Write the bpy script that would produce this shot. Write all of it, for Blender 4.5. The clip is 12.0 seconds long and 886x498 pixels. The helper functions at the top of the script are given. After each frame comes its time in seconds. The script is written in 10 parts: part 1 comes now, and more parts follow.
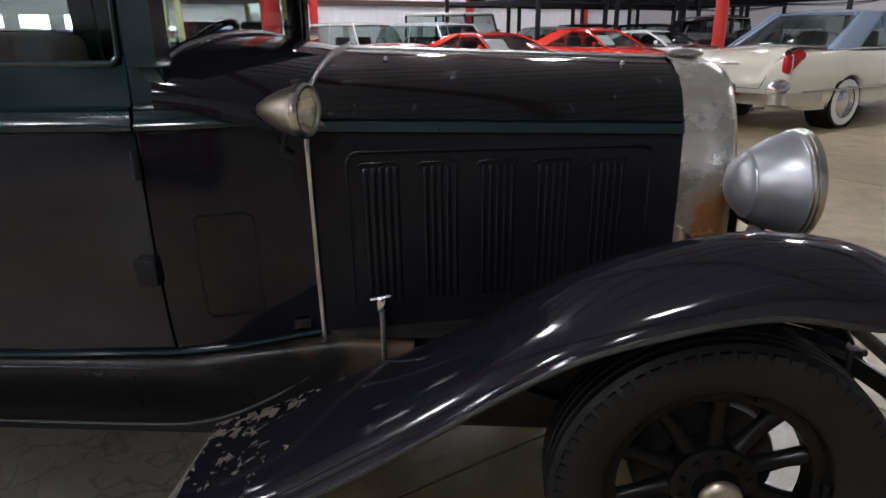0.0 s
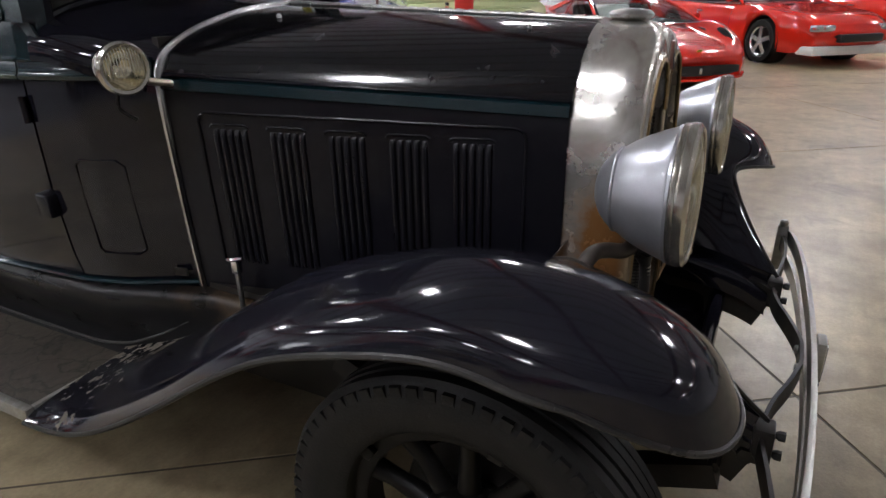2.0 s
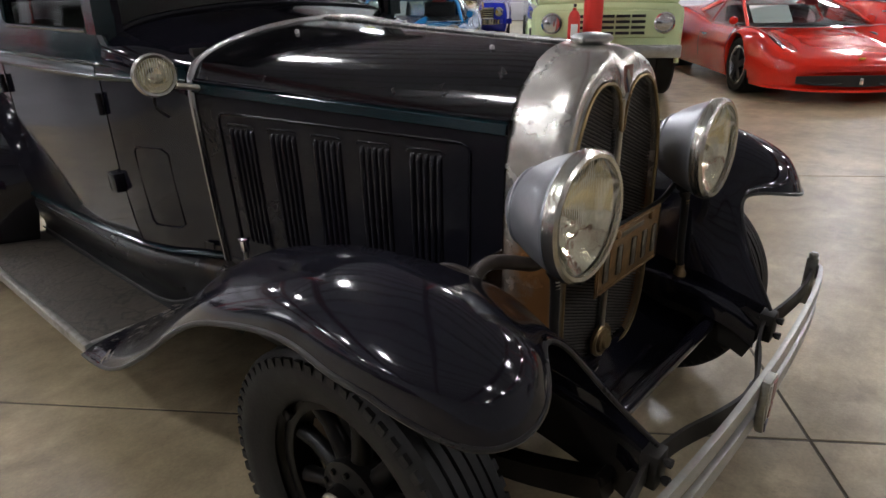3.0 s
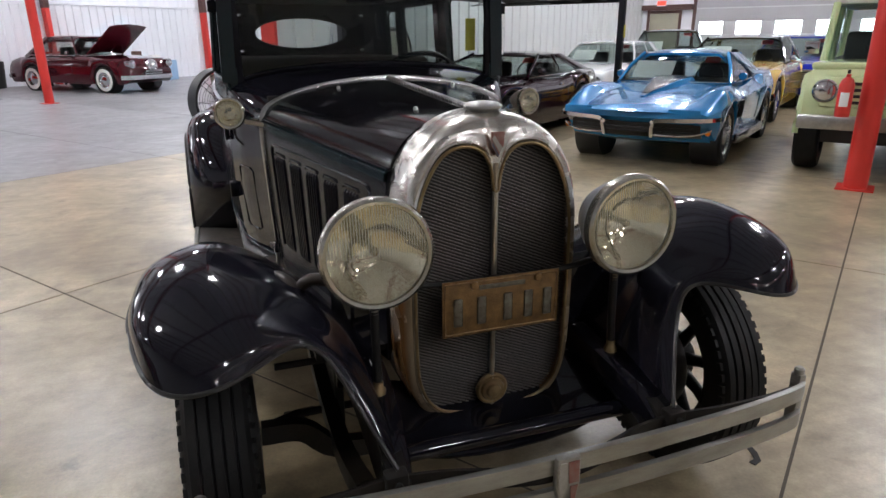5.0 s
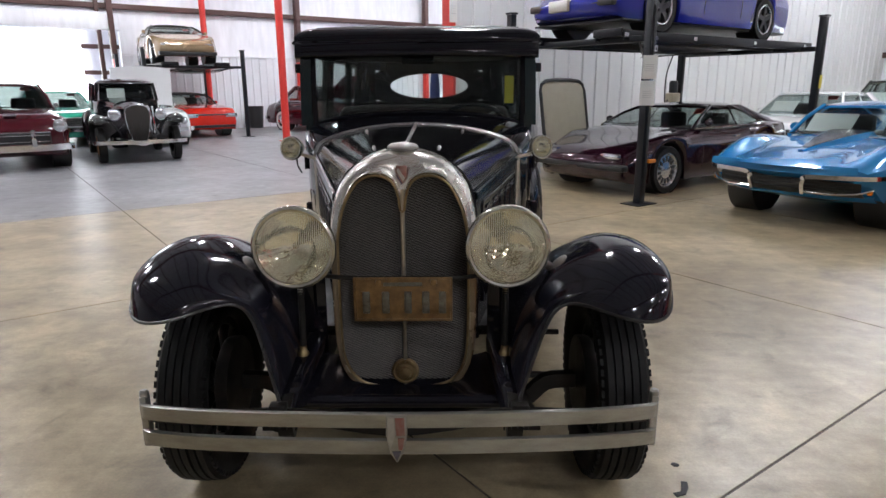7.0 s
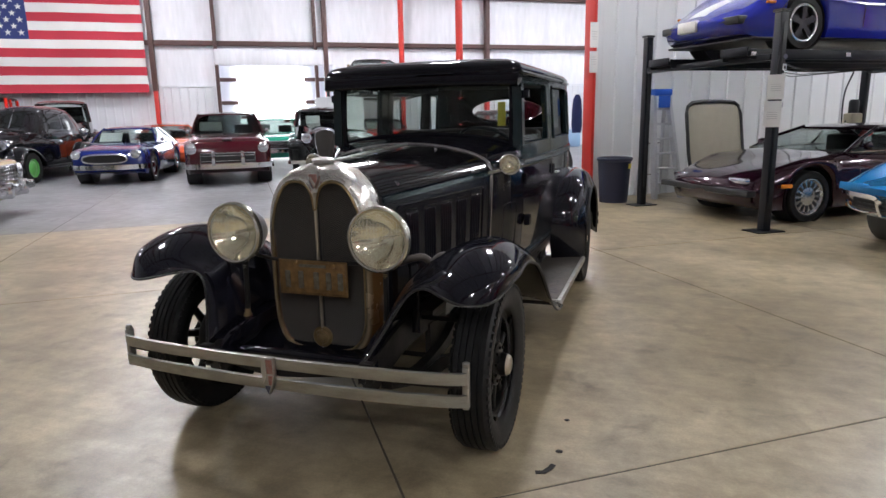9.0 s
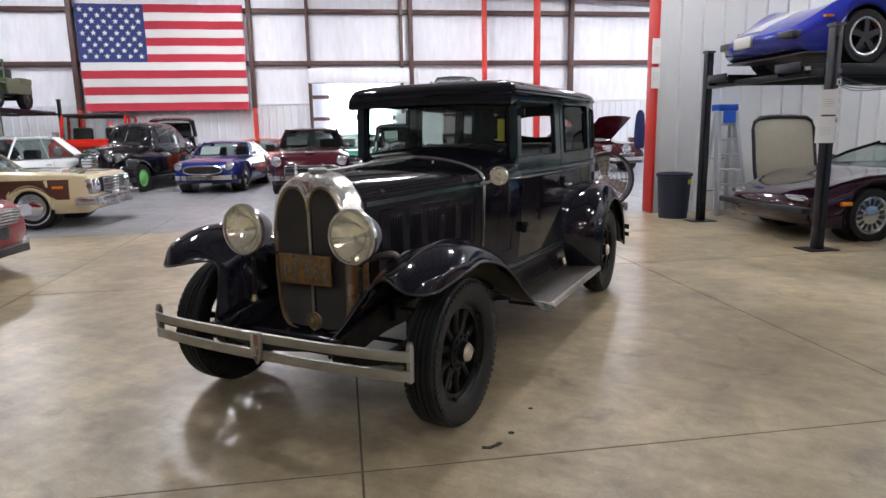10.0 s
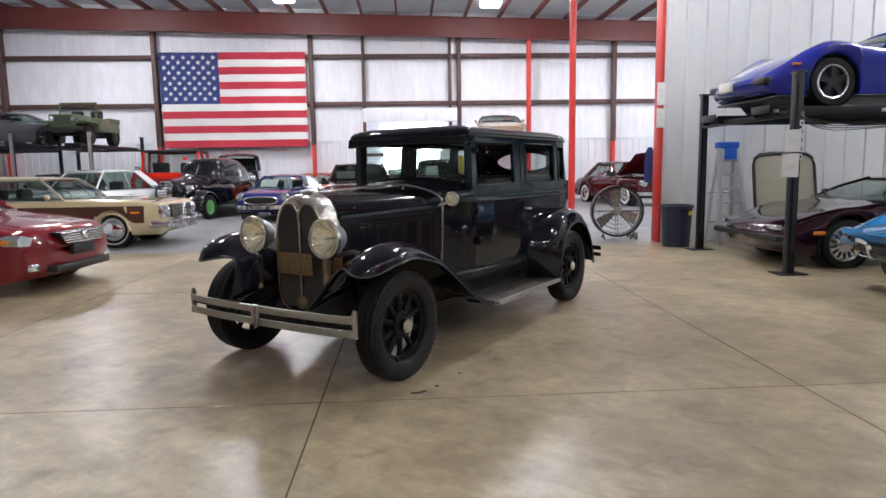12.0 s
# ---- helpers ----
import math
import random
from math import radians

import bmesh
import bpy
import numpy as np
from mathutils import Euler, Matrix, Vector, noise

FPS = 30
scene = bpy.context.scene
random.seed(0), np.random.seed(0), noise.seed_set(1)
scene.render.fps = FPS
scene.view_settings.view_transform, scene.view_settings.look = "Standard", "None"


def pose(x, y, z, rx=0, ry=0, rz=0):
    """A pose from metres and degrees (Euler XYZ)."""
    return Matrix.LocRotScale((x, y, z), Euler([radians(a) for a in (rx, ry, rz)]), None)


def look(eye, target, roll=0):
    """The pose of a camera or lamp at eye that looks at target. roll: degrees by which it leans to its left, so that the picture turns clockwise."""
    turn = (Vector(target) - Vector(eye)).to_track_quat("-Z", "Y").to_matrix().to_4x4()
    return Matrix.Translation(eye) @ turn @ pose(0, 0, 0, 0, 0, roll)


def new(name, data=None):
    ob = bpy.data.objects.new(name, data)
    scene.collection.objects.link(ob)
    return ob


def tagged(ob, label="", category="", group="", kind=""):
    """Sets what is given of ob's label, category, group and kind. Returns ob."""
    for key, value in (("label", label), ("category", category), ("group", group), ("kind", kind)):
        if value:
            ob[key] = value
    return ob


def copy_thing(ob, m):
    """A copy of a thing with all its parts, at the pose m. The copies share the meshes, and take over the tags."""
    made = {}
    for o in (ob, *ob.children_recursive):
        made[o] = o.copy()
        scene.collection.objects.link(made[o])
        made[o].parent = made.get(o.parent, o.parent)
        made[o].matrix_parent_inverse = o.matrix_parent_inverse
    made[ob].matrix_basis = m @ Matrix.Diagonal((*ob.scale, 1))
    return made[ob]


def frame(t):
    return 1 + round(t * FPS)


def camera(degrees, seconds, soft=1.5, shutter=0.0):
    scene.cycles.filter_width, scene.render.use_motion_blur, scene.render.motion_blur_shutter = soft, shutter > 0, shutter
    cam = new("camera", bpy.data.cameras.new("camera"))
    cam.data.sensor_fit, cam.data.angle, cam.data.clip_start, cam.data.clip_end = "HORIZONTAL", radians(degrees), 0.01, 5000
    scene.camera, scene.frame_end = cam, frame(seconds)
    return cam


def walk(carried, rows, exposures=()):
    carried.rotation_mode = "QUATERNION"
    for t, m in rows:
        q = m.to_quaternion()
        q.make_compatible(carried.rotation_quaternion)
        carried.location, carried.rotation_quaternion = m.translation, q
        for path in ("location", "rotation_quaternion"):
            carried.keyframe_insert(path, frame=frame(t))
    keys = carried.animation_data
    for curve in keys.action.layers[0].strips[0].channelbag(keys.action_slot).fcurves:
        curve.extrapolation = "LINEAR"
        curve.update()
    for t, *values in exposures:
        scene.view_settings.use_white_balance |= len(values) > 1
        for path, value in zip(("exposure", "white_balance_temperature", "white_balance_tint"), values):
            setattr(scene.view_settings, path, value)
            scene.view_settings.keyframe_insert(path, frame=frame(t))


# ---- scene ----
cam = camera(69.7, 12.0)
PATH = [
    (0, (-2.094, 0.341, 1.412), (-0.206, 0.465, 0.763), -0.5),
    (0.5, (-1.98, 0.075, 1.418), (-0.115, 0.358, 0.755), -0.6),
    (1, (-1.849, -0.146, 1.421), (-0.025, 0.294, 0.727), -0.5),
    (1.5, (-1.722, -0.395, 1.411), (0.013, 0.271, 0.672), -0.7),
    (2, (-1.676, -0.619, 1.423), (-0.041, 0.23, 0.646), -0.8),
    (2.5, (-1.625, -0.863, 1.462), (-0.108, 0.183, 0.683), -0.9),
    (3, (-1.501, -1.109, 1.486), (-0.132, 0.121, 0.702), -1.0),
    (3.2, (-1.442, -1.208, 1.495), (-0.142, 0.097, 0.716), -1.0),
    (4.8, (-0.787, -1.88, 1.518), (-0.085, -0.126, 0.863), -0.5),
    (5, (-0.699, -1.945, 1.523), (-0.077, -0.152, 0.892), -0.4),
    (5.5, (-0.507, -2.138, 1.536), (-0.07, -0.27, 0.969), -0.5),
    (6, (-0.333, -2.29, 1.544), (-0.069, -0.381, 1.008), -0.5),
    (6.5, (-0.103, -2.444, 1.529), (0.038, -0.514, 1.023), -0.5),
    (7, (0.158, -2.604, 1.547), (0.146, -0.665, 1.055), -0.3),
    (7.2, (0.27, -2.656, 1.538), (0.203, -0.713, 1.067), -0.4),
    (8.8, (1.367, -2.891, 1.537), (0.793, -1.022, 1.116), -1.0),
    (9, (1.503, -2.935, 1.541), (0.864, -1.085, 1.126), -1.1),
    (9.5, (1.863, -2.988, 1.538), (1.081, -1.192, 1.138), -1.1),
    (10, (2.23, -3.084, 1.537), (1.322, -1.339, 1.172), -1.1),
    (10.5, (2.588, -3.238, 1.534), (1.621, -1.516, 1.216), -1.1),
    (11, (2.941, -3.375, 1.512), (1.924, -1.677, 1.225), -1.2),
    (11.5, (3.238, -3.536, 1.507), (2.18, -1.861, 1.229), -1.0),
    (12, (3.495, -3.771, 1.504), (2.413, -2.108, 1.251), -0.9),
]
walk(cam, [(t, look(eye, target, roll)) for t, eye, target, roll in PATH], exposures=[(0, 0.04, 6370, 11), (1.5, 0.05, 6380, 11), (3.0, -0.03, 6550, 10), (5.0, 0.12, 6430, 10), (7.0, 0.16, 6430, 10), (12.0, 0.23, 6430, 10)])
# World axes follow the old sedan: x to its left, y towards its back, front axle near y = 0.
# The hall stands turned by 36.2 degrees; its own axes are u (towards the end wall) and v (towards the flag wall).
TURN = 36.2
HALL = Matrix.Rotation(radians(TURN), 4, "Z")


def at(u, v, z=0.0, rz=0.0):
    return HALL @ pose(u, v, z, 0, 0, rz)


# ---- light: rows of high-bay luminaires; daylight only at doors ----
world = bpy.data.worlds.new("hall_world")
scene.world = world
world.use_nodes = True
world.node_tree.nodes["Background"].inputs[0].default_value = (0.9, 0.95, 1.0, 1)
world.node_tree.nodes["Background"].inputs[1].default_value = 0.3
LAMP_POWER = 172.0

# ---- materials ----


def node(nt, kind, **kw):
    n = nt.nodes.new(kind)
    for k, val in kw.items():
        n.inputs[k.replace("_", " ")].default_value = val
    return n


def material(name, color, rough=0.5, metal=0.0, coat=0.0, spot=None, spot_scale=6.0, spot_amount=0.5, grain=0.0,
             grain_scale=120.0, vary=0.12, rough_vary=0.1, emit=0.0, per_object=0.0, spec=0.5, stretch=(1, 1, 1)):
    m = bpy.data.materials.new(name)
    m.use_nodes = True
    nt = m.node_tree
    b = nt.nodes["Principled BSDF"]
    tc = nt.nodes.new("ShaderNodeTexCoord")
    mp = nt.nodes.new("ShaderNodeMapping")
    mp.inputs["Scale"].default_value = stretch
    nt.links.new(tc.outputs["Object"], mp.inputs["Vector"])
    n1 = node(nt, "ShaderNodeTexNoise", Scale=spot_scale, Detail=6.0, Roughness=0.62)
    nt.links.new(mp.outputs["Vector"], n1.inputs["Vector"])
    ramp = nt.nodes.new("ShaderNodeValToRGB")
    c = list(color)
    s = list(spot) if spot else [x * (1 - vary) for x in c]
    ramp.color_ramp.elements[0].position = 0.5 - 0.28
    ramp.color_ramp.elements[1].position = 0.5 + 0.28 - 0.25 * (1 - spot_amount)
    ramp.color_ramp.elements[0].color = (*s, 1)
    ramp.color_ramp.elements[1].color = (*c, 1)
    nt.links.new(n1.outputs["Fac"], ramp.inputs["Fac"])
    out = ramp.outputs["Color"]
    n2 = node(nt, "ShaderNodeTexNoise", Scale=grain_scale, Detail=3.0)
    nt.links.new(mp.outputs["Vector"], n2.inputs["Vector"])
    mixc = nt.nodes.new("ShaderNodeMix")
    mixc.data_type, mixc.blend_type = "RGBA", "MULTIPLY"
    mixc.inputs["Factor"].default_value = 1.0
    mr = nt.nodes.new("ShaderNodeMapRange")
    mr.inputs["To Min"].default_value, mr.inputs["To Max"].default_value = 1 - vary, 1 + vary
    nt.links.new(n2.outputs["Fac"], mr.inputs["Value"])
    nt.links.new(out, mixc.inputs["A"])
    nt.links.new(mr.outputs["Result"], mixc.inputs["B"])
    out = mixc.outputs["Result"]
    if per_object:
        oi = nt.nodes.new("ShaderNodeObjectInfo")
        mo = nt.nodes.new("ShaderNodeMapRange")
        mo.inputs["To Min"].default_value, mo.inputs["To Max"].default_value = 1 - per_object, 1 + per_object
        nt.links.new(oi.outputs["Random"], mo.inputs["Value"])
        mx = nt.nodes.new("ShaderNodeMix")
        mx.data_type, mx.blend_type = "RGBA", "MULTIPLY"
        mx.inputs["Factor"].default_value = 1.0
        nt.links.new(out, mx.inputs["A"])
        nt.links.new(mo.outputs["Result"], mx.inputs["B"])
        out = mx.outputs["Result"]
    nt.links.new(out, b.inputs["Base Color"])
    rr = nt.nodes.new("ShaderNodeMapRange")
    rr.inputs["To Min"].default_value = max(0.02, rough - rough_vary)
    rr.inputs["To Max"].default_value = min(1.0, rough + rough_vary)
    nt.links.new(n1.outputs["Fac"], rr.inputs["Value"])
    nt.links.new(rr.outputs["Result"], b.inputs["Roughness"])
    b.inputs["Metallic"].default_value = metal
    b.inputs["Coat Weight"].default_value = coat
    b.inputs["Coat Roughness"].default_value = 0.05
    b.inputs["Specular IOR Level"].default_value = spec
    if grain:
        bp = nt.nodes.new("ShaderNodeBump")
        bp.inputs["Strength"].default_value = grain
        bp.inputs["Distance"].default_value = 0.004
        nt.links.new(n2.outputs["Fac"], bp.inputs["Height"])
        nt.links.new(bp.outputs["Normal"], b.inputs["Normal"])
    if emit:
        b.inputs["Emission Color"].default_value = (*color, 1)
        b.inputs["Emission Strength"].default_value = emit
    return m


def glass_material(name, tint, gloss=0.03):
    """Thin pane: see-through with a mirror sheen that grows at grazing angles."""
    m = bpy.data.materials.new(name)
    m.use_nodes = True
    nt = m.node_tree
    nt.nodes.remove(nt.nodes["Principled BSDF"])
    tr = nt.nodes.new("ShaderNodeBsdfTransparent")
    tr.inputs["Color"].default_value = (*tint, 1)
    gl = nt.nodes.new("ShaderNodeBsdfGlossy")
    gl.inputs["Roughness"].default_value = gloss
    lw = nt.nodes.new("ShaderNodeLayerWeight")
    lw.inputs["Blend"].default_value = 0.5
    pw = nt.nodes.new("ShaderNodeMath")
    pw.operation, pw.inputs[1].default_value = "POWER", 5.0
    nt.links.new(lw.outputs["Facing"], pw.inputs[0])
    fr = nt.nodes.new("ShaderNodeMath")
    fr.operation, fr.inputs[1].default_value, fr.inputs[2].default_value = "MULTIPLY_ADD", 0.55, 0.02
    nt.links.new(pw.outputs[0], fr.inputs[0])
    mx = nt.nodes.new("ShaderNodeMixShader")
    nt.links.new(fr.outputs[0], mx.inputs[0])
    nt.links.new(tr.outputs[0], mx.inputs[1])
    nt.links.new(gl.outputs[0], mx.inputs[2])
    nt.links.new(mx.outputs[0], nt.nodes["Material Output"].inputs["Surface"])
    return m


def concrete_material(name, light, dark, stain, gloss):
    """Sealed concrete: broad clouding, brown stains, fine speckle, a worn sealer sheen."""
    m = bpy.data.materials.new(name)
    m.use_nodes = True
    nt = m.node_tree
    b = nt.nodes["Principled BSDF"]
    b.inputs["Specular IOR Level"].default_value = 0.66
    geo = nt.nodes.new("ShaderNodeNewGeometry")
    big = node(nt, "ShaderNodeTexNoise", Scale=0.8, Detail=5.0, Roughness=0.6)
    mid = node(nt, "ShaderNodeTexNoise", Scale=2.2, Detail=5.0, Roughness=0.6)
    fine = node(nt, "ShaderNodeTexNoise", Scale=90.0, Detail=3.0)
    tilt = nt.nodes.new("ShaderNodeMapping")
    tilt.inputs["Location"].default_value = (3.37, 1.71, 5.43)
    tilt.inputs["Rotation"].default_value = (0.5, 0.7, 0.3)
    nt.links.new(geo.outputs["Position"], tilt.inputs["Vector"])
    for n in (big, mid, fine):
        nt.links.new(tilt.outputs["Vector"], n.inputs["Vector"])
    r1 = nt.nodes.new("ShaderNodeValToRGB")
    r1.color_ramp.elements[0].position, r1.color_ramp.elements[1].position = 0.36, 0.62
    r1.color_ramp.elements[0].color, r1.color_ramp.elements[1].color = (*dark, 1), (*light, 1)
    nt.links.new(big.outputs["Fac"], r1.inputs["Fac"])
    r2 = nt.nodes.new("ShaderNodeMapRange")
    r2.interpolation_type = "SMOOTHSTEP"
    r2.inputs["From Min"].default_value, r2.inputs["From Max"].default_value = 0.58, 0.3
    nt.links.new(mid.outputs["Fac"], r2.inputs["Value"])
    mott = node(nt, "ShaderNodeTexNoise", Scale=6.0, Detail=8.0, Roughness=0.66)
    nt.links.new(tilt.outputs["Vector"], mott.inputs["Vector"])
    r4 = nt.nodes.new("ShaderNodeMapRange")
    r4.inputs["From Min"].default_value, r4.inputs["From Max"].default_value = 0.3, 0.7
    r4.inputs["To Min"].default_value, r4.inputs["To Max"].default_value = 0.76, 1.24
    nt.links.new(mott.outputs["Fac"], r4.inputs["Value"])
    mx = nt.nodes.new("ShaderNodeMix")
    mx.data_type = "RGBA"
    mul = nt.nodes.new("ShaderNodeMath")
    mul.operation = "MULTIPLY"
    mul.inputs[1].default_value = 0.42
    nt.links.new(r2.outputs["Result"], mul.inputs[0])
    nt.links.new(mul.outputs[0], mx.inputs["Factor"])
    nt.links.new(r1.outputs["Color"], mx.inputs["A"])
    mx.inputs["B"].default_value = (*stain, 1)
    sp = nt.nodes.new("ShaderNodeMapRange")
    sp.inputs["To Min"].default_value, sp.inputs["To Max"].default_value = 0.78, 1.22
    nt.links.new(fine.outputs["Fac"], sp.inputs["Value"])
    m2 = nt.nodes.new("ShaderNodeMix")
    m2.data_type, m2.blend_type = "RGBA", "MULTIPLY"
    m2.inputs["Factor"].default_value = 1.0
    nt.links.new(mx.outputs["Result"], m2.inputs["A"])
    nt.links.new(sp.outputs["Result"], m2.inputs["B"])
    m5 = nt.nodes.new("ShaderNodeMix")
    m5.data_type, m5.blend_type = "RGBA", "MULTIPLY"
    m5.inputs["Factor"].default_value = 1.0
    nt.links.new(m2.outputs["Result"], m5.inputs["A"])
    nt.links.new(r4.outputs["Result"], m5.inputs["B"])
    # sparse oily blots, and long faint scuffs
    blot = node(nt, "ShaderNodeTexNoise", Scale=3.4, Detail=7.0, Roughness=0.62, Distortion=0.6)
    nt.links.new(tilt.outputs["Vector"], blot.inputs["Vector"])
    bl = nt.nodes.new("ShaderNodeMapRange")
    bl.inputs["From Min"].default_value, bl.inputs["From Max"].default_value = 0.57, 0.72
    bl.inputs["To Min"].default_value, bl.inputs["To Max"].default_value = 1.0, 0.62
    nt.links.new(blot.outputs["Fac"], bl.inputs["Value"])
    drag = nt.nodes.new("ShaderNodeMapping")
    drag.inputs["Rotation"].default_value, drag.inputs["Scale"].default_value = (0.0, 0.0, 0.5), (0.5, 5.0, 1.0)
    nt.links.new(geo.outputs["Position"], drag.inputs["Vector"])
    scuff = node(nt, "ShaderNodeTexNoise", Scale=2.6, Detail=6.0, Roughness=0.7)
    nt.links.new(drag.outputs["Vector"], scuff.inputs["Vector"])
    sf = nt.nodes.new("ShaderNodeMapRange")
    sf.inputs["From Min"].default_value, sf.inputs["From Max"].default_value = 0.35, 0.7
    sf.inputs["To Min"].default_value, sf.inputs["To Max"].default_value = 1.07, 0.88
    nt.links.new(scuff.outputs["Fac"], sf.inputs["Value"])
    dirt = nt.nodes.new("ShaderNodeMath")
    dirt.operation = "MULTIPLY"
    nt.links.new(bl.outputs["Result"], dirt.inputs[0])
    nt.links.new(sf.outputs["Result"], dirt.inputs[1])
    m6 = nt.nodes.new("ShaderNodeMix")
    m6.data_type, m6.blend_type = "RGBA", "MULTIPLY"
    m6.inputs["Factor"].default_value = 1.0
    nt.links.new(m5.outputs["Result"], m6.inputs["A"])
    nt.links.new(dirt.outputs[0], m6.inputs["B"])
    nt.links.new(m6.outputs["Result"], b.inputs["Base Color"])
    rr = nt.nodes.new("ShaderNodeMapRange")
    rr.inputs["To Min"].default_value, rr.inputs["To Max"].default_value = gloss - 0.03, gloss + 0.03
    nt.links.new(big.outputs["Fac"], rr.inputs["Value"])
    nt.links.new(rr.outputs["Result"], b.inputs["Roughness"])
    bp = nt.nodes.new("ShaderNodeBump")
    bp.inputs["Strength"].default_value, bp.inputs["Distance"].default_value = 0.12, 0.004
    nt.links.new(fine.outputs["Fac"], bp.inputs["Height"])
    wave = nt.nodes.new("ShaderNodeBump")
    wave.inputs["Strength"].default_value, wave.inputs["Distance"].default_value = 0.1, 0.02
    nt.links.new(mott.outputs["Fac"], wave.inputs["Height"])
    nt.links.new(bp.outputs["Normal"], wave.inputs["Normal"])
    nt.links.new(wave.outputs["Normal"], b.inputs["Normal"])
    return m


M = {}
M["concrete"] = concrete_material("tan_concrete", (0.4, 0.327, 0.208), (0.25, 0.197, 0.118), (0.12, 0.09, 0.05), 0.335)
M["concrete_grey"] = concrete_material("grey_concrete", (0.28, 0.28, 0.295), (0.19, 0.19, 0.2), (0.16, 0.155, 0.15), 0.38)
M["joint"] = material("joint_dirt", (0.1, 0.085, 0.065), 0.9)
M["vinyl"] = material("white_insulation_vinyl", (0.87, 0.87, 0.925), 0.45, spot=(0.77, 0.775, 0.83), spot_scale=0.8, grain=1.0, grain_scale=3.0, stretch=(2.2, 2.2, 0.45))
M["panel_white"] = material("white_wall_steel", (0.76, 0.77, 0.815), 0.4, spot_scale=0.5, vary=0.05)
M["panel_grey"] = material("pale_grey_wall_steel", (0.63, 0.64, 0.65), 0.45, spot_scale=0.5, vary=0.05)
M["roof_vinyl"] = material("roof_insulation", (0.78, 0.79, 0.82), 0.5, spot_scale=0.5, grain=0.6, grain_scale=2.0)
M["primer"] = material("red_oxide_steel", (0.16, 0.035, 0.03), 0.5, spot_scale=2.0, vary=0.2)
M["girt"] = material("brown_girt_steel", (0.1, 0.05, 0.045), 0.55, vary=0.2)
M["red_post"] = material("red_post_paint", (0.62, 0.035, 0.025), 0.4, spot_scale=3.0, vary=0.12)
M["black_steel"] = material("black_powder_steel", (0.012, 0.013, 0.016), 0.4, vary=0.2)
M["navy_steel"] = material("navy_lift_steel", (0.006, 0.007, 0.011), 0.38, vary=0.2, spec=0.3)
M["black_paint"] = material("old_black_enamel", (0.0062, 0.006, 0.0105), 0.065, coat=0.0, spot=(0.0085, 0.0082, 0.0105), spot_scale=4.0, rough_vary=0.04, grain=0.02, grain_scale=14.0, spec=0.35)
M["black_satin"] = material("dull_black_enamel", (0.007, 0.007, 0.0105), 0.24, spot=(0.0105, 0.0098, 0.012), spot_scale=5.0, rough_vary=0.04, spec=0.2, grain=0.08, grain_scale=60.0)
M["black_dust"] = material("dusty_black_metal", (0.014, 0.013, 0.0125), 0.42, spot=(0.032, 0.027, 0.023), spot_scale=7.0, spot_amount=0.1, spec=0.2, rough_vary=0.2)
M["teal"] = material("dark_teal_enamel", (0.003, 0.017, 0.022), 0.14, coat=0.0, spot=(0.004, 0.011, 0.014), spot_scale=5.0, rough_vary=0.06)
M["roof_cloth"] = material("black_roof_cloth", (0.018, 0.018, 0.02), 0.5, grain=0.3, grain_scale=160.0)
M["chrome"] = material("chrome", (0.75, 0.76, 0.78), 0.1, 1.0, rough_vary=0.05)
M["worn_chrome"] = material("worn_chrome", (0.48, 0.48, 0.47), 0.36, 1.0, spot=(0.3, 0.29, 0.27), spot_scale=9.0, rough_vary=0.06)
M["band_plate"] = material("old_bright_band", (0.52, 0.52, 0.52), 0.2, 1.0, spot=(0.3, 0.29, 0.28), spot_scale=14.0, rough_vary=0.08)
M["bumper_metal"] = material("dull_bumper_plate", (0.4, 0.4, 0.375), 0.35, 0.95, spot=(0.26, 0.25, 0.23), spot_scale=7.0, rough_vary=0.05, stretch=(1, 1, 4))
M["nickel"] = material("tarnished_nickel", (0.58, 0.54, 0.46), 0.34, 0.95, spot=(0.28, 0.21, 0.14), spot_scale=8.0, rough_vary=0.04)
M["lamp_silver"] = material("silver_lamp_paint", (0.42, 0.43, 0.46), 0.34, 0.75, spot_scale=12.0, vary=0.08)
M["lamp_rim"] = material("lamp_rim_plate", (0.56, 0.55, 0.5), 0.22, 0.95, spot=(0.4, 0.37, 0.3), spot_scale=14.0)
M["reflector"] = material("silvered_reflector", (0.93, 0.92, 0.84), 0.07, 0.95, spot=(0.8, 0.78, 0.64), spot_scale=8.0, rough_vary=0.02, grain=0.5, grain_scale=22.0)
M["bronze"] = material("tarnished_brass", (0.34, 0.25, 0.13), 0.42, 0.85, spot=(0.16, 0.1, 0.05), spot_scale=18.0)
M["rust_plate"] = material("rusty_plate", (0.25, 0.145, 0.055), 0.4, 0.45, spot=(0.08, 0.045, 0.02), spot_scale=22.0, vary=0.25, grain=0.3, grain_scale=200.0)
M["plate_figures"] = material("faded_plate_figures", (0.2, 0.2, 0.17), 0.32, 0.6, spot=(0.07, 0.045, 0.025), spot_scale=46.0, spot_amount=0.8)
M["core"] = material("radiator_slats", (0.1, 0.09, 0.08), 0.42, 0.4, vary=0.3, spec=0.3)
M["core_dark"] = material("radiator_depth", (0.014, 0.013, 0.012), 0.8)
M["tyre"] = material("tyre_rubber", (0.0075, 0.0075, 0.0078), 0.55, spec=0.22, spot=(0.012, 0.0116, 0.011), spot_scale=9.0, grain=0.2, grain_scale=160.0)
M["wheel_black"] = material("black_wheel_enamel", (0.003, 0.003, 0.003), 0.3, spec=0.14, spot=(0.008, 0.007, 0.006), spot_scale=16.0)
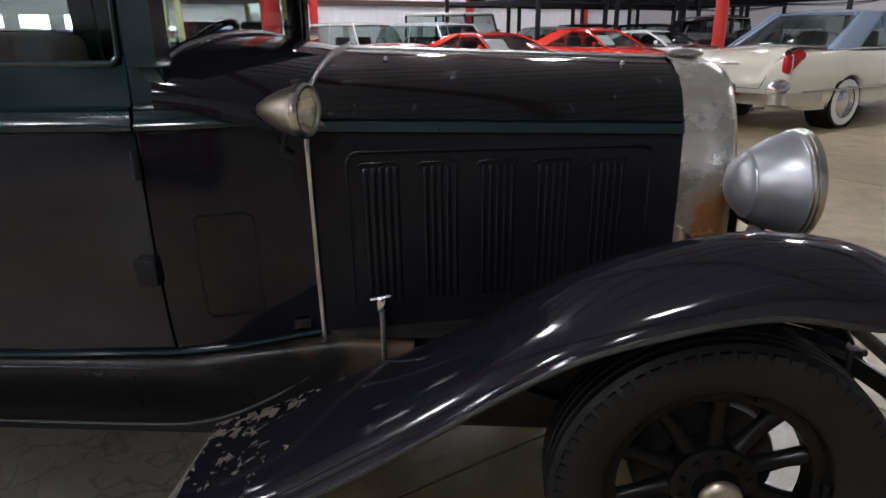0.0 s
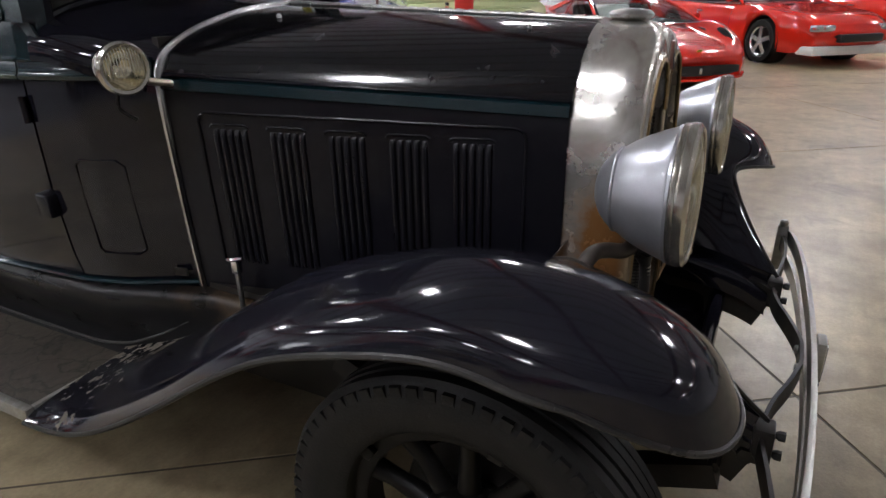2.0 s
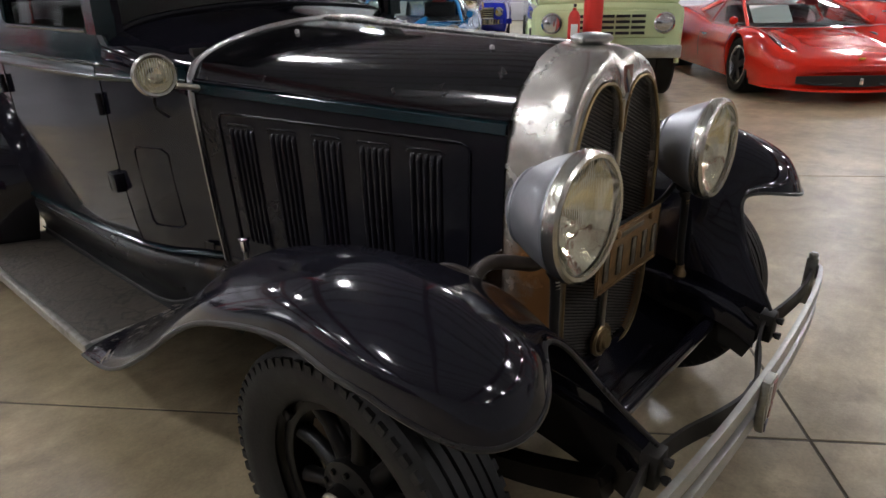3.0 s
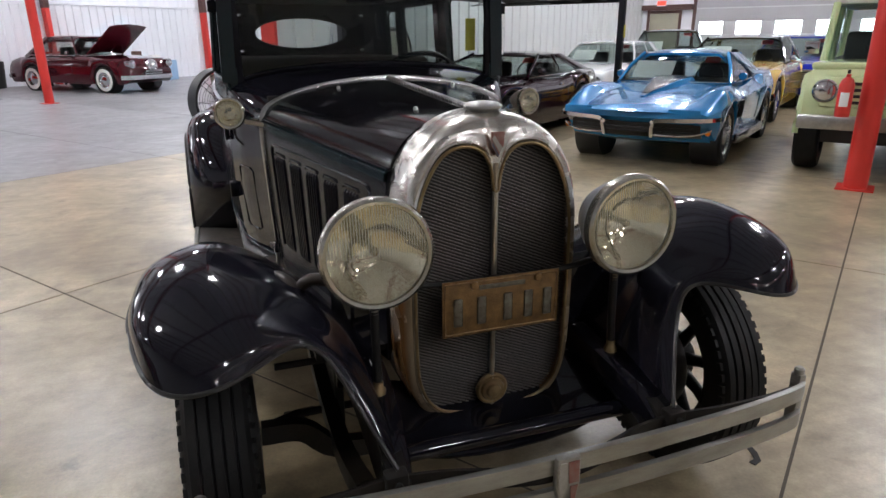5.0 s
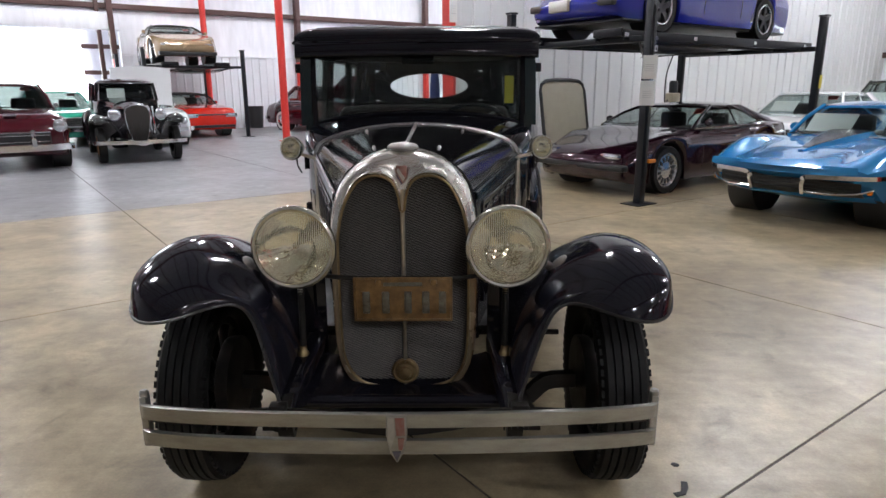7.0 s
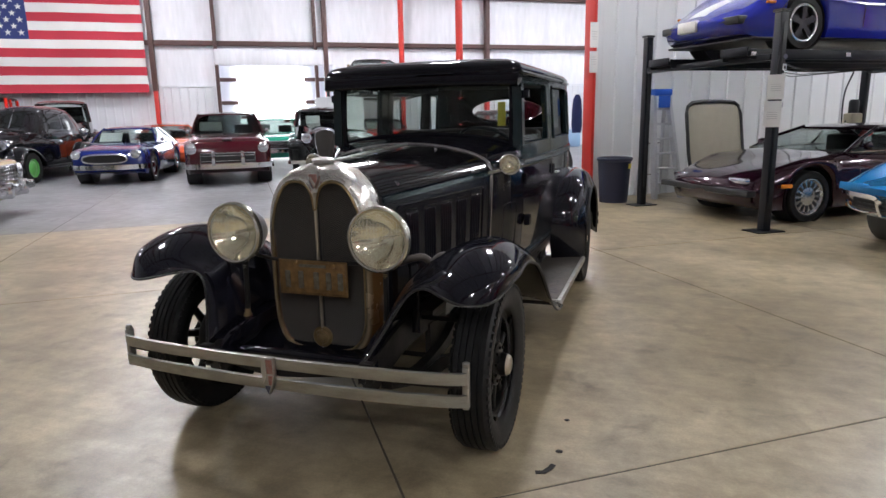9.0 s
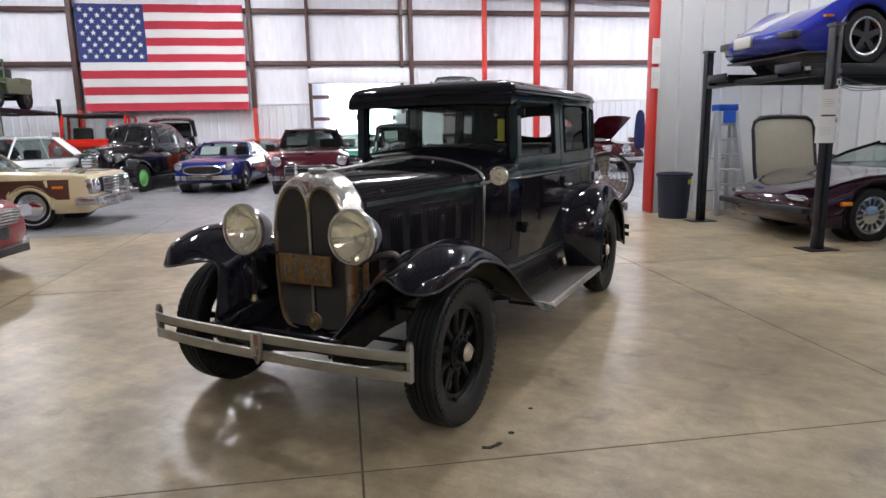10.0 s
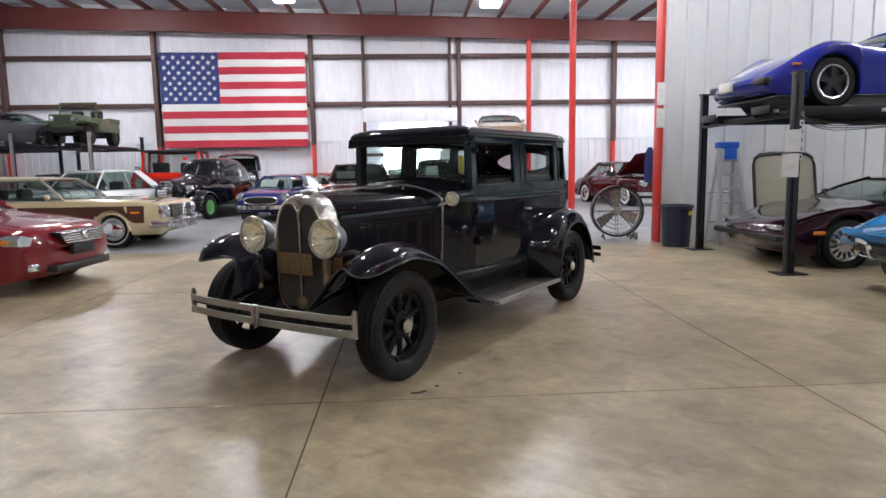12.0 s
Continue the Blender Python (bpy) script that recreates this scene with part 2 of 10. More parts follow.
M["interior"] = material("dark_cabin_cloth", (0.02, 0.016, 0.014), 0.85, vary=0.3)
M["seat_dark"] = material("dark_seat_leather", (0.035, 0.025, 0.02), 0.6, vary=0.3)
M["ladder_alu"] = material("brushed_ladder_aluminium", (0.5, 0.51, 0.54), 0.38, 0.6)
M["wall_dull"] = material("dull_grey_wall_steel", (0.46, 0.46, 0.48), 0.6, spot_scale=0.6, vary=0.1)
M["alloy_trim"] = material("dull_aluminium_trim", (0.42, 0.41, 0.38), 0.45, 0.8, spot=(0.2, 0.18, 0.15), spot_scale=20.0)
M["wear"] = material("worn_bare_edge", (0.03, 0.028, 0.026), 0.5, 0.3, spot=(0.012, 0.011, 0.01), spot_scale=26.0)
M["wear_dark"] = material("rolled_black_edge", (0.012, 0.0115, 0.012), 0.3, 0.2, spot=(0.028, 0.026, 0.024), spot_scale=30.0)
M["bare_primer"] = material("bare_brown_primer", (0.075, 0.06, 0.05), 0.4, 0.3, spot=(0.02, 0.017, 0.015), spot_scale=14.0, spot_amount=0.7)
M["red_enamel"] = material("red_badge_enamel", (0.26, 0.1, 0.085), 0.4, 0.4, spot=(0.3, 0.22, 0.19), spot_scale=60.0)
M["white_enamel"] = material("white_badge_enamel", (0.42, 0.4, 0.36), 0.4, 0.4, spot_scale=60.0)
M["blue_enamel"] = material("blue_badge_enamel", (0.1, 0.1, 0.14), 0.4, 0.4, spot_scale=60.0)
M["paper"] = material("white_paper", (0.78, 0.78, 0.76), 0.8, vary=0.04)
M["print"] = material("grey_print", (0.42, 0.42, 0.43), 0.8)
M["decal_grey"] = material("pale_decal", (0.5, 0.51, 0.54), 0.6)
M["yellow_card"] = material("yellow_card", (0.6, 0.5, 0.05), 0.7)
M["glass"] = glass_material("clear_pane", (0.86, 0.9, 0.88))
M["glass_tint"] = glass_material("tinted_pane", (0.8, 0.84, 0.83))
# dimness of the cabin behind is put into this pane's tint
M["glass_dim_cabin"] = glass_material("dusky_pane", (0.52, 0.55, 0.54))
M["lamp_glow"] = material("luminaire_diffuser", (0.955, 0.965, 1.0), 0.5, emit=LAMP_POWER)
M["day"] = material("daylight_backdrop", (0.93, 0.96, 1.0), 0.9, emit=7.0)
M["flag_white"] = material("flag_white_cloth", (0.72, 0.72, 0.7), 0.85, spot_scale=1.5, vary=0.06)
M["flag_red"] = material("flag_red_cloth", (0.5, 0.035, 0.06), 0.85, spot_scale=1.5, vary=0.08)
M["flag_blue"] = material("flag_blue_cloth", (0.03, 0.045, 0.17), 0.85, spot_scale=1.5, vary=0.08)

# ---- mesh helpers ----


def part(name, bm, mat, parent=None, label="", m=None, smooth=True, angle=38.0, keep=False):
    """Links a bmesh as one mesh object under a thing (or at top level), with edges sharper than angle kept crisp."""
    if smooth:
        bm.normal_update()
        lim = radians(angle)
        for f in bm.faces:
            f.smooth = True
        for e in bm.edges:
            if len(e.link_faces) == 2 and e.calc_face_angle(0.0) > lim:
                e.smooth = False
    me = bpy.data.meshes.new(name)
    bm.to_mesh(me)
    if not keep:
        bm.free()
    me.materials.append(M[mat] if isinstance(mat, str) else mat)
    ob = new(name, me)
    if parent is not None:
        ob.parent = parent
    if m is not None:
        ob.matrix_basis = m
    if label:
        ob["label"] = label
    return ob


def share(src, m, parent=None):
    """Another object on the same mesh."""
    ob = new(src.name.split(".")[0], src.data)
    ob.parent = src.parent if parent is None else parent
    ob.matrix_basis = m
    if "label" in src:
        ob["label"] = src["label"]
    return ob


def thing(name, label, category, m=None, group="", kind=""):
    ob = new(name)
    ob.empty_display_size = 0.1
    if m is not None:
        ob.matrix_basis = m
    return tagged(ob, label, category, group, kind)


def box(x0, x1, y0, y1, z0, z1, bevel=0.0, seg=2, bm=None):
    bm = bm or bmesh.new()
    r = bmesh.ops.create_cube(bm, size=1.0)
    vs = r["verts"]
    for v in vs:
        v.co = Vector(((x0 + x1) / 2 + v.co.x * (x1 - x0), (y0 + y1) / 2 + v.co.y * (y1 - y0), (z0 + z1) / 2 + v.co.z * (z1 - z0)))
    if bevel:
        es = list({e for v in vs for e in v.link_edges})
        bmesh.ops.bevel(bm, geom=es, offset=bevel, segments=seg, profile=0.5, affect="EDGES")
    return bm


def lathe(profile, seg=32, axis="y", bm=None, close=False):
    """profile: (radius, height along the axis) pairs."""
    bm = bm or bmesh.new()
    rings = []
    n = len(profile)
    for r, h in profile:
        if r < 1e-5:
            p = {"x": (h, 0, 0), "y": (0, h, 0), "z": (0, 0, h)}[axis]
            rings.append([bm.verts.new(p)])
            continue
        ring = []
        for i in range(seg):
            a = 2 * math.pi * i / seg
            c, s = r * math.cos(a), r * math.sin(a)
            ring.append(bm.verts.new({"x": (h, c, s), "y": (c, h, s), "z": (c, s, h)}[axis]))
        rings.append(ring)
    pairs = [(rings[i], rings[i + 1]) for i in range(n - 1)]
    if close:
        pairs.append((rings[-1], rings[0]))
    for a, b in pairs:
        for i in range(seg):
            j = (i + 1) % seg
            if len(a) == 1 and len(b) == 1:
                continue
            if len(a) == 1:
                bm.faces.new((a[0], b[i], b[j]))
            elif len(b) == 1:
                bm.faces.new((a[i], b[0], a[j]))
            else:
                bm.faces.new((a[i], b[i], b[j], a[j]))
    bmesh.ops.recalc_face_normals(bm, faces=bm.faces)
    return bm


def tube(pts, r, seg=10, bm=None, flat=None, caps=True):
    """Sweep of a round (or flat: half width, half height) section along a polyline; r may be a list."""
    bm = bm or bmesh.new()
    pts = [Vector(p) for p in pts]
    rings = []
    up = Vector((0, 0, 1))
    for i, p in enumerate(pts):
        d = (pts[min(i + 1, len(pts) - 1)] - pts[max(i - 1, 0)]).normalized()
        ref = up if abs(d.z) < 0.95 else Vector((0, 1, 0))
        s = d.cross(ref).normalized()
        n = s.cross(d).normalized()
        rr = r[i] if isinstance(r, (list, tuple)) else r
        ring = []
        if flat:
            for a, b in ((-1, -1), (1, -1), (1, 1), (-1, 1)):
                ring.append(bm.verts.new(p + s * a * flat[0] + n * b * flat[1]))
        else:
            for k in range(seg):
                a = 2 * math.pi * k / seg
                ring.append(bm.verts.new(p + (s * math.cos(a) + n * math.sin(a)) * rr))
        rings.append(ring)
    k = len(rings[0])
    for a, b in zip(rings, rings[1:]):
        for i in range(k):
            bm.faces.new((a[i], a[(i + 1) % k], b[(i + 1) % k], b[i]))
    if caps:
        bm.faces.new(rings[0][::-1])
        bm.faces.new(rings[-1])
    bmesh.ops.recalc_face_normals(bm, faces=bm.faces)
    return bm


def loft(rings, closed=True, caps=True, bm=None):
    bm = bm or bmesh.new()
    vs = [[bm.verts.new(p) for p in r] for r in rings]
    k = len(vs[0])
    for a, b in zip(vs, vs[1:]):
        for i in range(k if closed else k - 1):
            j = (i + 1) % k
            bm.faces.new((a[i], a[j], b[j], b[i]))
    if caps and closed:
        bm.faces.new(vs[0][::-1])
        bm.faces.new(vs[-1])
    bmesh.ops.recalc_face_normals(bm, faces=bm.faces)
    return bm


def plate(outline, y0, y1, bevel=0.0, axis="y"):
    """Solid of a 2D outline, run through from y0 to y1 along the axis."""
    bm = bmesh.new()

    def put(p, h):
        return {"y": (p[0], h, p[1]), "x": (h, p[0], p[1]), "z": (p[0], p[1], h)}[axis]

    a = [bm.verts.new(put(p, y0)) for p in outline]
    b = [bm.verts.new(put(p, y1)) for p in outline]
    n = len(outline)
    bm.faces.new(a)
    bm.faces.new(b[::-1])
    for i in range(n):
        bm.faces.new((a[i], b[i], b[(i + 1) % n], a[(i + 1) % n]))
    bmesh.ops.recalc_face_normals(bm, faces=bm.faces)
    if bevel:
        es = [e for e in bm.edges if e.calc_face_angle(0.0) > 0.9]
        bmesh.ops.bevel(bm, geom=es, offset=bevel, segments=2, profile=0.5, affect="EDGES")
    return bm


def spline(pts, n):
    """Catmull-Rom through the points, n steps a span."""
    pts = [Vector(p) for p in pts]
    ext = [pts[0] * 2 - pts[1]] + pts + [pts[-1] * 2 - pts[-2]]
    out = []
    for i in range(1, len(ext) - 2):
        p0, p1, p2, p3 = ext[i - 1:i + 3]
        for k in range(n):
            t = k / n
            out.append(0.5 * ((2 * p1) + (p2 - p0) * t + (2 * p0 - 5 * p1 + 4 * p2 - p3) * t * t + (3 * p1 - p0 - 3 * p2 + p3) * t ** 3))
    out.append(pts[-1].copy())
    return out


def even_spline(pts, n):
    """Natural cubic spline through the points, n steps a span: its curvature has no jumps."""
    p = np.array([tuple(v) for v in pts], float)
    k = len(p)
    a = np.eye(k)
    rhs = np.zeros((k, 3))
    for i in range(1, k - 1):
        a[i, i - 1:i + 2] = 1, 4, 1
        rhs[i] = 6 * (p[i - 1] - 2 * p[i] + p[i + 1])
    bend = np.linalg.solve(a, rhs)
    out = []
    for i in range(k - 1):
        for j in range(n):
            t = j / n
            u = 1 - t
            q = u * p[i] + t * p[i + 1] + ((u ** 3 - u) * bend[i] + (t ** 3 - t) * bend[i + 1]) / 6
            out.append(Vector(q))
    out.append(Vector(p[-1]))
    return out


def net(rows, n_along, n_across):
    """Smooth grid through a net of points."""
    rows = [even_spline(r, n_across) for r in rows]
    cols = [even_spline(c, n_along) for c in zip(*rows)]
    return [list(r) for r in zip(*cols)]


def sheet(grid, thick, bm=None):
    """A grid of points as a sheet of the given thickness."""
    bm = loft(grid, closed=False, caps=False, bm=bm)
    if thick:
        bmesh.ops.solidify(bm, geom=list(bm.faces), thickness=thick)
        bmesh.ops.recalc_face_normals(bm, faces=bm.faces)
    return bm


def mirror_x(bm):
    for v in bm.verts:
        v.co.x = -v.co.x
    bmesh.ops.reverse_faces(bm, faces=bm.faces)
    return bm


def interp(table, x):
    return float(np.interp(x, [p[0] for p in table], [p[1] for p in table]))


# ---- the hall ----
U0, U1, V0, V1 = -17.0, 23.3, -26.0, 24.2
SLAB_U, SLAB_V, JOINT_U, JOINT_V = 3.235, 4.02, 0.0, -1.08


def roof_z(u):
    return 8.35 - 0.024 * (u + 12)


def build_floor():
    base = part("floor", box(U0 - 0.3, U1 + 0.3, V0 - 0.3, V1 + 4, -0.4, -0.003), "joint", m=HALL, smooth=False)
    tagged(base, "tan and grey sealed concrete floor with sawn joints", "floor", kind="structure")
    g = 0.006
    bm = box(g, SLAB_U - g, g, SLAB_V - g, -0.15, 0.0, 0.001, 1)
    first = {}
    for i in range(-6, 7):
        for j in range(-7, 8):
            u, v = JOINT_U + i * SLAB_U, JOINT_V + j * SLAB_V
            kind = "concrete_grey" if v > 6.5 else "concrete"
            if kind not in first:
                first[kind] = part("floor_slab", bm.copy(), kind, base, m=pose(u, v, 0), smooth=False)
            else:
                share(first[kind], pose(u, v, 0))
    bm.free()


def ribbed(length, height, pitch=0.3, depth=0.028, rib=0.06, thick=0.05):
    """Wall sheet with upright ribs, lying in x-z, front at y = 0 facing -y."""
    out, x = [(0.0, thick)], 0.0
    front = [(0.0, 0.0)]
    while x + pitch <= length + 1e-6:
        front += [(x + pitch - rib - 0.03, 0.0), (x + pitch - rib - 0.012, -depth), (x + pitch - 0.03, -depth), (x + pitch - 0.012, 0.0)]
        x += pitch
    front.append((length, 0.0))
    bm = bmesh.new()
    lo = [bm.verts.new((p, q, 0)) for p, q in front]
    hi = [bm.verts.new((p, q, height)) for p, q in front]
    for i in range(len(front) - 1):
        bm.faces.new((lo[i], lo[i + 1], hi[i + 1], hi[i]))
    bl, br = bm.verts.new((0, thick, 0)), bm.verts.new((length, thick, 0))
    tl, tr = bm.verts.new((0, thick, height)), bm.verts.new((length, thick, height))
    bm.faces.new((bl, tl, tr, br))
    bm.faces.new([bl, lo[0], hi[0], tl])
    bm.faces.new([br, tr, hi[-1], lo[-1]])
    bm.faces.new([tl] + hi + [tr])
    bm.faces.new([br] + lo[::-1] + [bl])
    bmesh.ops.recalc_face_normals(bm, faces=bm.faces)
    return bm


def structure(name, bm, mat, label, category, m=None, smooth=False):
    return tagged(part(name, bm, mat, m=HALL if m is None else m, smooth=smooth), label, category, kind="structure")


def build_flag_wall():
    bm = box(U0, -1.26, V1, V1 + 0.25, 0, 9)
    box(3.3, U1, V1, V1 + 0.25, 0, 9, bm=bm)
    box(-1.26, 3.3, V1, V1 + 0.25, 3.58, 9, bm=bm)
    wall = structure("wall_north", bm, "vinyl", "white vinyl-faced insulated steel wall behind brown girts", "wall")
    for a, b in ((U0, -1.3), (3.35, U1)):
        part("wall_panel", ribbed(b - a, 2.72), "panel_white", wall, "white ribbed steel lower panel", pose(a, V1 - 0.09, 0), smooth=False)
    for z in (6.45, 4.4):
        part("girt", box(U0, U1, V1 - 0.22, V1 - 0.02, z - 0.09, z + 0.09, 0.01), "girt", wall)
    part("girt", box(U0, -1.26, V1 - 0.12, V1 - 0.01, 2.74, 2.8), "panel_white", wall)
    part("girt", box(3.3, U1, V1 - 0.12, V1 - 0.01, 2.74, 2.8), "panel_white", wall)
    for u in (-16.6, -10.2, -3.5, 3.02, 10.05, 16.5):
        part("column", box(u - 0.09, u + 0.09, V1 - 0.42, V1 - 0.12, 2.6, roof_z(u) - 0.7, 0.01), "girt", wall)
        part("column_foot", box(u - 0.075, u + 0.075, V1 - 0.42, V1 - 0.12, 0, 2.6, 0.01), "red_post", wall, "red-painted lower column")
    for u in (-1.22, 2.62):
        part("downpipe", box(u - 0.07, u + 0.07, V1 - 0.3, V1 - 0.14, 0, roof_z(u) - 0.4, 0.02), "girt", wall)
    # plastic curtain rolled above the door opening, and the bright lean-to behind it
    part("rolled_curtain", box(-1.3, 3.3, V1 - 0.34, V1 - 0.1, 3.56, 4.2, 0.08), "vinyl", wall, "rolled translucent plastic door curtain")
    porch = box(-4, 6, V1 + 3.2, V1 + 3.4, 0, 5)
    box(-4.2, -4, V1 + 0.25, V1 + 3.4, 0, 5, bm=porch)
    box(6, 6.2, V1 + 0.25, V1 + 3.4, 0, 5, bm=porch)
    box(-4.2, 6.2, V1 + 0.25, V1 + 3.4, 5, 5.2, bm=porch)
    p = structure("wall_porch", porch, "vinyl", "white insulated lean-to behind the door opening", "wall")
    for z in (2.2, 3.2):
        part("girt", box(-4, 6, V1 + 3.05, V1 + 3.2, z - 0.08, z + 0.08), "girt", p)
    part("bright_door", box(-0.5, 2.4, V1 + 2.98, V1 + 3.04, 0, 3.75), "day", p, "bright translucent outer door")


def build_flag():
    """Cloth with thirteen stripes and fifty stars, hung flat with a slight ripple."""
    u0, u1, z0, z1, v = -9.93, -3.7, 2.55, 6.6, V1 - 0.5
    fl = thing("flag", "large national flag with red and white stripes hung on the wall", "flag", at(u0, v, z0))
    w, h = u1 - u0, z1 - z0

    def wav(x, z):
        return 0.03 * math.sin(x * 2.1 + z) + 0.02 * math.sin(x * 5 + z * 2.3) + 0.025 * math.sin(z * 3.2)

    sh = h / 13

    def cloth(xa, xb, za, zb, off, nx):
        grid = []
        nz = max(3, int(round((zb - za) / sh)) * 3)
        for j in range(nz + 1):
            z = za + (zb - za) * j / nz
            grid.append([Vector((xa + (xb - xa) * i / nx, off + wav(xa + (xb - xa) * i / nx, z), z)) for i in range(nx + 1)])
        return sheet(grid, 0.006)

    for k in range(13):
        red = k % 2 == 0
        part("stripe", cloth(0, w, k * sh, (k + 1) * sh, 0, 48), "flag_red" if red else "flag_white", fl, "red stripe" if red else "white stripe")
    canton = part("canton", cloth(0, w * 0.4, h - 7 * sh, h, -0.014, 19), "flag_blue", fl, "blue field with white stars")
    pts = []
    for k in range(10):
        r = 0.115 if k % 2 == 0 else 0.045
        a = math.pi / 2 + k * math.pi / 5
        pts.append((r * math.cos(a), r * math.sin(a)))
    base = plate(pts, -0.004, 0.0)
    first = None
    for r in range(9):
        for c in range(6 if r % 2 == 0 else 5):
            x = w * 0.4 * ((c * 2 + 1 + (r % 2)) / 12)
            z = h - 7 * sh * (r + 1) / 10
            mm = pose(x, -0.038 + wav(x, z), z)
            first = share(first, mm) if first else part("star", base, "flag_white", canton, "white star", mm, smooth=False)


def build_inner_wall():
    wall = structure("wall_inner", box(5.62, U1, 7.08, 7.3, 0, 8.6), "panel_grey", "pale grey partition wall of ribbed steel sheet", "wall")
    part("wall_panel", ribbed(U1 - 5.62, 8.4, 0.405, 0.03, 0.09), "panel_grey", wall, "", pose(5.62, 7.02, 0), smooth=False)
    part("corner_trim", box(5.5, 5.64, 6.98, 7.3, 0, 8.4, 0.01), "panel_grey", wall)
    part("corner_post", box(5.44, 5.5, 6.96, 7.28, 0, 8.2, 0.008), "red_post", wall, "red-painted steel corner post")
    for z0, s in ((2.62, 0.42), (2.2, 0.36)):
        sign = thing("paper_sign", "white printed paper sheet taped to the red corner post", "sign", at(5.36, 6.955, z0))
        part("sheet", box(0, 0.16, -0.006, 0, 0, s), "paper", sign, smooth=False)
        for k in range(4):
            part("print_line", box(0.03, 0.13, -0.0075, -0.006, 0.14 + k * 0.04, 0.146 + k * 0.04), "print", sign, smooth=False)


def build_end_wall():
    bm = box(U1, U1 + 0.25, 5.1, V1, 0, 9)
    box(U1, U1 + 0.25, V0, -1.0, 0, 9, bm=bm)
    box(U1, U1 + 0.25, -1.0, 5.1, 4.3, 9, bm=bm)
    wall = structure("wall_east", bm, "vinyl", "white vinyl-faced insulated steel end wall", "wall")
    for z in (2.5, 4.9, 6.9):
        part("girt", box(U1 - 0.2, U1 - 0.01, 5.22, V1 - 0.3, z - 0.09, z + 0.09), "girt", wall)
        part("girt", box(U1 - 0.2, U1 - 0.01, V0, -1.12, z - 0.09, z + 0.09), "girt", wall)
    for v in (-1.3, -8.3, -15.6, -22.5):
        part("column", box(U1 - 0.4, U1 - 0.12, v - 0.12, v + 0.12, 0, 7.2, 0.01), "red_post" if v < -5 else "girt", wall)
    door = tagged(part("door_2", box(U1 - 0.06, U1 + 0.02, 5.68, 6.72, 0, 2.3, 0.01), material("beige_door_paint", (0.36, 0.34, 0.26), 0.5), m=HALL), "pale beige steel exit door", "door", kind="structure")
    part("door_frame", box(U1 - 0.09, U1 - 0.065, 5.58, 6.82, 2.3, 2.4), "girt", door)
    for v in (5.58, 6.72):
        part("door_frame", box(U1 - 0.09, U1 - 0.065, v, v + 0.1, 0, 2.3), "girt", door)
    sign = thing("exit_sign", "lit red exit sign above the door", "sign", at(U1 - 0.3, 6.27, 2.54))
    part("case", box(0, 0.06, -0.17, 0.17, 0, 0.2, 0.01), "panel_white", sign)
    part("face", box(-0.006, 0, -0.15, 0.15, 0.03, 0.17), material("exit_red", (0.9, 0.05, 0.03), 0.5, emit=1.6), sign)
    # sectional overhead door with a row of windows
    od = thing("door_1", "white sectional overhead door with a row of bright windows", "door", at(U1, -1.0, 0), kind="structure")
    for k in range(7):
        z = k * 0.61
        if k == 3:
            continue
        part("door_section", box(0.02, 0.08, 0.0, 6.1, z + 0.004, 1.57 if k == 2 else z + 0.606, 0.008), "wall_dull", od)
    part("door_section", box(0.02, 0.08, 0.0, 6.1, 1.99, 2.436, 0.006), "wall_dull", od)
    cs = [5.57 - 1.23 * k for k in range(5)]
    edge = [0.0]
    for c in sorted(cs):
        edge += [c - 0.4, c + 0.4]
    edge.append(6.1)
    for a, b in zip(edge[::2], edge[1::2]):
        part("door_stile", box(0.02, 0.08, a, b, 1.57, 1.99, 0.004), "wall_dull", od)
    for c in cs:
        part("window_pane", box(0.045, 0.055, c - 0.4, c + 0.4, 1.58, 1.98), "glass", od)
    for k in (1, 2, 4, 5, 6):
        part("hinge_strip", box(0.0, 0.02, 0.0, 6.1, k * 0.61 - 0.02, k * 0.61 + 0.02), "panel_grey", od)
    for v in (-0.1, 6.1):
        part("track", box(-0.1, 0.06, v, v + 0.1, 0, 4.3), "girt", od)
    structure("backdrop", box(U1 + 1.4, U1 + 1.5, -3.5, 7.5, -0.4, 4.6), "day", "bright overcast daylight outside the overhead door", "backdrop")


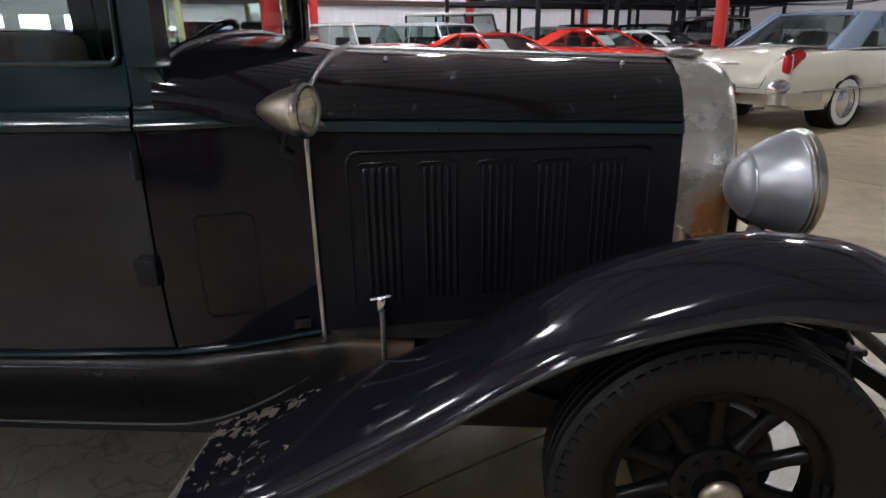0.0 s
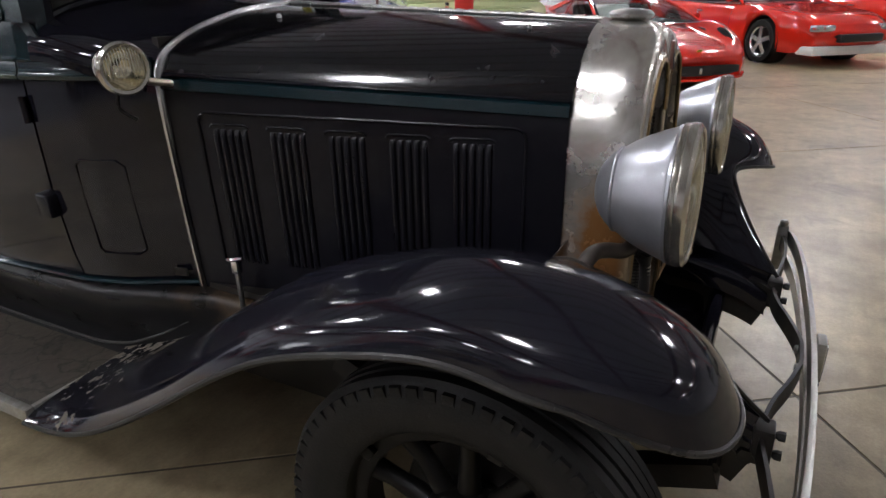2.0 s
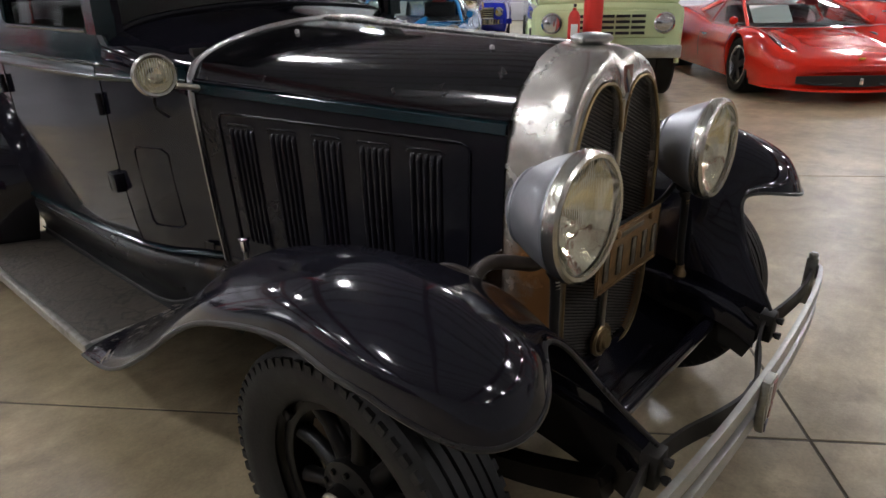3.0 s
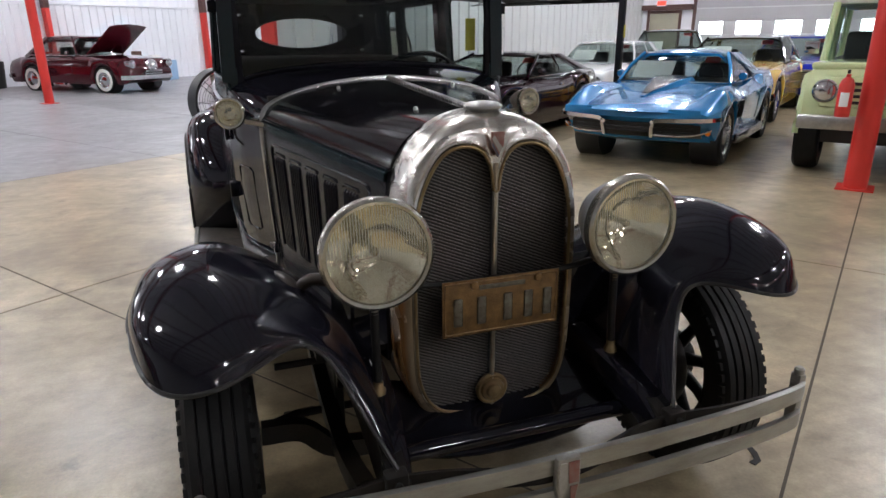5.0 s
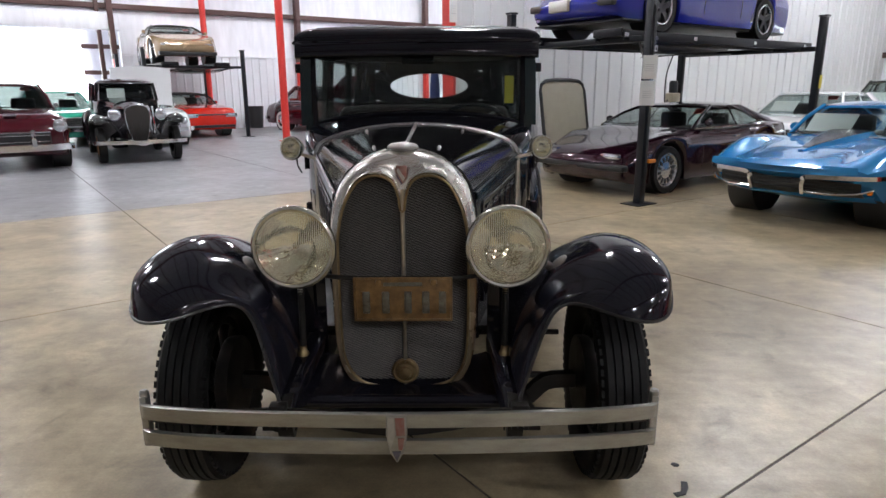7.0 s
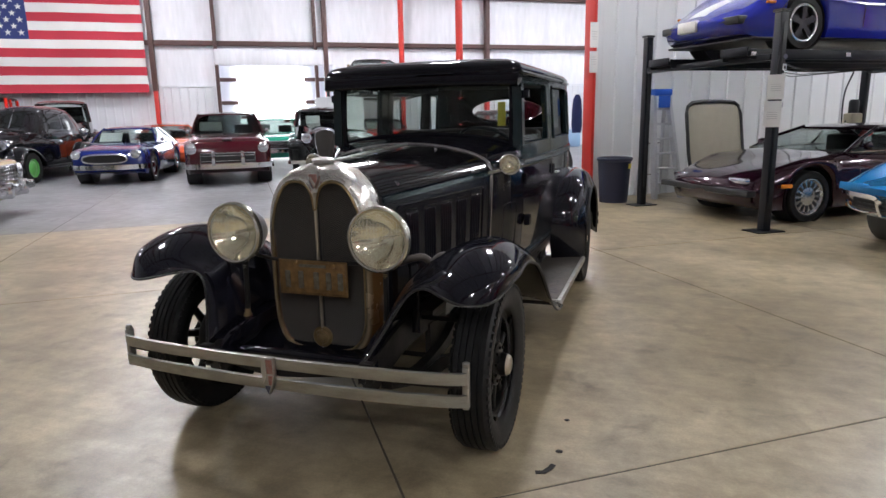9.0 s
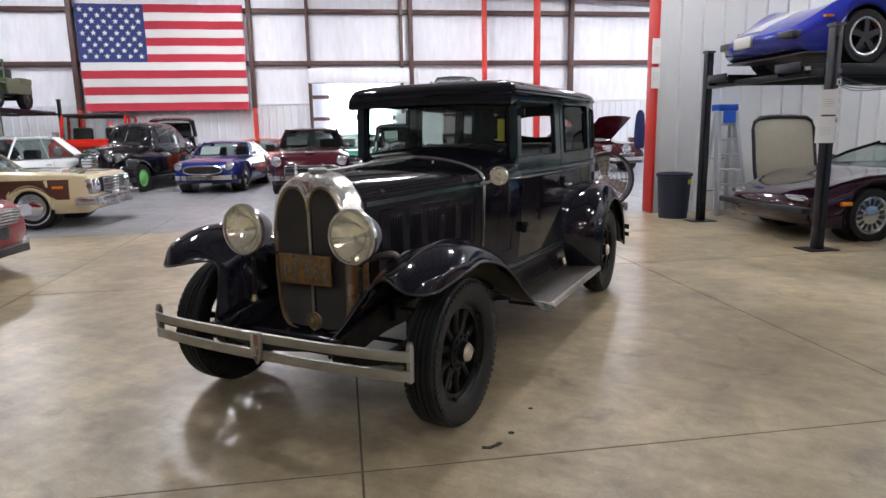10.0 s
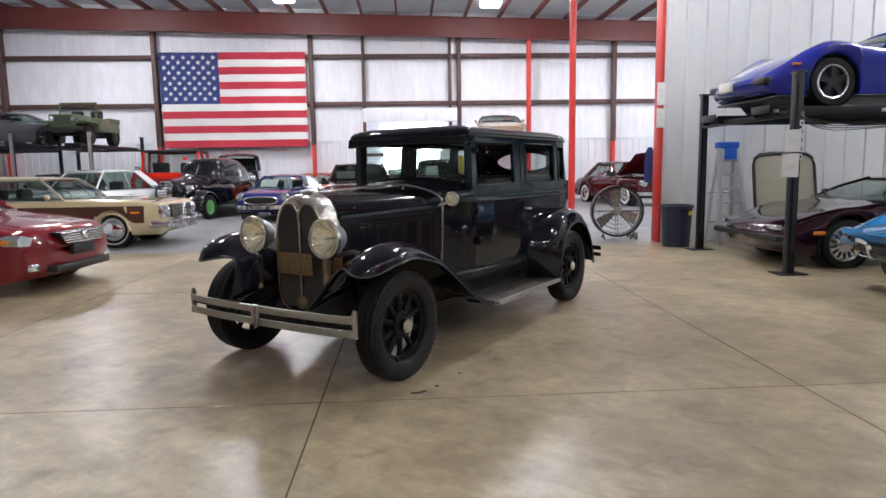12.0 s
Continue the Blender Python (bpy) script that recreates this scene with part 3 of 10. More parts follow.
def build_shell():
    # Added closing walls; grey instead of white to cut the light they bounce.
    structure("wall_west", box(U0 - 0.25, U0, V0, V1, 0, 9), "wall_dull", "added grey side wall, kept dull to cut bounced light", "wall")
    structure("wall_south", box(U0, U1, V0 - 0.25, V0, 0, 9), "wall_dull", "added grey far wall, kept dull to cut bounced light", "wall")
    bm = bmesh.new()
    r = [bm.verts.new(p) for p in ((U0 - 0.3, V0 - 0.3, roof_z(U0) + 0.35), (U1 + 0.3, V0 - 0.3, roof_z(U1) + 0.35), (U1 + 0.3, V1 + 0.3, roof_z(U1) + 0.35), (U0 - 0.3, V1 + 0.3, roof_z(U0) + 0.35))]
    bm.faces.new(r)
    bmesh.ops.solidify(bm, geom=list(bm.faces), thickness=0.12)
    structure("ceiling", bm, "roof_vinyl", "white insulated metal roof deck on red-brown purlins", "ceiling")
    bm = bmesh.new()
    u = U0 + 0.8
    while u < U1:
        box(u - 0.04, u + 0.04, V0, V1, roof_z(u), roof_z(u) + 0.22, bm=bm)
        u += 1.5
    structure("roof_purlins", bm, "primer", "red-brown steel roof purlins", "beam")
    for v in (23.55, 15.9, 7.7, -1.0, -9.6, -18.2):
        a, b = U0, U1
        pts = [(a, roof_z(a) - 0.85), (b, roof_z(b) - 0.85), (b, roof_z(b) - 0.02), (a, roof_z(a) - 0.02)]
        bm = plate(pts, v - 0.04, v + 0.04)
        flanges = []
        for top in (0.0, 0.85):
            fl = [(a, roof_z(a) - 0.02 - top * 0.98), (b, roof_z(b) - 0.02 - top * 0.98), (b, roof_z(b) + 0.01 - top * 0.98), (a, roof_z(a) + 0.01 - top * 0.98)]
            flanges.append(plate(fl, v - 0.13, v + 0.13))
        rafter = structure("rafter", bm, "primer", "deep red-brown steel roof girder", "beam")
        for fl in flanges:
            part("flange", fl, "primer", rafter, smooth=False)
    for u, v, z in ((6.2, 16.4, 7.2), (6.05, 23.3, 7.0), (6.08, -1.0, 7.2), (6.1, -9.3, 7.2), (6.1, -17.9, 7.2)):
        post = thing("steel_post", "round red-painted steel roof post standing on the floor", "post", at(u, v), group="red posts", kind="structure")
        part("shaft", lathe([(0, 0.012), (0.11, 0.012), (0.11, z), (0, z)], 20, "z"), "red_post", post)
        part("base_plate", box(-0.17, 0.17, -0.17, 0.17, 0, 0.014), "red_post", post)
    v0 = None
    for u in (-11.5, -3.8, 3.9, 11.6, 18.2):
        for v in (19.6, 12.0, 4.4, -3.2, -10.8, -18.4):
            if (v == -3.2 and abs(u) < 5) or (u < -10 and -12 < v < 5):
                continue
            mm = at(u, v, roof_z(u) - 0.32)
            if v0 is None:
                v0 = thing("high_bay_light", "square white high-bay luminaire hung under the roof", "lamp", mm, group="high-bay lights")
                part("housing", plate([(-0.24, 0.12), (-0.4, 0.0), (0.4, 0.0), (0.24, 0.12)], -0.4, 0.4), "panel_white", v0)
                part("diffuser", box(-0.34, 0.34, -0.34, 0.34, -0.13, -0.002, 0.03), "lamp_glow", v0, "glowing diffuser")
                part("stem", lathe([(0, 0.12), (0.012, 0.12), (0.012, 0.32), (0, 0.32)], 8, "z"), "black_steel", v0)
            else:
                copy_thing(v0, mm)


build_floor()
build_flag_wall()
build_flag()
build_inner_wall()
build_end_wall()
build_shell()

# ---- the old sedan, whose own axes are the world's ----
SEDAN = thing("vintage_sedan", "black and dark teal vintage four-door sedan parked on the concrete", "car")

REAR_ARCH = [(0.50, 0.57), (0.515, 0.8), (0.528, 1.05), (0.532, 1.16), (0.526, 1.22), (0.50, 1.262), (0.455, 1.288), (0.38, 1.315), (0.25, 1.343), (0.12, 1.358), (0.0, 1.362)]
FRONT_ARCH = [(0.282, 0.57), (0.28, 0.8), (0.277, 1.0), (0.272, 1.10), (0.262, 1.165), (0.244, 1.205), (0.215, 1.247), (0.17, 1.283), (0.11, 1.309), (0.055, 1.322), (0.0, 1.326)]
HY0, HY1 = -0.215, 0.775


def arch_at(y, k0=0, k1=None, out=0.0):
    t = (y - HY0) / (HY1 - HY0)
    pts = []
    for (xa, za), (xb, zb) in list(zip(FRONT_ARCH, REAR_ARCH))[k0:k1]:
        pts.append(Vector((xa + (xb - xa) * t + (out if xa > 0.01 else 0), y, za + (zb - za) * t + (out * 0.6 if xa < 0.25 else 0))))
    return pts


def side_pt(s, z, off=0.0, sign=1):
    """A point of the hood's side: s along y, at height z, off metres outward."""
    t = (s - HY0) / (HY1 - HY0)
    tab = [(za + (zb - za) * t, xa + (xb - xa) * t) for (xa, za), (xb, zb) in zip(FRONT_ARCH[:6], REAR_ARCH[:6])]
    return Vector((sign * (interp(tab, z) + off), s, z))


def both(name, bm, mat, parent=None, label=""):
    """The part on the left side and its mirror on the right."""
    parent = SEDAN if parent is None else parent
    a = part(name, bm.copy(), mat, parent, label)
    b = part(name, mirror_x(bm), mat, parent, label)
    return a, b


def hood_material():
    """Glossy old black enamel with dusty finger smudges."""
    m = material("hood_black_enamel", (0.0035, 0.0035, 0.005), 0.1, spot=(0.006, 0.0055, 0.006), spot_scale=4.0, rough_vary=0.04, grain=0.02, grain_scale=14.0)
    nt = m.node_tree
    b = nt.nodes["Principled BSDF"]
    tc = nt.nodes.new("ShaderNodeTexCoord")
    n = node(nt, "ShaderNodeTexNoise", Scale=11.0, Detail=5.0, Roughness=0.6)
    nt.links.new(tc.outputs["Object"], n.inputs["Vector"])
    rp = nt.nodes.new("ShaderNodeMapRange")
    rp.inputs["From Min"].default_value, rp.inputs["From Max"].default_value = 0.6, 0.74
    nt.links.new(n.outputs["Fac"], rp.inputs["Value"])
    mx = nt.nodes.new("ShaderNodeMix")
    mx.data_type = "RGBA"
    nt.links.new(rp.outputs["Result"], mx.inputs["Factor"])
    nt.links.new(b.inputs["Base Color"].links[0].from_socket, mx.inputs["A"])
    mx.inputs["B"].default_value = (0.06, 0.056, 0.062, 1)
    nt.links.new(mx.outputs["Result"], b.inputs["Base Color"])
    return m


def build_hood():
    ys = [HY0 + (HY1 - HY0) * i / 14 for i in range(15)]
    top = sheet([arch_at(y, 4, None) for y in ys], 0.01)
    both("hood_top", top, hood_material(), label="glossy black hood top panel")
    side = sheet([spline(arch_at(y, 0, 5), 3) for y in ys], 0.01)
    both("hood_side", side, "black_satin", label="dull black louvred hood side")
    # teal belt moulding between top and side
    for sg in (1, -1):
        grid = []
        for y in ys:
            t = (y - HY0) / (HY1 - HY0)
            zc = 1.148 + (1.192 - 1.148) * t
            grid.append([side_pt(y, zc - 0.017, 0.002, sg), side_pt(y, zc - 0.012, 0.012, sg), side_pt(y, zc + 0.012, 0.012, sg), side_pt(y, zc + 0.017, 0.002, sg)])
        part("belt_moulding", sheet(grid, 0.004), "teal", SEDAN, "dark teal hood moulding")
        # raised bead round the louvre field
        loop = []
        r = 0.03
        for cy, cz, a0 in ((0.69, 1.122, 0), (-0.125, 1.108, 90)):
            for k in range(6):
                a = radians(a0 + 18 * k)
                loop.append((cy - r + r * math.cos(a) if a0 == 0 else cy + r + r * math.cos(a), cz - r + r * math.sin(a)))
        path = [(0.69, 0.70)] + loop + [(-0.125, 0.70)]
        part("louvre_bead", tube([side_pt(y, z, 0.003, sg) for y, z in path], 0.0045, 6), "black_satin", SEDAN)
        for g in range(5):
            y0 = 0.655 - g * 0.1525
            pad = [[side_pt(y0 - yy, zz, o, sg) for yy, o in ((0.0, 0.0), (0.004, 0.006), (0.098, 0.006), (0.102, 0.0))] for zz in (0.72, 1.085 - g * 0.003)]
            cap = 1.092 - g * 0.003
            group = part("louvre_frame", tube([side_pt(y0 + 0.006, cap - 0.008, 0.002, sg), side_pt(y0 - 0.003, cap, 0.004, sg), side_pt(y0 - 0.09, cap, 0.004, sg), side_pt(y0 - 0.1, cap - 0.008, 0.002, sg)], 0.0035, 6), "black_satin", SEDAN)
            for k in range(5):
                yc = y0 - 0.01 - k * 0.0195
                zt = cap - 0.012
                rows = []
                for z, h in ((0.70, 0.002), (0.72, 0.008), (0.9, 0.009), (zt - 0.02, 0.009), (zt - 0.006, 0.006), (zt, 0.0)):
                    rows.append([side_pt(yc + dy, z, o * h, sg) for dy, o in ((0.0075, 0.0), (0.006, 0.7), (0.0, 1.0), (-0.005, 0.75), (-0.0075, -0.3))])
                part("louvre", loft(rows, closed=False, caps=False), "black_satin", group)
        # hinge line between top and side
        part("side_hinge", tube([side_pt(y, 1.17 + (1.212 - 1.17) * (y - HY0) / (HY1 - HY0), 0.004, sg) for y in ys], 0.004, 6), "black_paint", SEDAN)
        part("rubber_bumper", lathe([(0, 0.0), (0.007, 0.0), (0.007, 0.007), (0.004, 0.011), (0, 0.011)], 12, "z"), "worn_chrome", SEDAN, "small hood stud", pose(sg * 0.24, 0.62, 1.335))
        part("rubber_bumper", lathe([(0, 0.0), (0.007, 0.0), (0.007, 0.007), (0.004, 0.011), (0, 0.011)], 12, "z"), "worn_chrome", SEDAN, "small hood stud", pose(sg * 0.13, -0.06, 1.314))
    hinge = part("hood_hinge", tube([(0, y, 1.33 + (1.366 - 1.33) * (y - HY0) / (HY1 - HY0)) for y in ys], 0.0055, 8), "worn_chrome", SEDAN, "piano hinge along the hood")
    for k in range(26):
        y = HY0 + 0.02 + k * 0.037
        z = 1.33 + (1.366 - 1.33) * (y - HY0) / (HY1 - HY0)
        part("hinge_knuckle", tube([(0, y, z), (0, y + 0.024, z + 0.001)], 0.0075, 8), "worn_chrome", hinge)
    # bright band over the hood's back edge
    arc = [Vector((x, 0, z)) for x, z in REAR_ARCH]
    arc = spline(arc, 4)
    full = [Vector((p.x + 0.008, 0, p.z + 0.004)) for p in arc[:-1]] + [Vector((0, 0, 1.369))] + [Vector((-p.x - 0.008, 0, p.z + 0.004)) for p in arc[-2::-1]]
    rows = []
    for i, p in enumerate(full):
        nrm = Vector((p.x, 0, p.z - 0.95)).normalized()
        rows.append([p + Vector((0, y, 0)) + nrm * o for y, o in ((0.771, -0.012), (0.7715, 0.002), (0.774, 0.006), (0.779, 0.0075), (0.784, 0.006), (0.7865, 0.002), (0.787, -0.012))])
    part("cowl_band", loft(rows, closed=False, caps=False), "band_plate", SEDAN, "bright band between hood and cowl")
    # hood latches
    for sg in (1, -1):
        la = part("hood_latch", box(-0.012, 0.012, -0.012, 0.012, -0.012, 0.03, 0.005), "chrome", SEDAN, "plated hood latch", pose(sg * 0.53, 0.61, 0.705))
        part("lever", tube([(0, -0.025, 0.035), (sg * 0.008, 0, 0.03), (0, 0.028, 0.022)], 0.007, 8), "chrome", la)
        part("rod", lathe([(0, -0.16), (0.006, -0.16), (0.008, -0.01), (0, -0.01)], 8, "z"), "worn_chrome", la)


def polar(outline, cx, cz, n):
    """Radii of a closed half outline (mirrored) as seen from its middle, at n even angles."""
    pts = [(x, z) for x, z in outline] + [(-x, z) for x, z in reversed(outline[1:-1])]
    out = []
    for i in range(n):
        a = 2 * math.pi * (i + 0.5) / n
        dx, dz = math.sin(a), -math.cos(a)
        best = 0.0
        for (x0, z0), (x1, z1) in zip(pts, pts[1:] + pts[:1]):
            ex, ez = x1 - x0, z1 - z0
            den = dx * ez - dz * ex
            if abs(den) < 1e-12:
                continue
            t = ((x0 - cx) * ez - (z0 - cz) * ex) / den
            s = ((x0 - cx) * dz - (z0 - cz) * dx) / den
            if t > 0 and -1e-6 <= s <= 1 + 1e-6:
                best = max(best, t)
        out.append((cx + dx * best, cz + dz * best))
    return out


SHELL = [(0, .404), (.15, .408), (.212, .448), (.250, .515), (.268, .62), (.273, .8), (.273, .97), (.269, 1.06), (.256, 1.14), (.228, 1.212), (.182, 1.268), (.12, 1.308), (.06, 1.326), (0, 1.332)]
SHELL = [(p.x, p.z) for p in spline([(x, 0, z) for x, z in SHELL], 5)]
MOUTH = [(0, .44), (.13, .445), (.19, .478), (.224, .54), (.238, .64), (.240, .95), (.234, 1.05), (.216, 1.13), (.186, 1.195), (.155, 1.234), (.12, 1.252), (.085, 1.254), (.056, 1.246), (.034, 1.228), (.02, 1.2), (.011, 1.165), (.008, 1.13), (0, 1.125)]

MOUTH = [(p.x, p.z) for p in spline([(x, 0, z) for x, z in MOUTH], 5)]


def build_radiator():
    n = 400
    o, i = polar(SHELL, 0, 0.85, n), polar(MOUTH, 0, 0.85, n)
    rings = []
    for f, y in ((-0.02, HY0 + 0.004), (0.0, HY0 - 0.008), (0.0, -0.295), (0.03, -0.318), (0.1, -0.338), (0.22, -0.356), (0.38, -0.367), (0.58, -0.372), (0.8, -0.373), (0.92, -0.379), (1.0, -0.375), (1.03, -0.347)):
        rings.append([Vector((p[0] + (q[0] - p[0]) * f, y, p[1] + (q[1] - p[1]) * f)) for p, q in zip(o, i)])
    shell = part("radiator_shell", loft(rings, caps=False), shell_material(), SEDAN, "tarnished nickel radiator shell with brown rust")
    part("core_backing", plate(i[:], -0.346, -0.32), "core_dark", shell)
    poly = MOUTH
    # slanting slats in both halves
    for sg in (1, -1):
        half = [(sg * (x if x > 0.008 else 0.008), z) for x, z in poly]
        bm = bmesh.new()
        k = -0.4
        slope = -0.42
        while k < 1.0:
            c = 0.44 + k
            hits = []
            for (x0, z0), (x1, z1) in zip(half, half[1:] + half[:1]):
                f0, f1 = z0 - slope * x0 - c, z1 - slope * x1 - c
                if (f0 <= 0) != (f1 <= 0):
                    t = f0 / (f0 - f1)
                    hits.append((x0 + (x1 - x0) * t, z0 + (z1 - z0) * t))
            hits.sort()
            if len(hits) >= 2:
                (xa, za), (xb, zb) = hits[0], hits[-1]
                tube([(xa, -0.354, za), (xb, -0.354, zb)], 0.0029, 6, bm=bm)
            k += 0.0098
        tagged(part("grille_slats", bm, "core", shell, "fine slanting dark grille slats"), kind="stuff")
    part("centre_bar", tube([(0, -0.374, 0.44), (0, -0.374, 1.2)], 0.008, 10), "nickel", shell, "upright centre bar")
    part("mouth_bead", tube([(p[0] * 0.985, -0.379, 0.85 + (p[1] - 0.85) * 0.985) for p in i] + [(i[0][0] * 0.985, -0.379, 0.85 + (i[0][1] - 0.85) * 0.985)], 0.005, 6, caps=False), "bronze", shell)
    cover = part("crank_cover", lathe([(0, 0.006), (0.05, 0.006), (0.052, -0.004), (0.046, -0.01), (0.038, -0.008), (0.034, -0.016), (0.024, -0.018), (0.02, -0.026), (0.008, -0.03), (0, -0.03)], 32), "bronze", shell, "round brass crank hole cover", pose(0.0, -0.373, 0.505))
    cap = part("radiator_cap", lathe([(0, 0), (0.04, 0), (0.036, 0.014), (0.046, 0.018), (0.053, 0.024), (0.053, 0.03), (0.045, 0.037), (0.02, 0.041), (0, 0.042)], 32, "z"), "worn_chrome", shell, "flat plated filler cap", pose(0, -0.275, 1.314))
    part("cap_grip", box(-0.056, 0.056, -0.007, 0.007, 0.02, 0.03, 0.003), "worn_chrome", cap)
    badge = part("badge", plate([(-0.03, 0.04), (0.03, 0.04), (0.027, -0.005), (0, -0.045), (-0.027, -0.005)], -0.008, 0.0, 0.002), "red_enamel", shell, "shield badge in red, white and blue", pose(0, -0.378, 1.252) @ Matrix.Diagonal((0.64, 1, 0.8, 1)))
    part("badge_band", plate([(-0.027, 0.018), (0.008, -0.03), (0.02, -0.014), (-0.018, 0.03)], -0.010, -0.008), "white_enamel", badge)
    part("badge_field", plate([(-0.026, 0.006), (-0.026, -0.005), (0, -0.043), (0.004, -0.036)], -0.0105, -0.008), "blue_enamel", badge)
    # number plate on its bar; its figures are plain bars
    pl = part("number_plate", box(-0.178, 0.178, -0.004, 0.0, -0.083, 0.083, 0.003), "rust_plate", SEDAN, "rusty embossed number plate", pose(0, -0.43, 0.81))
    rim = [(-0.17, -0.075), (0.17, -0.075), (0.17, 0.075), (-0.17, 0.075), (-0.17, -0.075)]
    part("plate_rim", tube([(x, -0.005, z) for x, z in rim], 0.0025, 6), "rust_plate", pl)
    for x in (-0.132, -0.062, 0.018, 0.082, 0.142):
        part("figure_bar", box(x - 0.013, x + 0.013, -0.0085, -0.004, -0.052, 0.03, 0.004), "plate_figures", pl)
    part("figure_bar", box(-0.07, 0.07, -0.007, -0.004, 0.05, 0.064, 0.002), "plate_figures", pl)
    for x in (-0.085, 0.11):
        part("plate_bolt", lathe([(0, -0.016), (0.011, -0.012), (0.013, -0.004), (0, -0.004)], 12), "rust_plate", pl, "", pose(x, 0, 0.066))
    part("tie_bar", tube(spline([(-0.34, -0.40, 0.90), (-0.2, -0.418, 0.886), (0, -0.42, 0.885), (0.2, -0.418, 0.886), (0.34, -0.40, 0.90)], 5), 0.009, 8), "black_dust", SEDAN, "cross bar between the headlamps")


def shell_material():
    """Nickel plate with brown rust growing from the lower sides."""
    m = material("rusted_nickel", (0.74, 0.73, 0.7), 0.25, 0.95, spot=(0.52, 0.47, 0.39), spot_scale=7.0, spot_amount=0.75, rough_vary=0.16, grain=0.16, grain_scale=46.0, vary=0.2)
    nt = m.node_tree
    b = nt.nodes["Principled BSDF"]
    tc = nt.nodes.new("ShaderNodeTexCoord")
    sep = nt.nodes.new("ShaderNodeSeparateXYZ")
    nt.links.new(tc.outputs["Object"], sep.inputs[0])
    n = node(nt, "ShaderNodeTexNoise", Scale=6.0, Detail=8.0, Roughness=0.7)
    nt.links.new(tc.outputs["Object"], n.inputs["Vector"])
    zz = nt.nodes.new("ShaderNodeMapRange")
    zz.inputs["From Min"].default_value, zz.inputs["From Max"].default_value = 1.14, 0.84
    zz.inputs["To Min"].default_value, zz.inputs["To Max"].default_value = -0.21, 0.42
    nt.links.new(sep.outputs["Z"], zz.inputs["Value"])
    fore = nt.nodes.new("ShaderNodeMapRange")
    fore.inputs["From Min"].default_value, fore.inputs["From Max"].default_value = -0.22, -0.37
    fore.inputs["To Min"].default_value, fore.inputs["To Max"].default_value = -0.12, 0.14
    nt.links.new(sep.outputs["Y"], fore.inputs["Value"])
    lean = nt.nodes.new("ShaderNodeMath")
    nt.links.new(zz.outputs["Result"], lean.inputs[0])
    nt.links.new(fore.outputs["Result"], lean.inputs[1])
    add = nt.nodes.new("ShaderNodeMath")
    nt.links.new(n.outputs["Fac"], add.inputs[0])
    nt.links.new(lean.outputs[0], add.inputs[1])
    rp = nt.nodes.new("ShaderNodeValToRGB")
    rp.color_ramp.elements[0].position, rp.color_ramp.elements[1].position = 0.54, 0.86
    nt.links.new(add.outputs[0], rp.inputs["Fac"])
    mx = nt.nodes.new("ShaderNodeMix")
    mx.data_type = "RGBA"
    old = b.inputs["Base Color"].links[0].from_socket
    nt.links.new(rp.outputs["Color"], mx.inputs["Factor"])
    nt.links.new(old, mx.inputs["A"])
    face = nt.nodes.new("ShaderNodeMapRange")
    face.inputs["From Min"].default_value, face.inputs["From Max"].default_value = -0.378, -0.35
    nt.links.new(sep.outputs["Y"], face.inputs["Value"])
    tone = nt.nodes.new("ShaderNodeMix")
    tone.data_type = "RGBA"
    nt.links.new(face.outputs["Result"], tone.inputs["Factor"])
    tone.inputs["A"].default_value, tone.inputs["B"].default_value = (0.34, 0.28, 0.19, 1), (0.25, 0.115, 0.04, 1)
    nt.links.new(tone.outputs["Result"], mx.inputs["B"])
    nt.links.new(mx.outputs["Result"], b.inputs["Base Color"])
    me = nt.nodes.new("ShaderNodeMapRange")
    me.inputs["To Min"].default_value, me.inputs["To Max"].default_value = 0.9, 0.35
    nt.links.new(rp.outputs["Color"], me.inputs["Value"])
    nt.links.new(me.outputs["Result"], b.inputs["Metallic"])
    return m


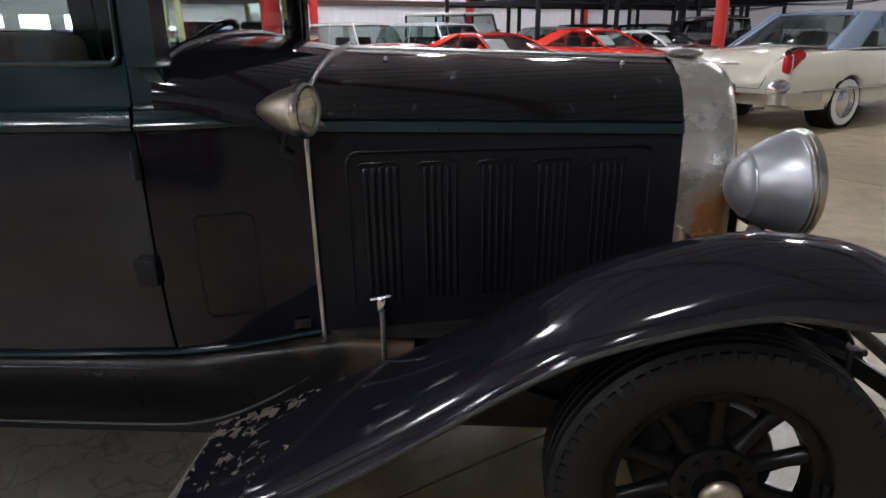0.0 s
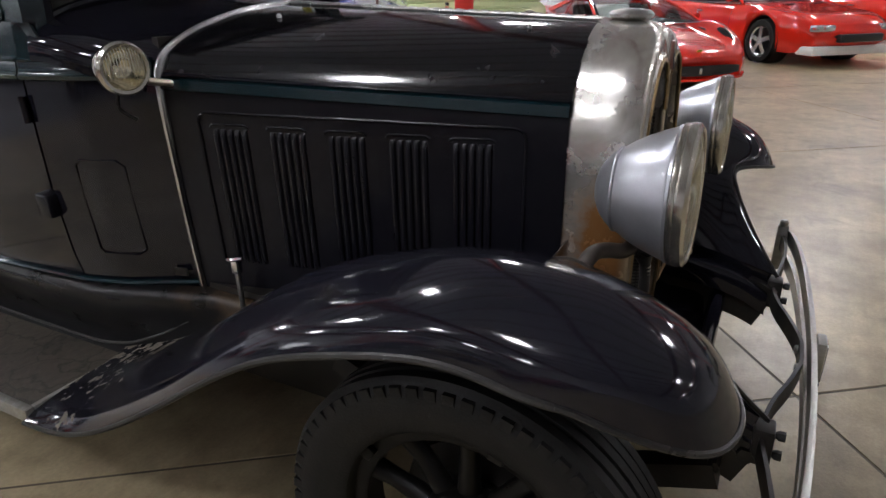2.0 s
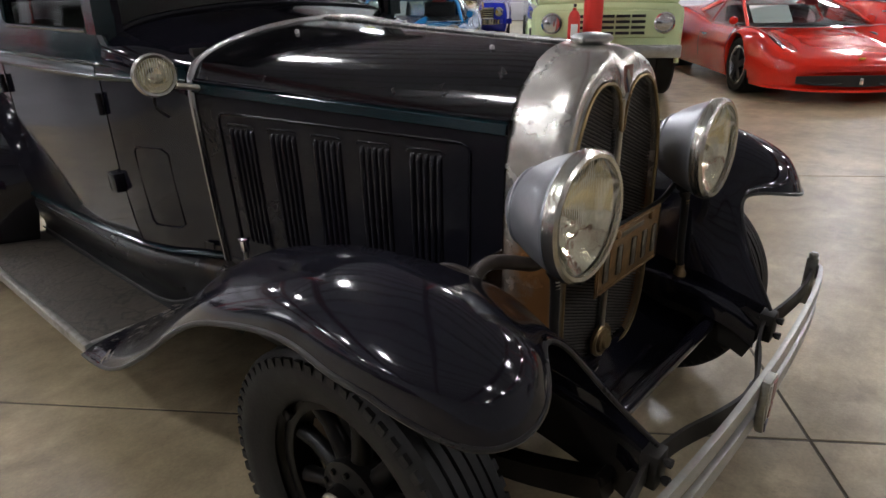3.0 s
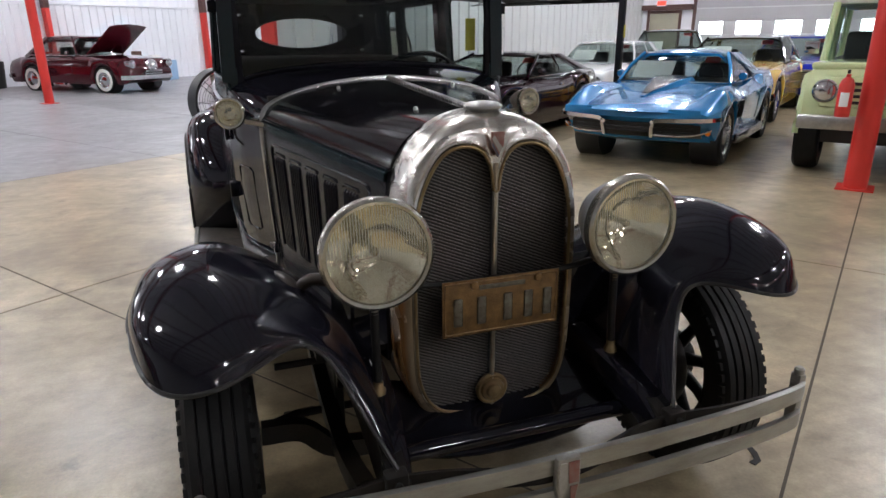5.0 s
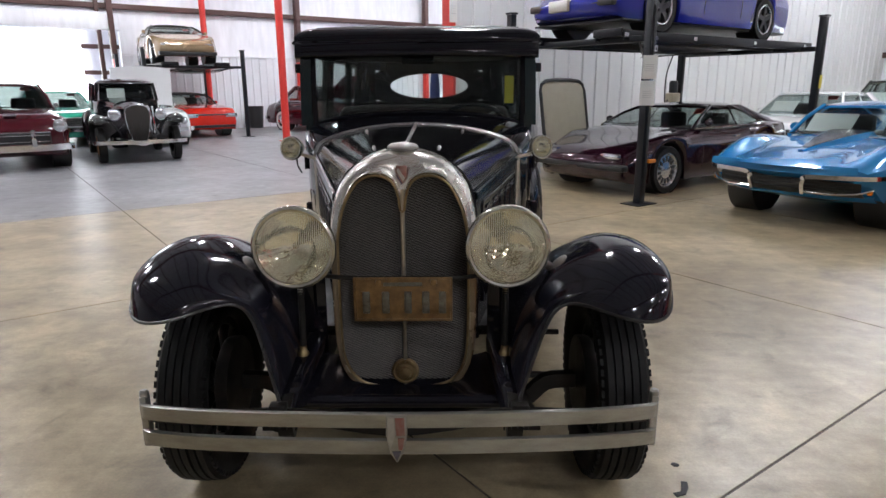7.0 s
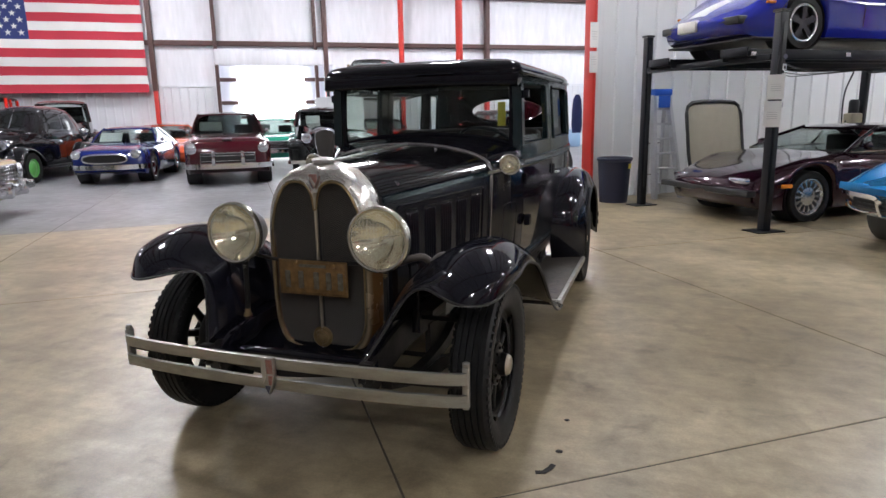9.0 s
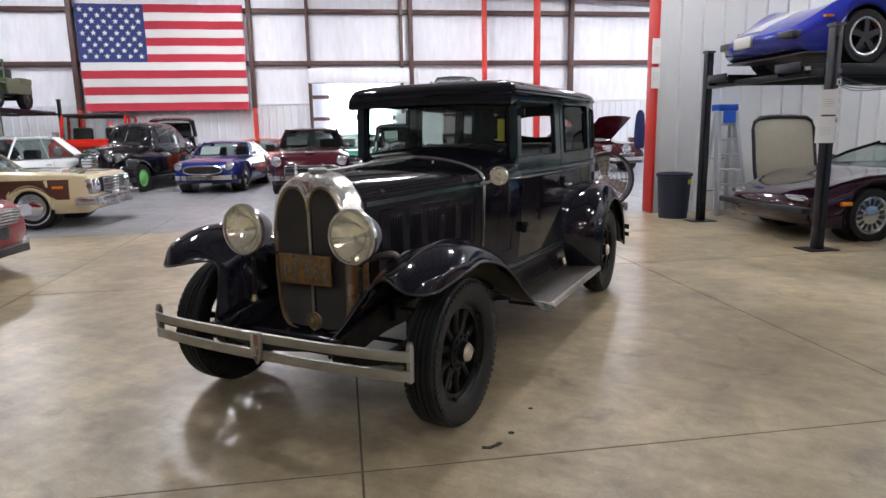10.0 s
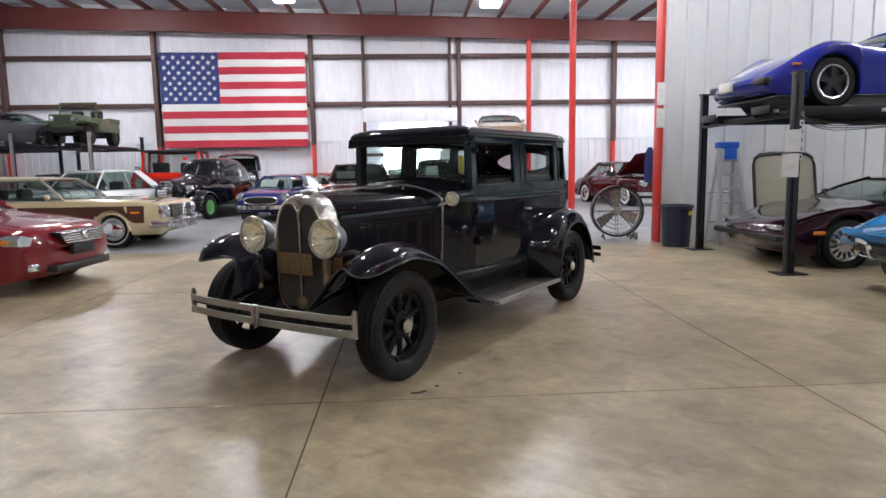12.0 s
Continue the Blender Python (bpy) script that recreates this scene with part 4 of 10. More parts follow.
def lens_material(haze_amount=0.015):
    m = glass_material("fluted_lens", (0.98, 0.96, 0.88), 0.12)
    nt = m.node_tree
    out = nt.nodes["Material Output"]
    clear = out.inputs["Surface"].links[0].from_socket
    rf = nt.nodes.new("ShaderNodeBsdfGlass")
    rf.inputs["Color"].default_value = (0.99, 0.97, 0.88, 1)
    rf.inputs["Roughness"].default_value, rf.inputs["IOR"].default_value = 0.01, 1.35
    half = nt.nodes.new("ShaderNodeMixShader")
    half.inputs[0].default_value = 0.15
    nt.links.new(clear, half.inputs[1])
    nt.links.new(rf.outputs[0], half.inputs[2])
    clear = half.outputs[0]
    haze = nt.nodes.new("ShaderNodeBsdfDiffuse")
    haze.inputs["Color"].default_value = (0.88, 0.87, 0.78, 1)
    mixh = nt.nodes.new("ShaderNodeMixShader")
    mixh.inputs[0].default_value = haze_amount
    nt.links.new(clear, mixh.inputs[1])
    nt.links.new(haze.outputs[0], mixh.inputs[2])
    nt.links.new(mixh.outputs[0], out.inputs["Surface"])
    # pale stripes painted in for light caught by the flutes, stronger in the upper half
    tg = nt.nodes.new("ShaderNodeTexCoord")
    gr = node(nt, "ShaderNodeTexWave", Scale=46.0, Distortion=0.0)
    nt.links.new(tg.outputs["Object"], gr.inputs["Vector"])
    gm = nt.nodes.new("ShaderNodeMapRange")
    gm.inputs["From Min"].default_value, gm.inputs["From Max"].default_value = 0.6, 1.0
    gm.inputs["To Min"].default_value, gm.inputs["To Max"].default_value = 0.03, 1.2
    nt.links.new(gr.outputs["Fac"], gm.inputs["Value"])
    sz = nt.nodes.new("ShaderNodeSeparateXYZ")
    nt.links.new(tg.outputs["Object"], sz.inputs[0])
    up = nt.nodes.new("ShaderNodeMapRange")
    up.inputs["From Min"].default_value, up.inputs["From Max"].default_value = -0.03, 0.03
    up.inputs["To Min"].default_value, up.inputs["To Max"].default_value = haze_amount + 0.07, haze_amount + 0.36
    nt.links.new(sz.outputs["Z"], up.inputs["Value"])
    mm = nt.nodes.new("ShaderNodeMath")
    mm.operation = "MULTIPLY"
    nt.links.new(gm.outputs["Result"], mm.inputs[0])
    nt.links.new(up.outputs["Result"], mm.inputs[1])
    nt.links.new(mm.outputs[0], mixh.inputs[0])
    tc = nt.nodes.new("ShaderNodeTexCoord")
    w = nt.nodes.new("ShaderNodeTexWave")
    w.inputs["Scale"].default_value = 26.0
    nt.links.new(tc.outputs["Object"], w.inputs["Vector"])
    bp = nt.nodes.new("ShaderNodeBump")
    bp.inputs["Strength"].default_value, bp.inputs["Distance"].default_value = 0.6, 0.004
    nt.links.new(w.outputs["Fac"], bp.inputs["Height"])
    for n in nt.nodes:
        if n.bl_idname == "ShaderNodeBsdfGlossy":
            nt.links.new(bp.outputs["Normal"], n.inputs["Normal"])
            n.inputs["Roughness"].default_value = 0.15
    return m


def build_lamps():
    lens = lens_material()
    frost = lens_material(0.12)
    for sg in (1, -1):
        lamp = part("headlamp", lathe([(0.130, 0.02), (0.1405, 0.022), (0.1400, 0.036), (0.1365, 0.040), (0.129, 0.062), (0.118, 0.090), (0.104, 0.118), (0.0885, 0.142), (0.0905, 0.145), (0.0895, 0.149), (0.0845, 0.151), (0.073, 0.165), (0.056, 0.179), (0.035, 0.189), (0.015, 0.194), (0, 0.195)], 56), "lamp_silver", SEDAN, "silver-painted bullet headlamp", pose(sg * 0.367, -0.505, 1.018, -1.5))
        part("rim", lathe([(0.126, 0.004), (0.128, -0.004), (0.136, -0.006), (0.144, 0.0), (0.1465, 0.010), (0.1465, 0.016), (0.1435, 0.018), (0.1445, 0.021), (0.1445, 0.027), (0.141, 0.03), (0.13, 0.027)], 56), "lamp_rim", lamp, "plated lamp rim")
        part("reflector", lathe([(0.13 * k / 14, 0.1 - 0.085 * (k / 14) ** 2) for k in range(14, -1, -1)], 48), "reflector", lamp, "yellowed mirror bowl")
        part("bulb", lathe([(0, 0.028), (0.009, 0.031), (0.012, 0.04), (0.009, 0.05), (0.008, 0.098), (0, 0.1)], 14), "lamp_rim", lamp)
        # fluted glass: upright ribs on a shallow dome, cut to the round
        nn = 34
        grid = []
        for j in range(13):
            row = []
            for i2 in range(nn * 4 + 1):
                x = -1 + 2 * i2 / (nn * 4)
                z = (-1 + 2 * j / 12)
                a, b = x * math.sqrt(max(0, 1 - z * z / 2)), z * math.sqrt(max(0, 1 - x * x / 2))
                rr = a * a + b * b
                rib = (0.0016 if b > -0.05 else 0.0007) * (0.5 - 0.5 * math.cos(math.pi / 2 * i2))
                row.append(Vector((a * 0.129, -0.012 * (1 - rr) - rib, b * 0.129)))
            grid.append(row)
        flutes = loft(grid, closed=False, caps=False)
        part("lens", flutes, lens, lamp, "fluted lamp glass", angle=80).visible_shadow = False
        # stand, conduit and bracket
        part("stand", tube(spline([(0, 0.1, -0.11), (0.0, 0.08, -0.16), (0, 0.078, -0.3), (0.0, 0.072, -0.41)], 4), [0.02] * 4 + [0.012] * 9, 10), "black_dust", lamp, "lamp post")
        con = bmesh.new()
        for k in range(26):
            me = bpy.data.meshes.new("t")
            one = lathe([(0.0095, 0.0), (0.0115, 0.004), (0.0095, 0.008)], 10, "z")
            one.transform(pose(0, 0.078, -0.17 - k * 0.0082))
            one.to_mesh(me)
            one.free()
            con.from_mesh(me)
        tagged(part("conduit", con, "nickel" if sg < 0 else "bronze", lamp, "wound metal conduit"), kind="stuff")
        part("stand_nut", lathe([(0, -0.43), (0.021, -0.43), (0.021, -0.405), (0.014, -0.395), (0.014, -0.38), (0, -0.375)], 8, "z"), "bronze", lamp, "", pose(0, 0.072, 0))
        part("lamp_arm", tube(spline([(0, 0.1, -0.11), (sg * 0.03, 0.12, -0.125), (sg * 0.09, 0.145, -0.105), (sg * 0.145, 0.16, -0.095), (sg * 0.18, 0.17, -0.12), (sg * 0.2, 0.175, -0.16)], 4), 0.0165, 10), "bare_primer", lamp, "curved brown lamp bracket")
        # cowl lamp on its arm
        cl = part("cowl_lamp", lathe([(0.05, 0.0), (0.058, 0.0), (0.06, 0.012), (0.056, 0.03), (0.046, 0.062), (0.03, 0.098), (0.014, 0.122), (0, 0.127)], 32), "nickel", SEDAN, "small nickel cowl lamp", pose(sg * 0.655, 0.742, 1.243, 0, 0, sg * 14))
        part("rim", lathe([(0.048, 0.002), (0.05, -0.006), (0.057, -0.007), (0.0625, 0.0), (0.0625, 0.012), (0.058, 0.014)], 32), "lamp_rim", cl)
        part("reflector", lathe([(0.05, 0.006), (0.04, 0.03), (0.02, 0.045), (0, 0.05)], 24), "reflector", cl)
        part("lens", lathe([(0.051, -0.001), (0.035, -0.009), (0.0, -0.013)], 24), frost, cl)
        part("arm", tube([(-sg * 0.05, 0.03, -0.035), (-sg * 0.125, 0.03, -0.05)], 0.009, 8), "nickel", cl)
        part("lead", tube(spline([(0, 0.06, -0.055), (sg * 0.0, 0.07, -0.1), (-sg * 0.03, 0.05, -0.13)], 5), 0.005, 6), "black_dust", cl)


FENDER = [
    [(.39, -.72, .56), (.44, -.645, .655), (.485, -.585, .745), (.53, -.55, .81), (.59, -.55, .835), (.665, -.605, .832), (.755, -.652, .815), (.845, -.642, .806), (.908, -.582, .822), (.943, -.475, .856)],
    [(.385, -.665, .58), (.43, -.60, .685), (.485, -.55, .78), (.545, -.518, .838), (.61, -.547, .862), (.685, -.602, .866), (.77, -.626, .868), (.857, -.608, .871), (.92, -.545, .875), (.947, -.44, .866)],
    [(.38, -.60, .60), (.425, -.545, .70), (.485, -.495, .80), (.555, -.47, .858), (.62, -.502, .89), (.695, -.546, .917), (.778, -.564, .926), (.866, -.55, .924), (.931, -.492, .911), (.953, -.41, .872)],
    [(.38, -.52, .62), (.42, -.46, .735), (.48, -.43, .83), (.56, -.415, .89), (.63, -.43, .93), (.70, -.45, .961), (.778, -.458, .976), (.866, -.448, .966), (.936, -.42, .931), (.957, -.375, .877)],
    [(.38, -.40, .64), (.425, -.365, .76), (.49, -.35, .853), (.565, -.345, .913), (.635, -.35, .952), (.705, -.355, .98), (.778, -.36, .997), (.864, -.355, .985), (.935, -.345, .942), (.958, -.33, .884)],
    [(.38, -.22, .66), (.45, -.21, .775), (.525, -.2, .855), (.59, -.2, .912), (.65, -.2, .952), (.715, -.2, .985), (.78, -.2, .998), (.857, -.2, .986), (.928, -.2, .943), (.953, -.2, .888)],
    [(.39, 0, .64), (.46, 0, .745), (.53, 0, .815), (.59, 0, .865), (.65, 0, .905), (.715, 0, .936), (.78, 0, .948), (.852, 0, .93), (.924, 0, .887), (.952, 0, .84)],
    [(.42, .2, .60), (.48, .2, .68), (.54, .2, .738), (.595, .2, .785), (.65, .2, .822), (.715, .2, .85), (.78, .2, .859), (.85, .2, .841), (.916, .2, .80), (.945, .2, .755)],
    [(.46, .45, .55), (.51, .45, .595), (.56, .45, .632), (.61, .45, .66), (.66, .45, .68), (.715, .45, .693), (.778, .45, .692), (.845, .45, .67), (.906, .45, .632), (.938, .45, .588)],
    [(.49, .68, .495), (.53, .68, .512), (.575, .68, .53), (.62, .68, .542), (.665, .68, .549), (.715, .68, .549), (.775, .68, .538), (.84, .68, .515), (.90, .68, .48), (.932, .68, .438)],
    [(.52, .9, .42), (.555, .9, .421), (.60, .9, .422), (.64, .9, .422), (.68, .9, .421), (.725, .9, .417), (.78, .9, .406), (.84, .9, .39), (.90, .9, .365), (.93, .9, .335)],
    [(.54, 1.09, .38), (.575, 1.09, .365), (.61, 1.09, .355), (.65, 1.09, .349), (.69, 1.09, .346), (.73, 1.09, .344), (.78, 1.09, .341), (.84, 1.09, .336), (.90, 1.09, .325), (.93, 1.09, .308)],
]
REAR_FENDER = [
    [(.66, 2.30, .34), (.78, 2.36, .34), (.87, 2.41, .335), (.925, 2.44, .33)],
    [(.66, 2.16, .60), (.79, 2.24, .58), (.88, 2.36, .56), (.925, 2.46, .54)],
    [(.66, 2.24, .84), (.79, 2.33, .83), (.88, 2.44, .79), (.925, 2.55, .73)],
    [(.66, 2.52, 1.0), (.79, 2.56, 1.0), (.88, 2.64, .95), (.925, 2.72, .86)],
    [(.66, 2.90, 1.05), (.79, 2.90, 1.045), (.88, 2.91, .99), (.925, 2.92, .89)],
    [(.64, 3.24, .98), (.79, 3.22, .97), (.88, 3.18, .92), (.925, 3.13, .84)],
    [(.60, 3.43, .80), (.79, 3.42, .80), (.88, 3.38, .75), (.925, 3.31, .69)],
    [(.54, 3.53, .58), (.78, 3.52, .58), (.88, 3.48, .54), (.92, 3.42, .50)],
    [(.50, 3.57, .38), (.77, 3.57, .38), (.87, 3.54, .37), (.91, 3.48, .36)],
]


def fender_material():
    """Black enamel with flaked patches where feet scuffed its tail."""
    m = material("scuffed_black_enamel", (0.0075, 0.0073, 0.0122), 0.095, coat=0.0, spot=(0.0092, 0.009, 0.0125), spot_scale=4.0, rough_vary=0.05, grain=0.02, grain_scale=14.0, spec=0.4)
    nt = m.node_tree
    b = nt.nodes["Principled BSDF"]
    tc = nt.nodes.new("ShaderNodeTexCoord")
    sep = nt.nodes.new("ShaderNodeSeparateXYZ")
    nt.links.new(tc.outputs["Object"], sep.inputs[0])
    n = node(nt, "ShaderNodeTexNoise", Scale=26.0, Detail=5.0, Roughness=0.6, Distortion=0.5)
    nt.links.new(tc.outputs["Object"], n.inputs["Vector"])
    zz = nt.nodes.new("ShaderNodeMapRange")
    zz.inputs["From Min"].default_value, zz.inputs["From Max"].default_value = 0.4, 0.95
    zz.inputs["To Min"].default_value, zz.inputs["To Max"].default_value = -0.3, 0.07
    nt.links.new(sep.outputs["Y"], zz.inputs["Value"])
    off = nt.nodes.new("ShaderNodeMath")
    off.operation = "ABSOLUTE"
    nt.links.new(sep.outputs["X"], off.inputs[0])
    inner = nt.nodes.new("ShaderNodeMapRange")
    inner.inputs["From Min"].default_value, inner.inputs["From Max"].default_value = 0.52, 0.74
    inner.inputs["To Min"].default_value, inner.inputs["To Max"].default_value = 0.12, -0.05
    nt.links.new(off.outputs[0], inner.inputs["Value"])
    edge = nt.nodes.new("ShaderNodeMath")
    nt.links.new(zz.outputs["Result"], edge.inputs[0])
    nt.links.new(inner.outputs["Result"], edge.inputs[1])
    add = nt.nodes.new("ShaderNodeMath")
    nt.links.new(n.outputs["Fac"], add.inputs[0])
    nt.links.new(edge.outputs[0], add.inputs[1])
    rp = nt.nodes.new("ShaderNodeValToRGB")
    rp.color_ramp.elements[0].position, rp.color_ramp.elements[1].position = 0.6, 0.63
    nt.links.new(add.outputs[0], rp.inputs["Fac"])
    mx = nt.nodes.new("ShaderNodeMix")
    mx.data_type = "RGBA"
    old = b.inputs["Base Color"].links[0].from_socket
    nt.links.new(rp.outputs["Color"], mx.inputs["Factor"])
    nt.links.new(old, mx.inputs["A"])
    mx.inputs["B"].default_value = (0.13, 0.11, 0.085, 1)
    nt.links.new(mx.outputs["Result"], b.inputs["Base Color"])
    mr = nt.nodes.new("ShaderNodeMath")
    mr.operation = "MAXIMUM"
    old = b.inputs["Roughness"].links[0].from_socket
    nt.links.new(old, mr.inputs[0])
    mr2 = nt.nodes.new("ShaderNodeMath")
    mr2.operation, mr2.inputs[1].default_value = "MULTIPLY", 0.75
    nt.links.new(rp.outputs["Color"], mr2.inputs[0])
    nt.links.new(mr2.outputs[0], mr.inputs[1])
    nt.links.new(mr.outputs[0], b.inputs["Roughness"])
    return m


def apron_material():
    """Dull black with a brown rust bloom at the foot of the cowl."""
    m = material("apron_black", (0.006, 0.006, 0.0075), 0.3, spot=(0.01, 0.0095, 0.0095), spot_scale=6.0, spec=0.25)
    nt = m.node_tree
    b = nt.nodes["Principled BSDF"]
    tc = nt.nodes.new("ShaderNodeTexCoord")
    sep = nt.nodes.new("ShaderNodeSeparateXYZ")
    nt.links.new(tc.outputs["Object"], sep.inputs[0])
    n = node(nt, "ShaderNodeTexNoise", Scale=9.0, Detail=7.0, Roughness=0.7)
    nt.links.new(tc.outputs["Object"], n.inputs["Vector"])
    yy = nt.nodes.new("ShaderNodeMapRange")
    yy.inputs["From Min"].default_value, yy.inputs["From Max"].default_value = 1.05, 0.62
    yy.inputs["To Min"].default_value, yy.inputs["To Max"].default_value = -0.3, 0.2
    nt.links.new(sep.outputs["Y"], yy.inputs["Value"])
    zz = nt.nodes.new("ShaderNodeMapRange")
    zz.inputs["From Min"].default_value, zz.inputs["From Max"].default_value = 0.5, 0.6
    zz.inputs["To Min"].default_value, zz.inputs["To Max"].default_value = -0.15, 0.1
    nt.links.new(sep.outputs["Z"], zz.inputs["Value"])
    a = nt.nodes.new("ShaderNodeMath")
    nt.links.new(n.outputs["Fac"], a.inputs[0])
    nt.links.new(yy.outputs["Result"], a.inputs[1])
    a2 = nt.nodes.new("ShaderNodeMath")
    nt.links.new(a.outputs[0], a2.inputs[0])
    nt.links.new(zz.outputs["Result"], a2.inputs[1])
    rp = nt.nodes.new("ShaderNodeValToRGB")
    rp.color_ramp.elements[0].position, rp.color_ramp.elements[1].position = 0.5, 0.74
    nt.links.new(a2.outputs[0], rp.inputs["Fac"])
    mx = nt.nodes.new("ShaderNodeMix")
    mx.data_type = "RGBA"
    nt.links.new(rp.outputs["Color"], mx.inputs["Factor"])
    nt.links.new(b.inputs["Base Color"].links[0].from_socket, mx.inputs["A"])
    mx.inputs["B"].default_value = (0.055, 0.036, 0.022, 1)
    nt.links.new(mx.outputs["Result"], b.inputs["Base Color"])
    return m


def board_material():
    """Old rubber mat: brown-grey, crazed with dark cracks and pale flecks."""
    m = material("cracked_board_mat", (0.075, 0.062, 0.048), 0.6, spot=(0.03, 0.025, 0.021), spot_scale=5.0, vary=0.3, grain=0.8, grain_scale=40.0)
    nt = m.node_tree
    b = nt.nodes["Principled BSDF"]
    tc = nt.nodes.new("ShaderNodeTexCoord")
    n = node(nt, "ShaderNodeTexNoise", Scale=5.0, Detail=4.0)
    nt.links.new(tc.outputs["Object"], n.inputs["Vector"])
    sc = nt.nodes.new("ShaderNodeVectorMath")
    sc.operation = "MULTIPLY_ADD"
    sc.inputs[1].default_value = (0.25, 0.25, 0.25)
    nt.links.new(n.outputs["Color"], sc.inputs[0])
    nt.links.new(tc.outputs["Object"], sc.inputs[2])
    v = node(nt, "ShaderNodeTexVoronoi", Scale=6.5)
    v.feature = "DISTANCE_TO_EDGE"
    nt.links.new(sc.outputs[0], v.inputs["Vector"])
    rp = nt.nodes.new("ShaderNodeMapRange")
    rp.inputs["From Max"].default_value = 0.035
    rp.inputs["To Min"].default_value, rp.inputs["To Max"].default_value = 0.35, 1.0
    nt.links.new(v.outputs["Distance"], rp.inputs["Value"])
    mx = nt.nodes.new("ShaderNodeMix")
    mx.data_type, mx.blend_type = "RGBA", "MULTIPLY"
    mx.inputs["Factor"].default_value = 1.0
    nt.links.new(b.inputs["Base Color"].links[0].from_socket, mx.inputs["A"])
    nt.links.new(rp.outputs["Result"], mx.inputs["B"])
    nt.links.new(mx.outputs["Result"], b.inputs["Base Color"])
    return m


def build_fenders():
    g = net(FENDER, 6, 5)
    both("front_fender", sheet([[p.copy() for p in r] for r in g], 0.006), fender_material(), label="swept glossy black front fender")
    lip = [g[0][k] for k in range(0, len(g[0]))] + [r[-1] for r in g[1:12]]
    both("fender_lip", tube([p + Vector((0, 0, -0.003)) for p in lip], 0.006, 8), "wear_dark", label="rolled black fender lip")
    both("fender_bead", tube([r[-1] + Vector((0, 0, -0.003)) for r in g[11:]], 0.007, 8), "wear", label="rolled fender edge with worn paint")
    # the skirt hangs from the fender's inner edge down past the chassis rail
    skirt = [[r[0] + Vector((0.003, 0, -0.004)), r[0] + Vector((0.008, 0.012, -0.05)), Vector((r[0].x + 0.01, r[0].y + 0.02, max(0.36, r[0].z - 0.13)))] for r in g[2::4]]
    both("fender_skirt", sheet(skirt, 0.005), "black_paint")
    # pad where the lamp bracket passes the fender, its paint worn through
    pad = []
    for k in range(7):
        a = -1 + k / 3
        w = math.sqrt(max(0.0, 1 - a * a * 0.92))
        pad.append([Vector((0.575 + 0.03 * w * math.cos(q) - 0.012 * a, -0.315 - 0.06 * a, 0.912 + 0.02 * w * math.cos(q) + 0.02 * w * math.sin(q) - 0.016 * a * a)) for q in [math.pi * j / 8 for j in range(9)]])
    both("bracket_pad", sheet(pad, 0.004), "bare_primer", label="worn bracket pad on the fender")
    g2 = net(REAR_FENDER, 5, 5)
    both("rear_fender", sheet(g2, 0.008), "black_paint", label="rounded glossy black rear fender")
    both("fender_bead", tube([r[-1] for r in g2], 0.0085, 8), "wear")
    for sg in (1, -1):
        part("fender_bolt", lathe([(0, 0.006), (0.011, 0.004), (0.013, -0.002), (0, -0.004)], 12, "x"), "worn_chrome", SEDAN, "", pose(sg * 0.943, -0.375, 0.9, 0, sg * 20))
        # running board, its rubber, edge trim and the splash apron
        b0 = part("running_board", box(0.585, 0.915, 1.085, 2.46, 0.298, 0.325, 0.006) if sg > 0 else box(-0.915, -0.585, 1.085, 2.46, 0.298, 0.325, 0.006), "black_dust", SEDAN, "long running board")
        x0, x1 = sorted((sg * 0.592, sg * 0.895))
        part("board_rubber", box(x0, x1, 1.10, 2.44, 0.325, 0.334, 0.003), board_material(), b0, "cracked grey-brown rubber mat")
        x0, x1 = sorted((sg * 0.895, sg * 0.922))
        part("board_trim", box(x0, x1, 1.085, 2.46, 0.296, 0.339, 0.004), "alloy_trim", b0, "dull aluminium edge")
        x0, x1 = sorted((sg * 0.60, sg * 0.895))
        part("board_trim", box(x0, x1, 1.083, 1.1, 0.325, 0.34, 0.003), "alloy_trim", b0)
        rows = [[Vector((sg * x, y, z)) for x, z in edge] for y, edge in ((0.53, ((0.45, 0.585), (0.485, 0.58), (0.5, 0.572), (0.51, 0.562), (0.515, 0.55))), (0.6, ((0.465, 0.59), (0.505, 0.58), (0.52, 0.565), (0.525, 0.545), (0.527, 0.52))))]
        for y in (0.68, 0.72, 0.9, 1.1, 1.5, 2.0, 2.4):
            x = interp([(0.38, 0.49), (0.72, 0.515), (1.1, 0.63), (2.4, 0.655)], y)
            xb = interp([(0.38, 0.52), (0.72, 0.54), (1.1, 0.585), (2.4, 0.595)], y)
            zt = interp([(0.6, 0.59), (0.72, 0.605), (0.95, 0.6)], y)
            rows.append([Vector((sg * (x - 0.03), y, zt)), Vector((sg * (x + 0.012), y, 0.585)), Vector((sg * (x + 0.012), y, 0.52)), Vector((sg * (xb + 0.0), y, 0.40)), Vector((sg * (xb + 0.012), y, 0.325 if y > 1.0 else 0.37))])
        sill = []
        for y in (0.3, 0.42, 0.55, 0.68):
            p = side_pt(y, 0.73, -0.014, sg)
            sill.append([p, Vector((p.x, y, 0.62)), Vector((p.x, y, 0.52)), Vector((p.x, y, 0.42))])
        part("hood_sill", sheet(sill, 0.006), "black_satin", SEDAN, "dull black sill under the hood")
        part("splash_apron", sheet([spline(r, 3) for r in rows], 0.006), apron_material(), SEDAN, "dusty black splash apron with brown rust")
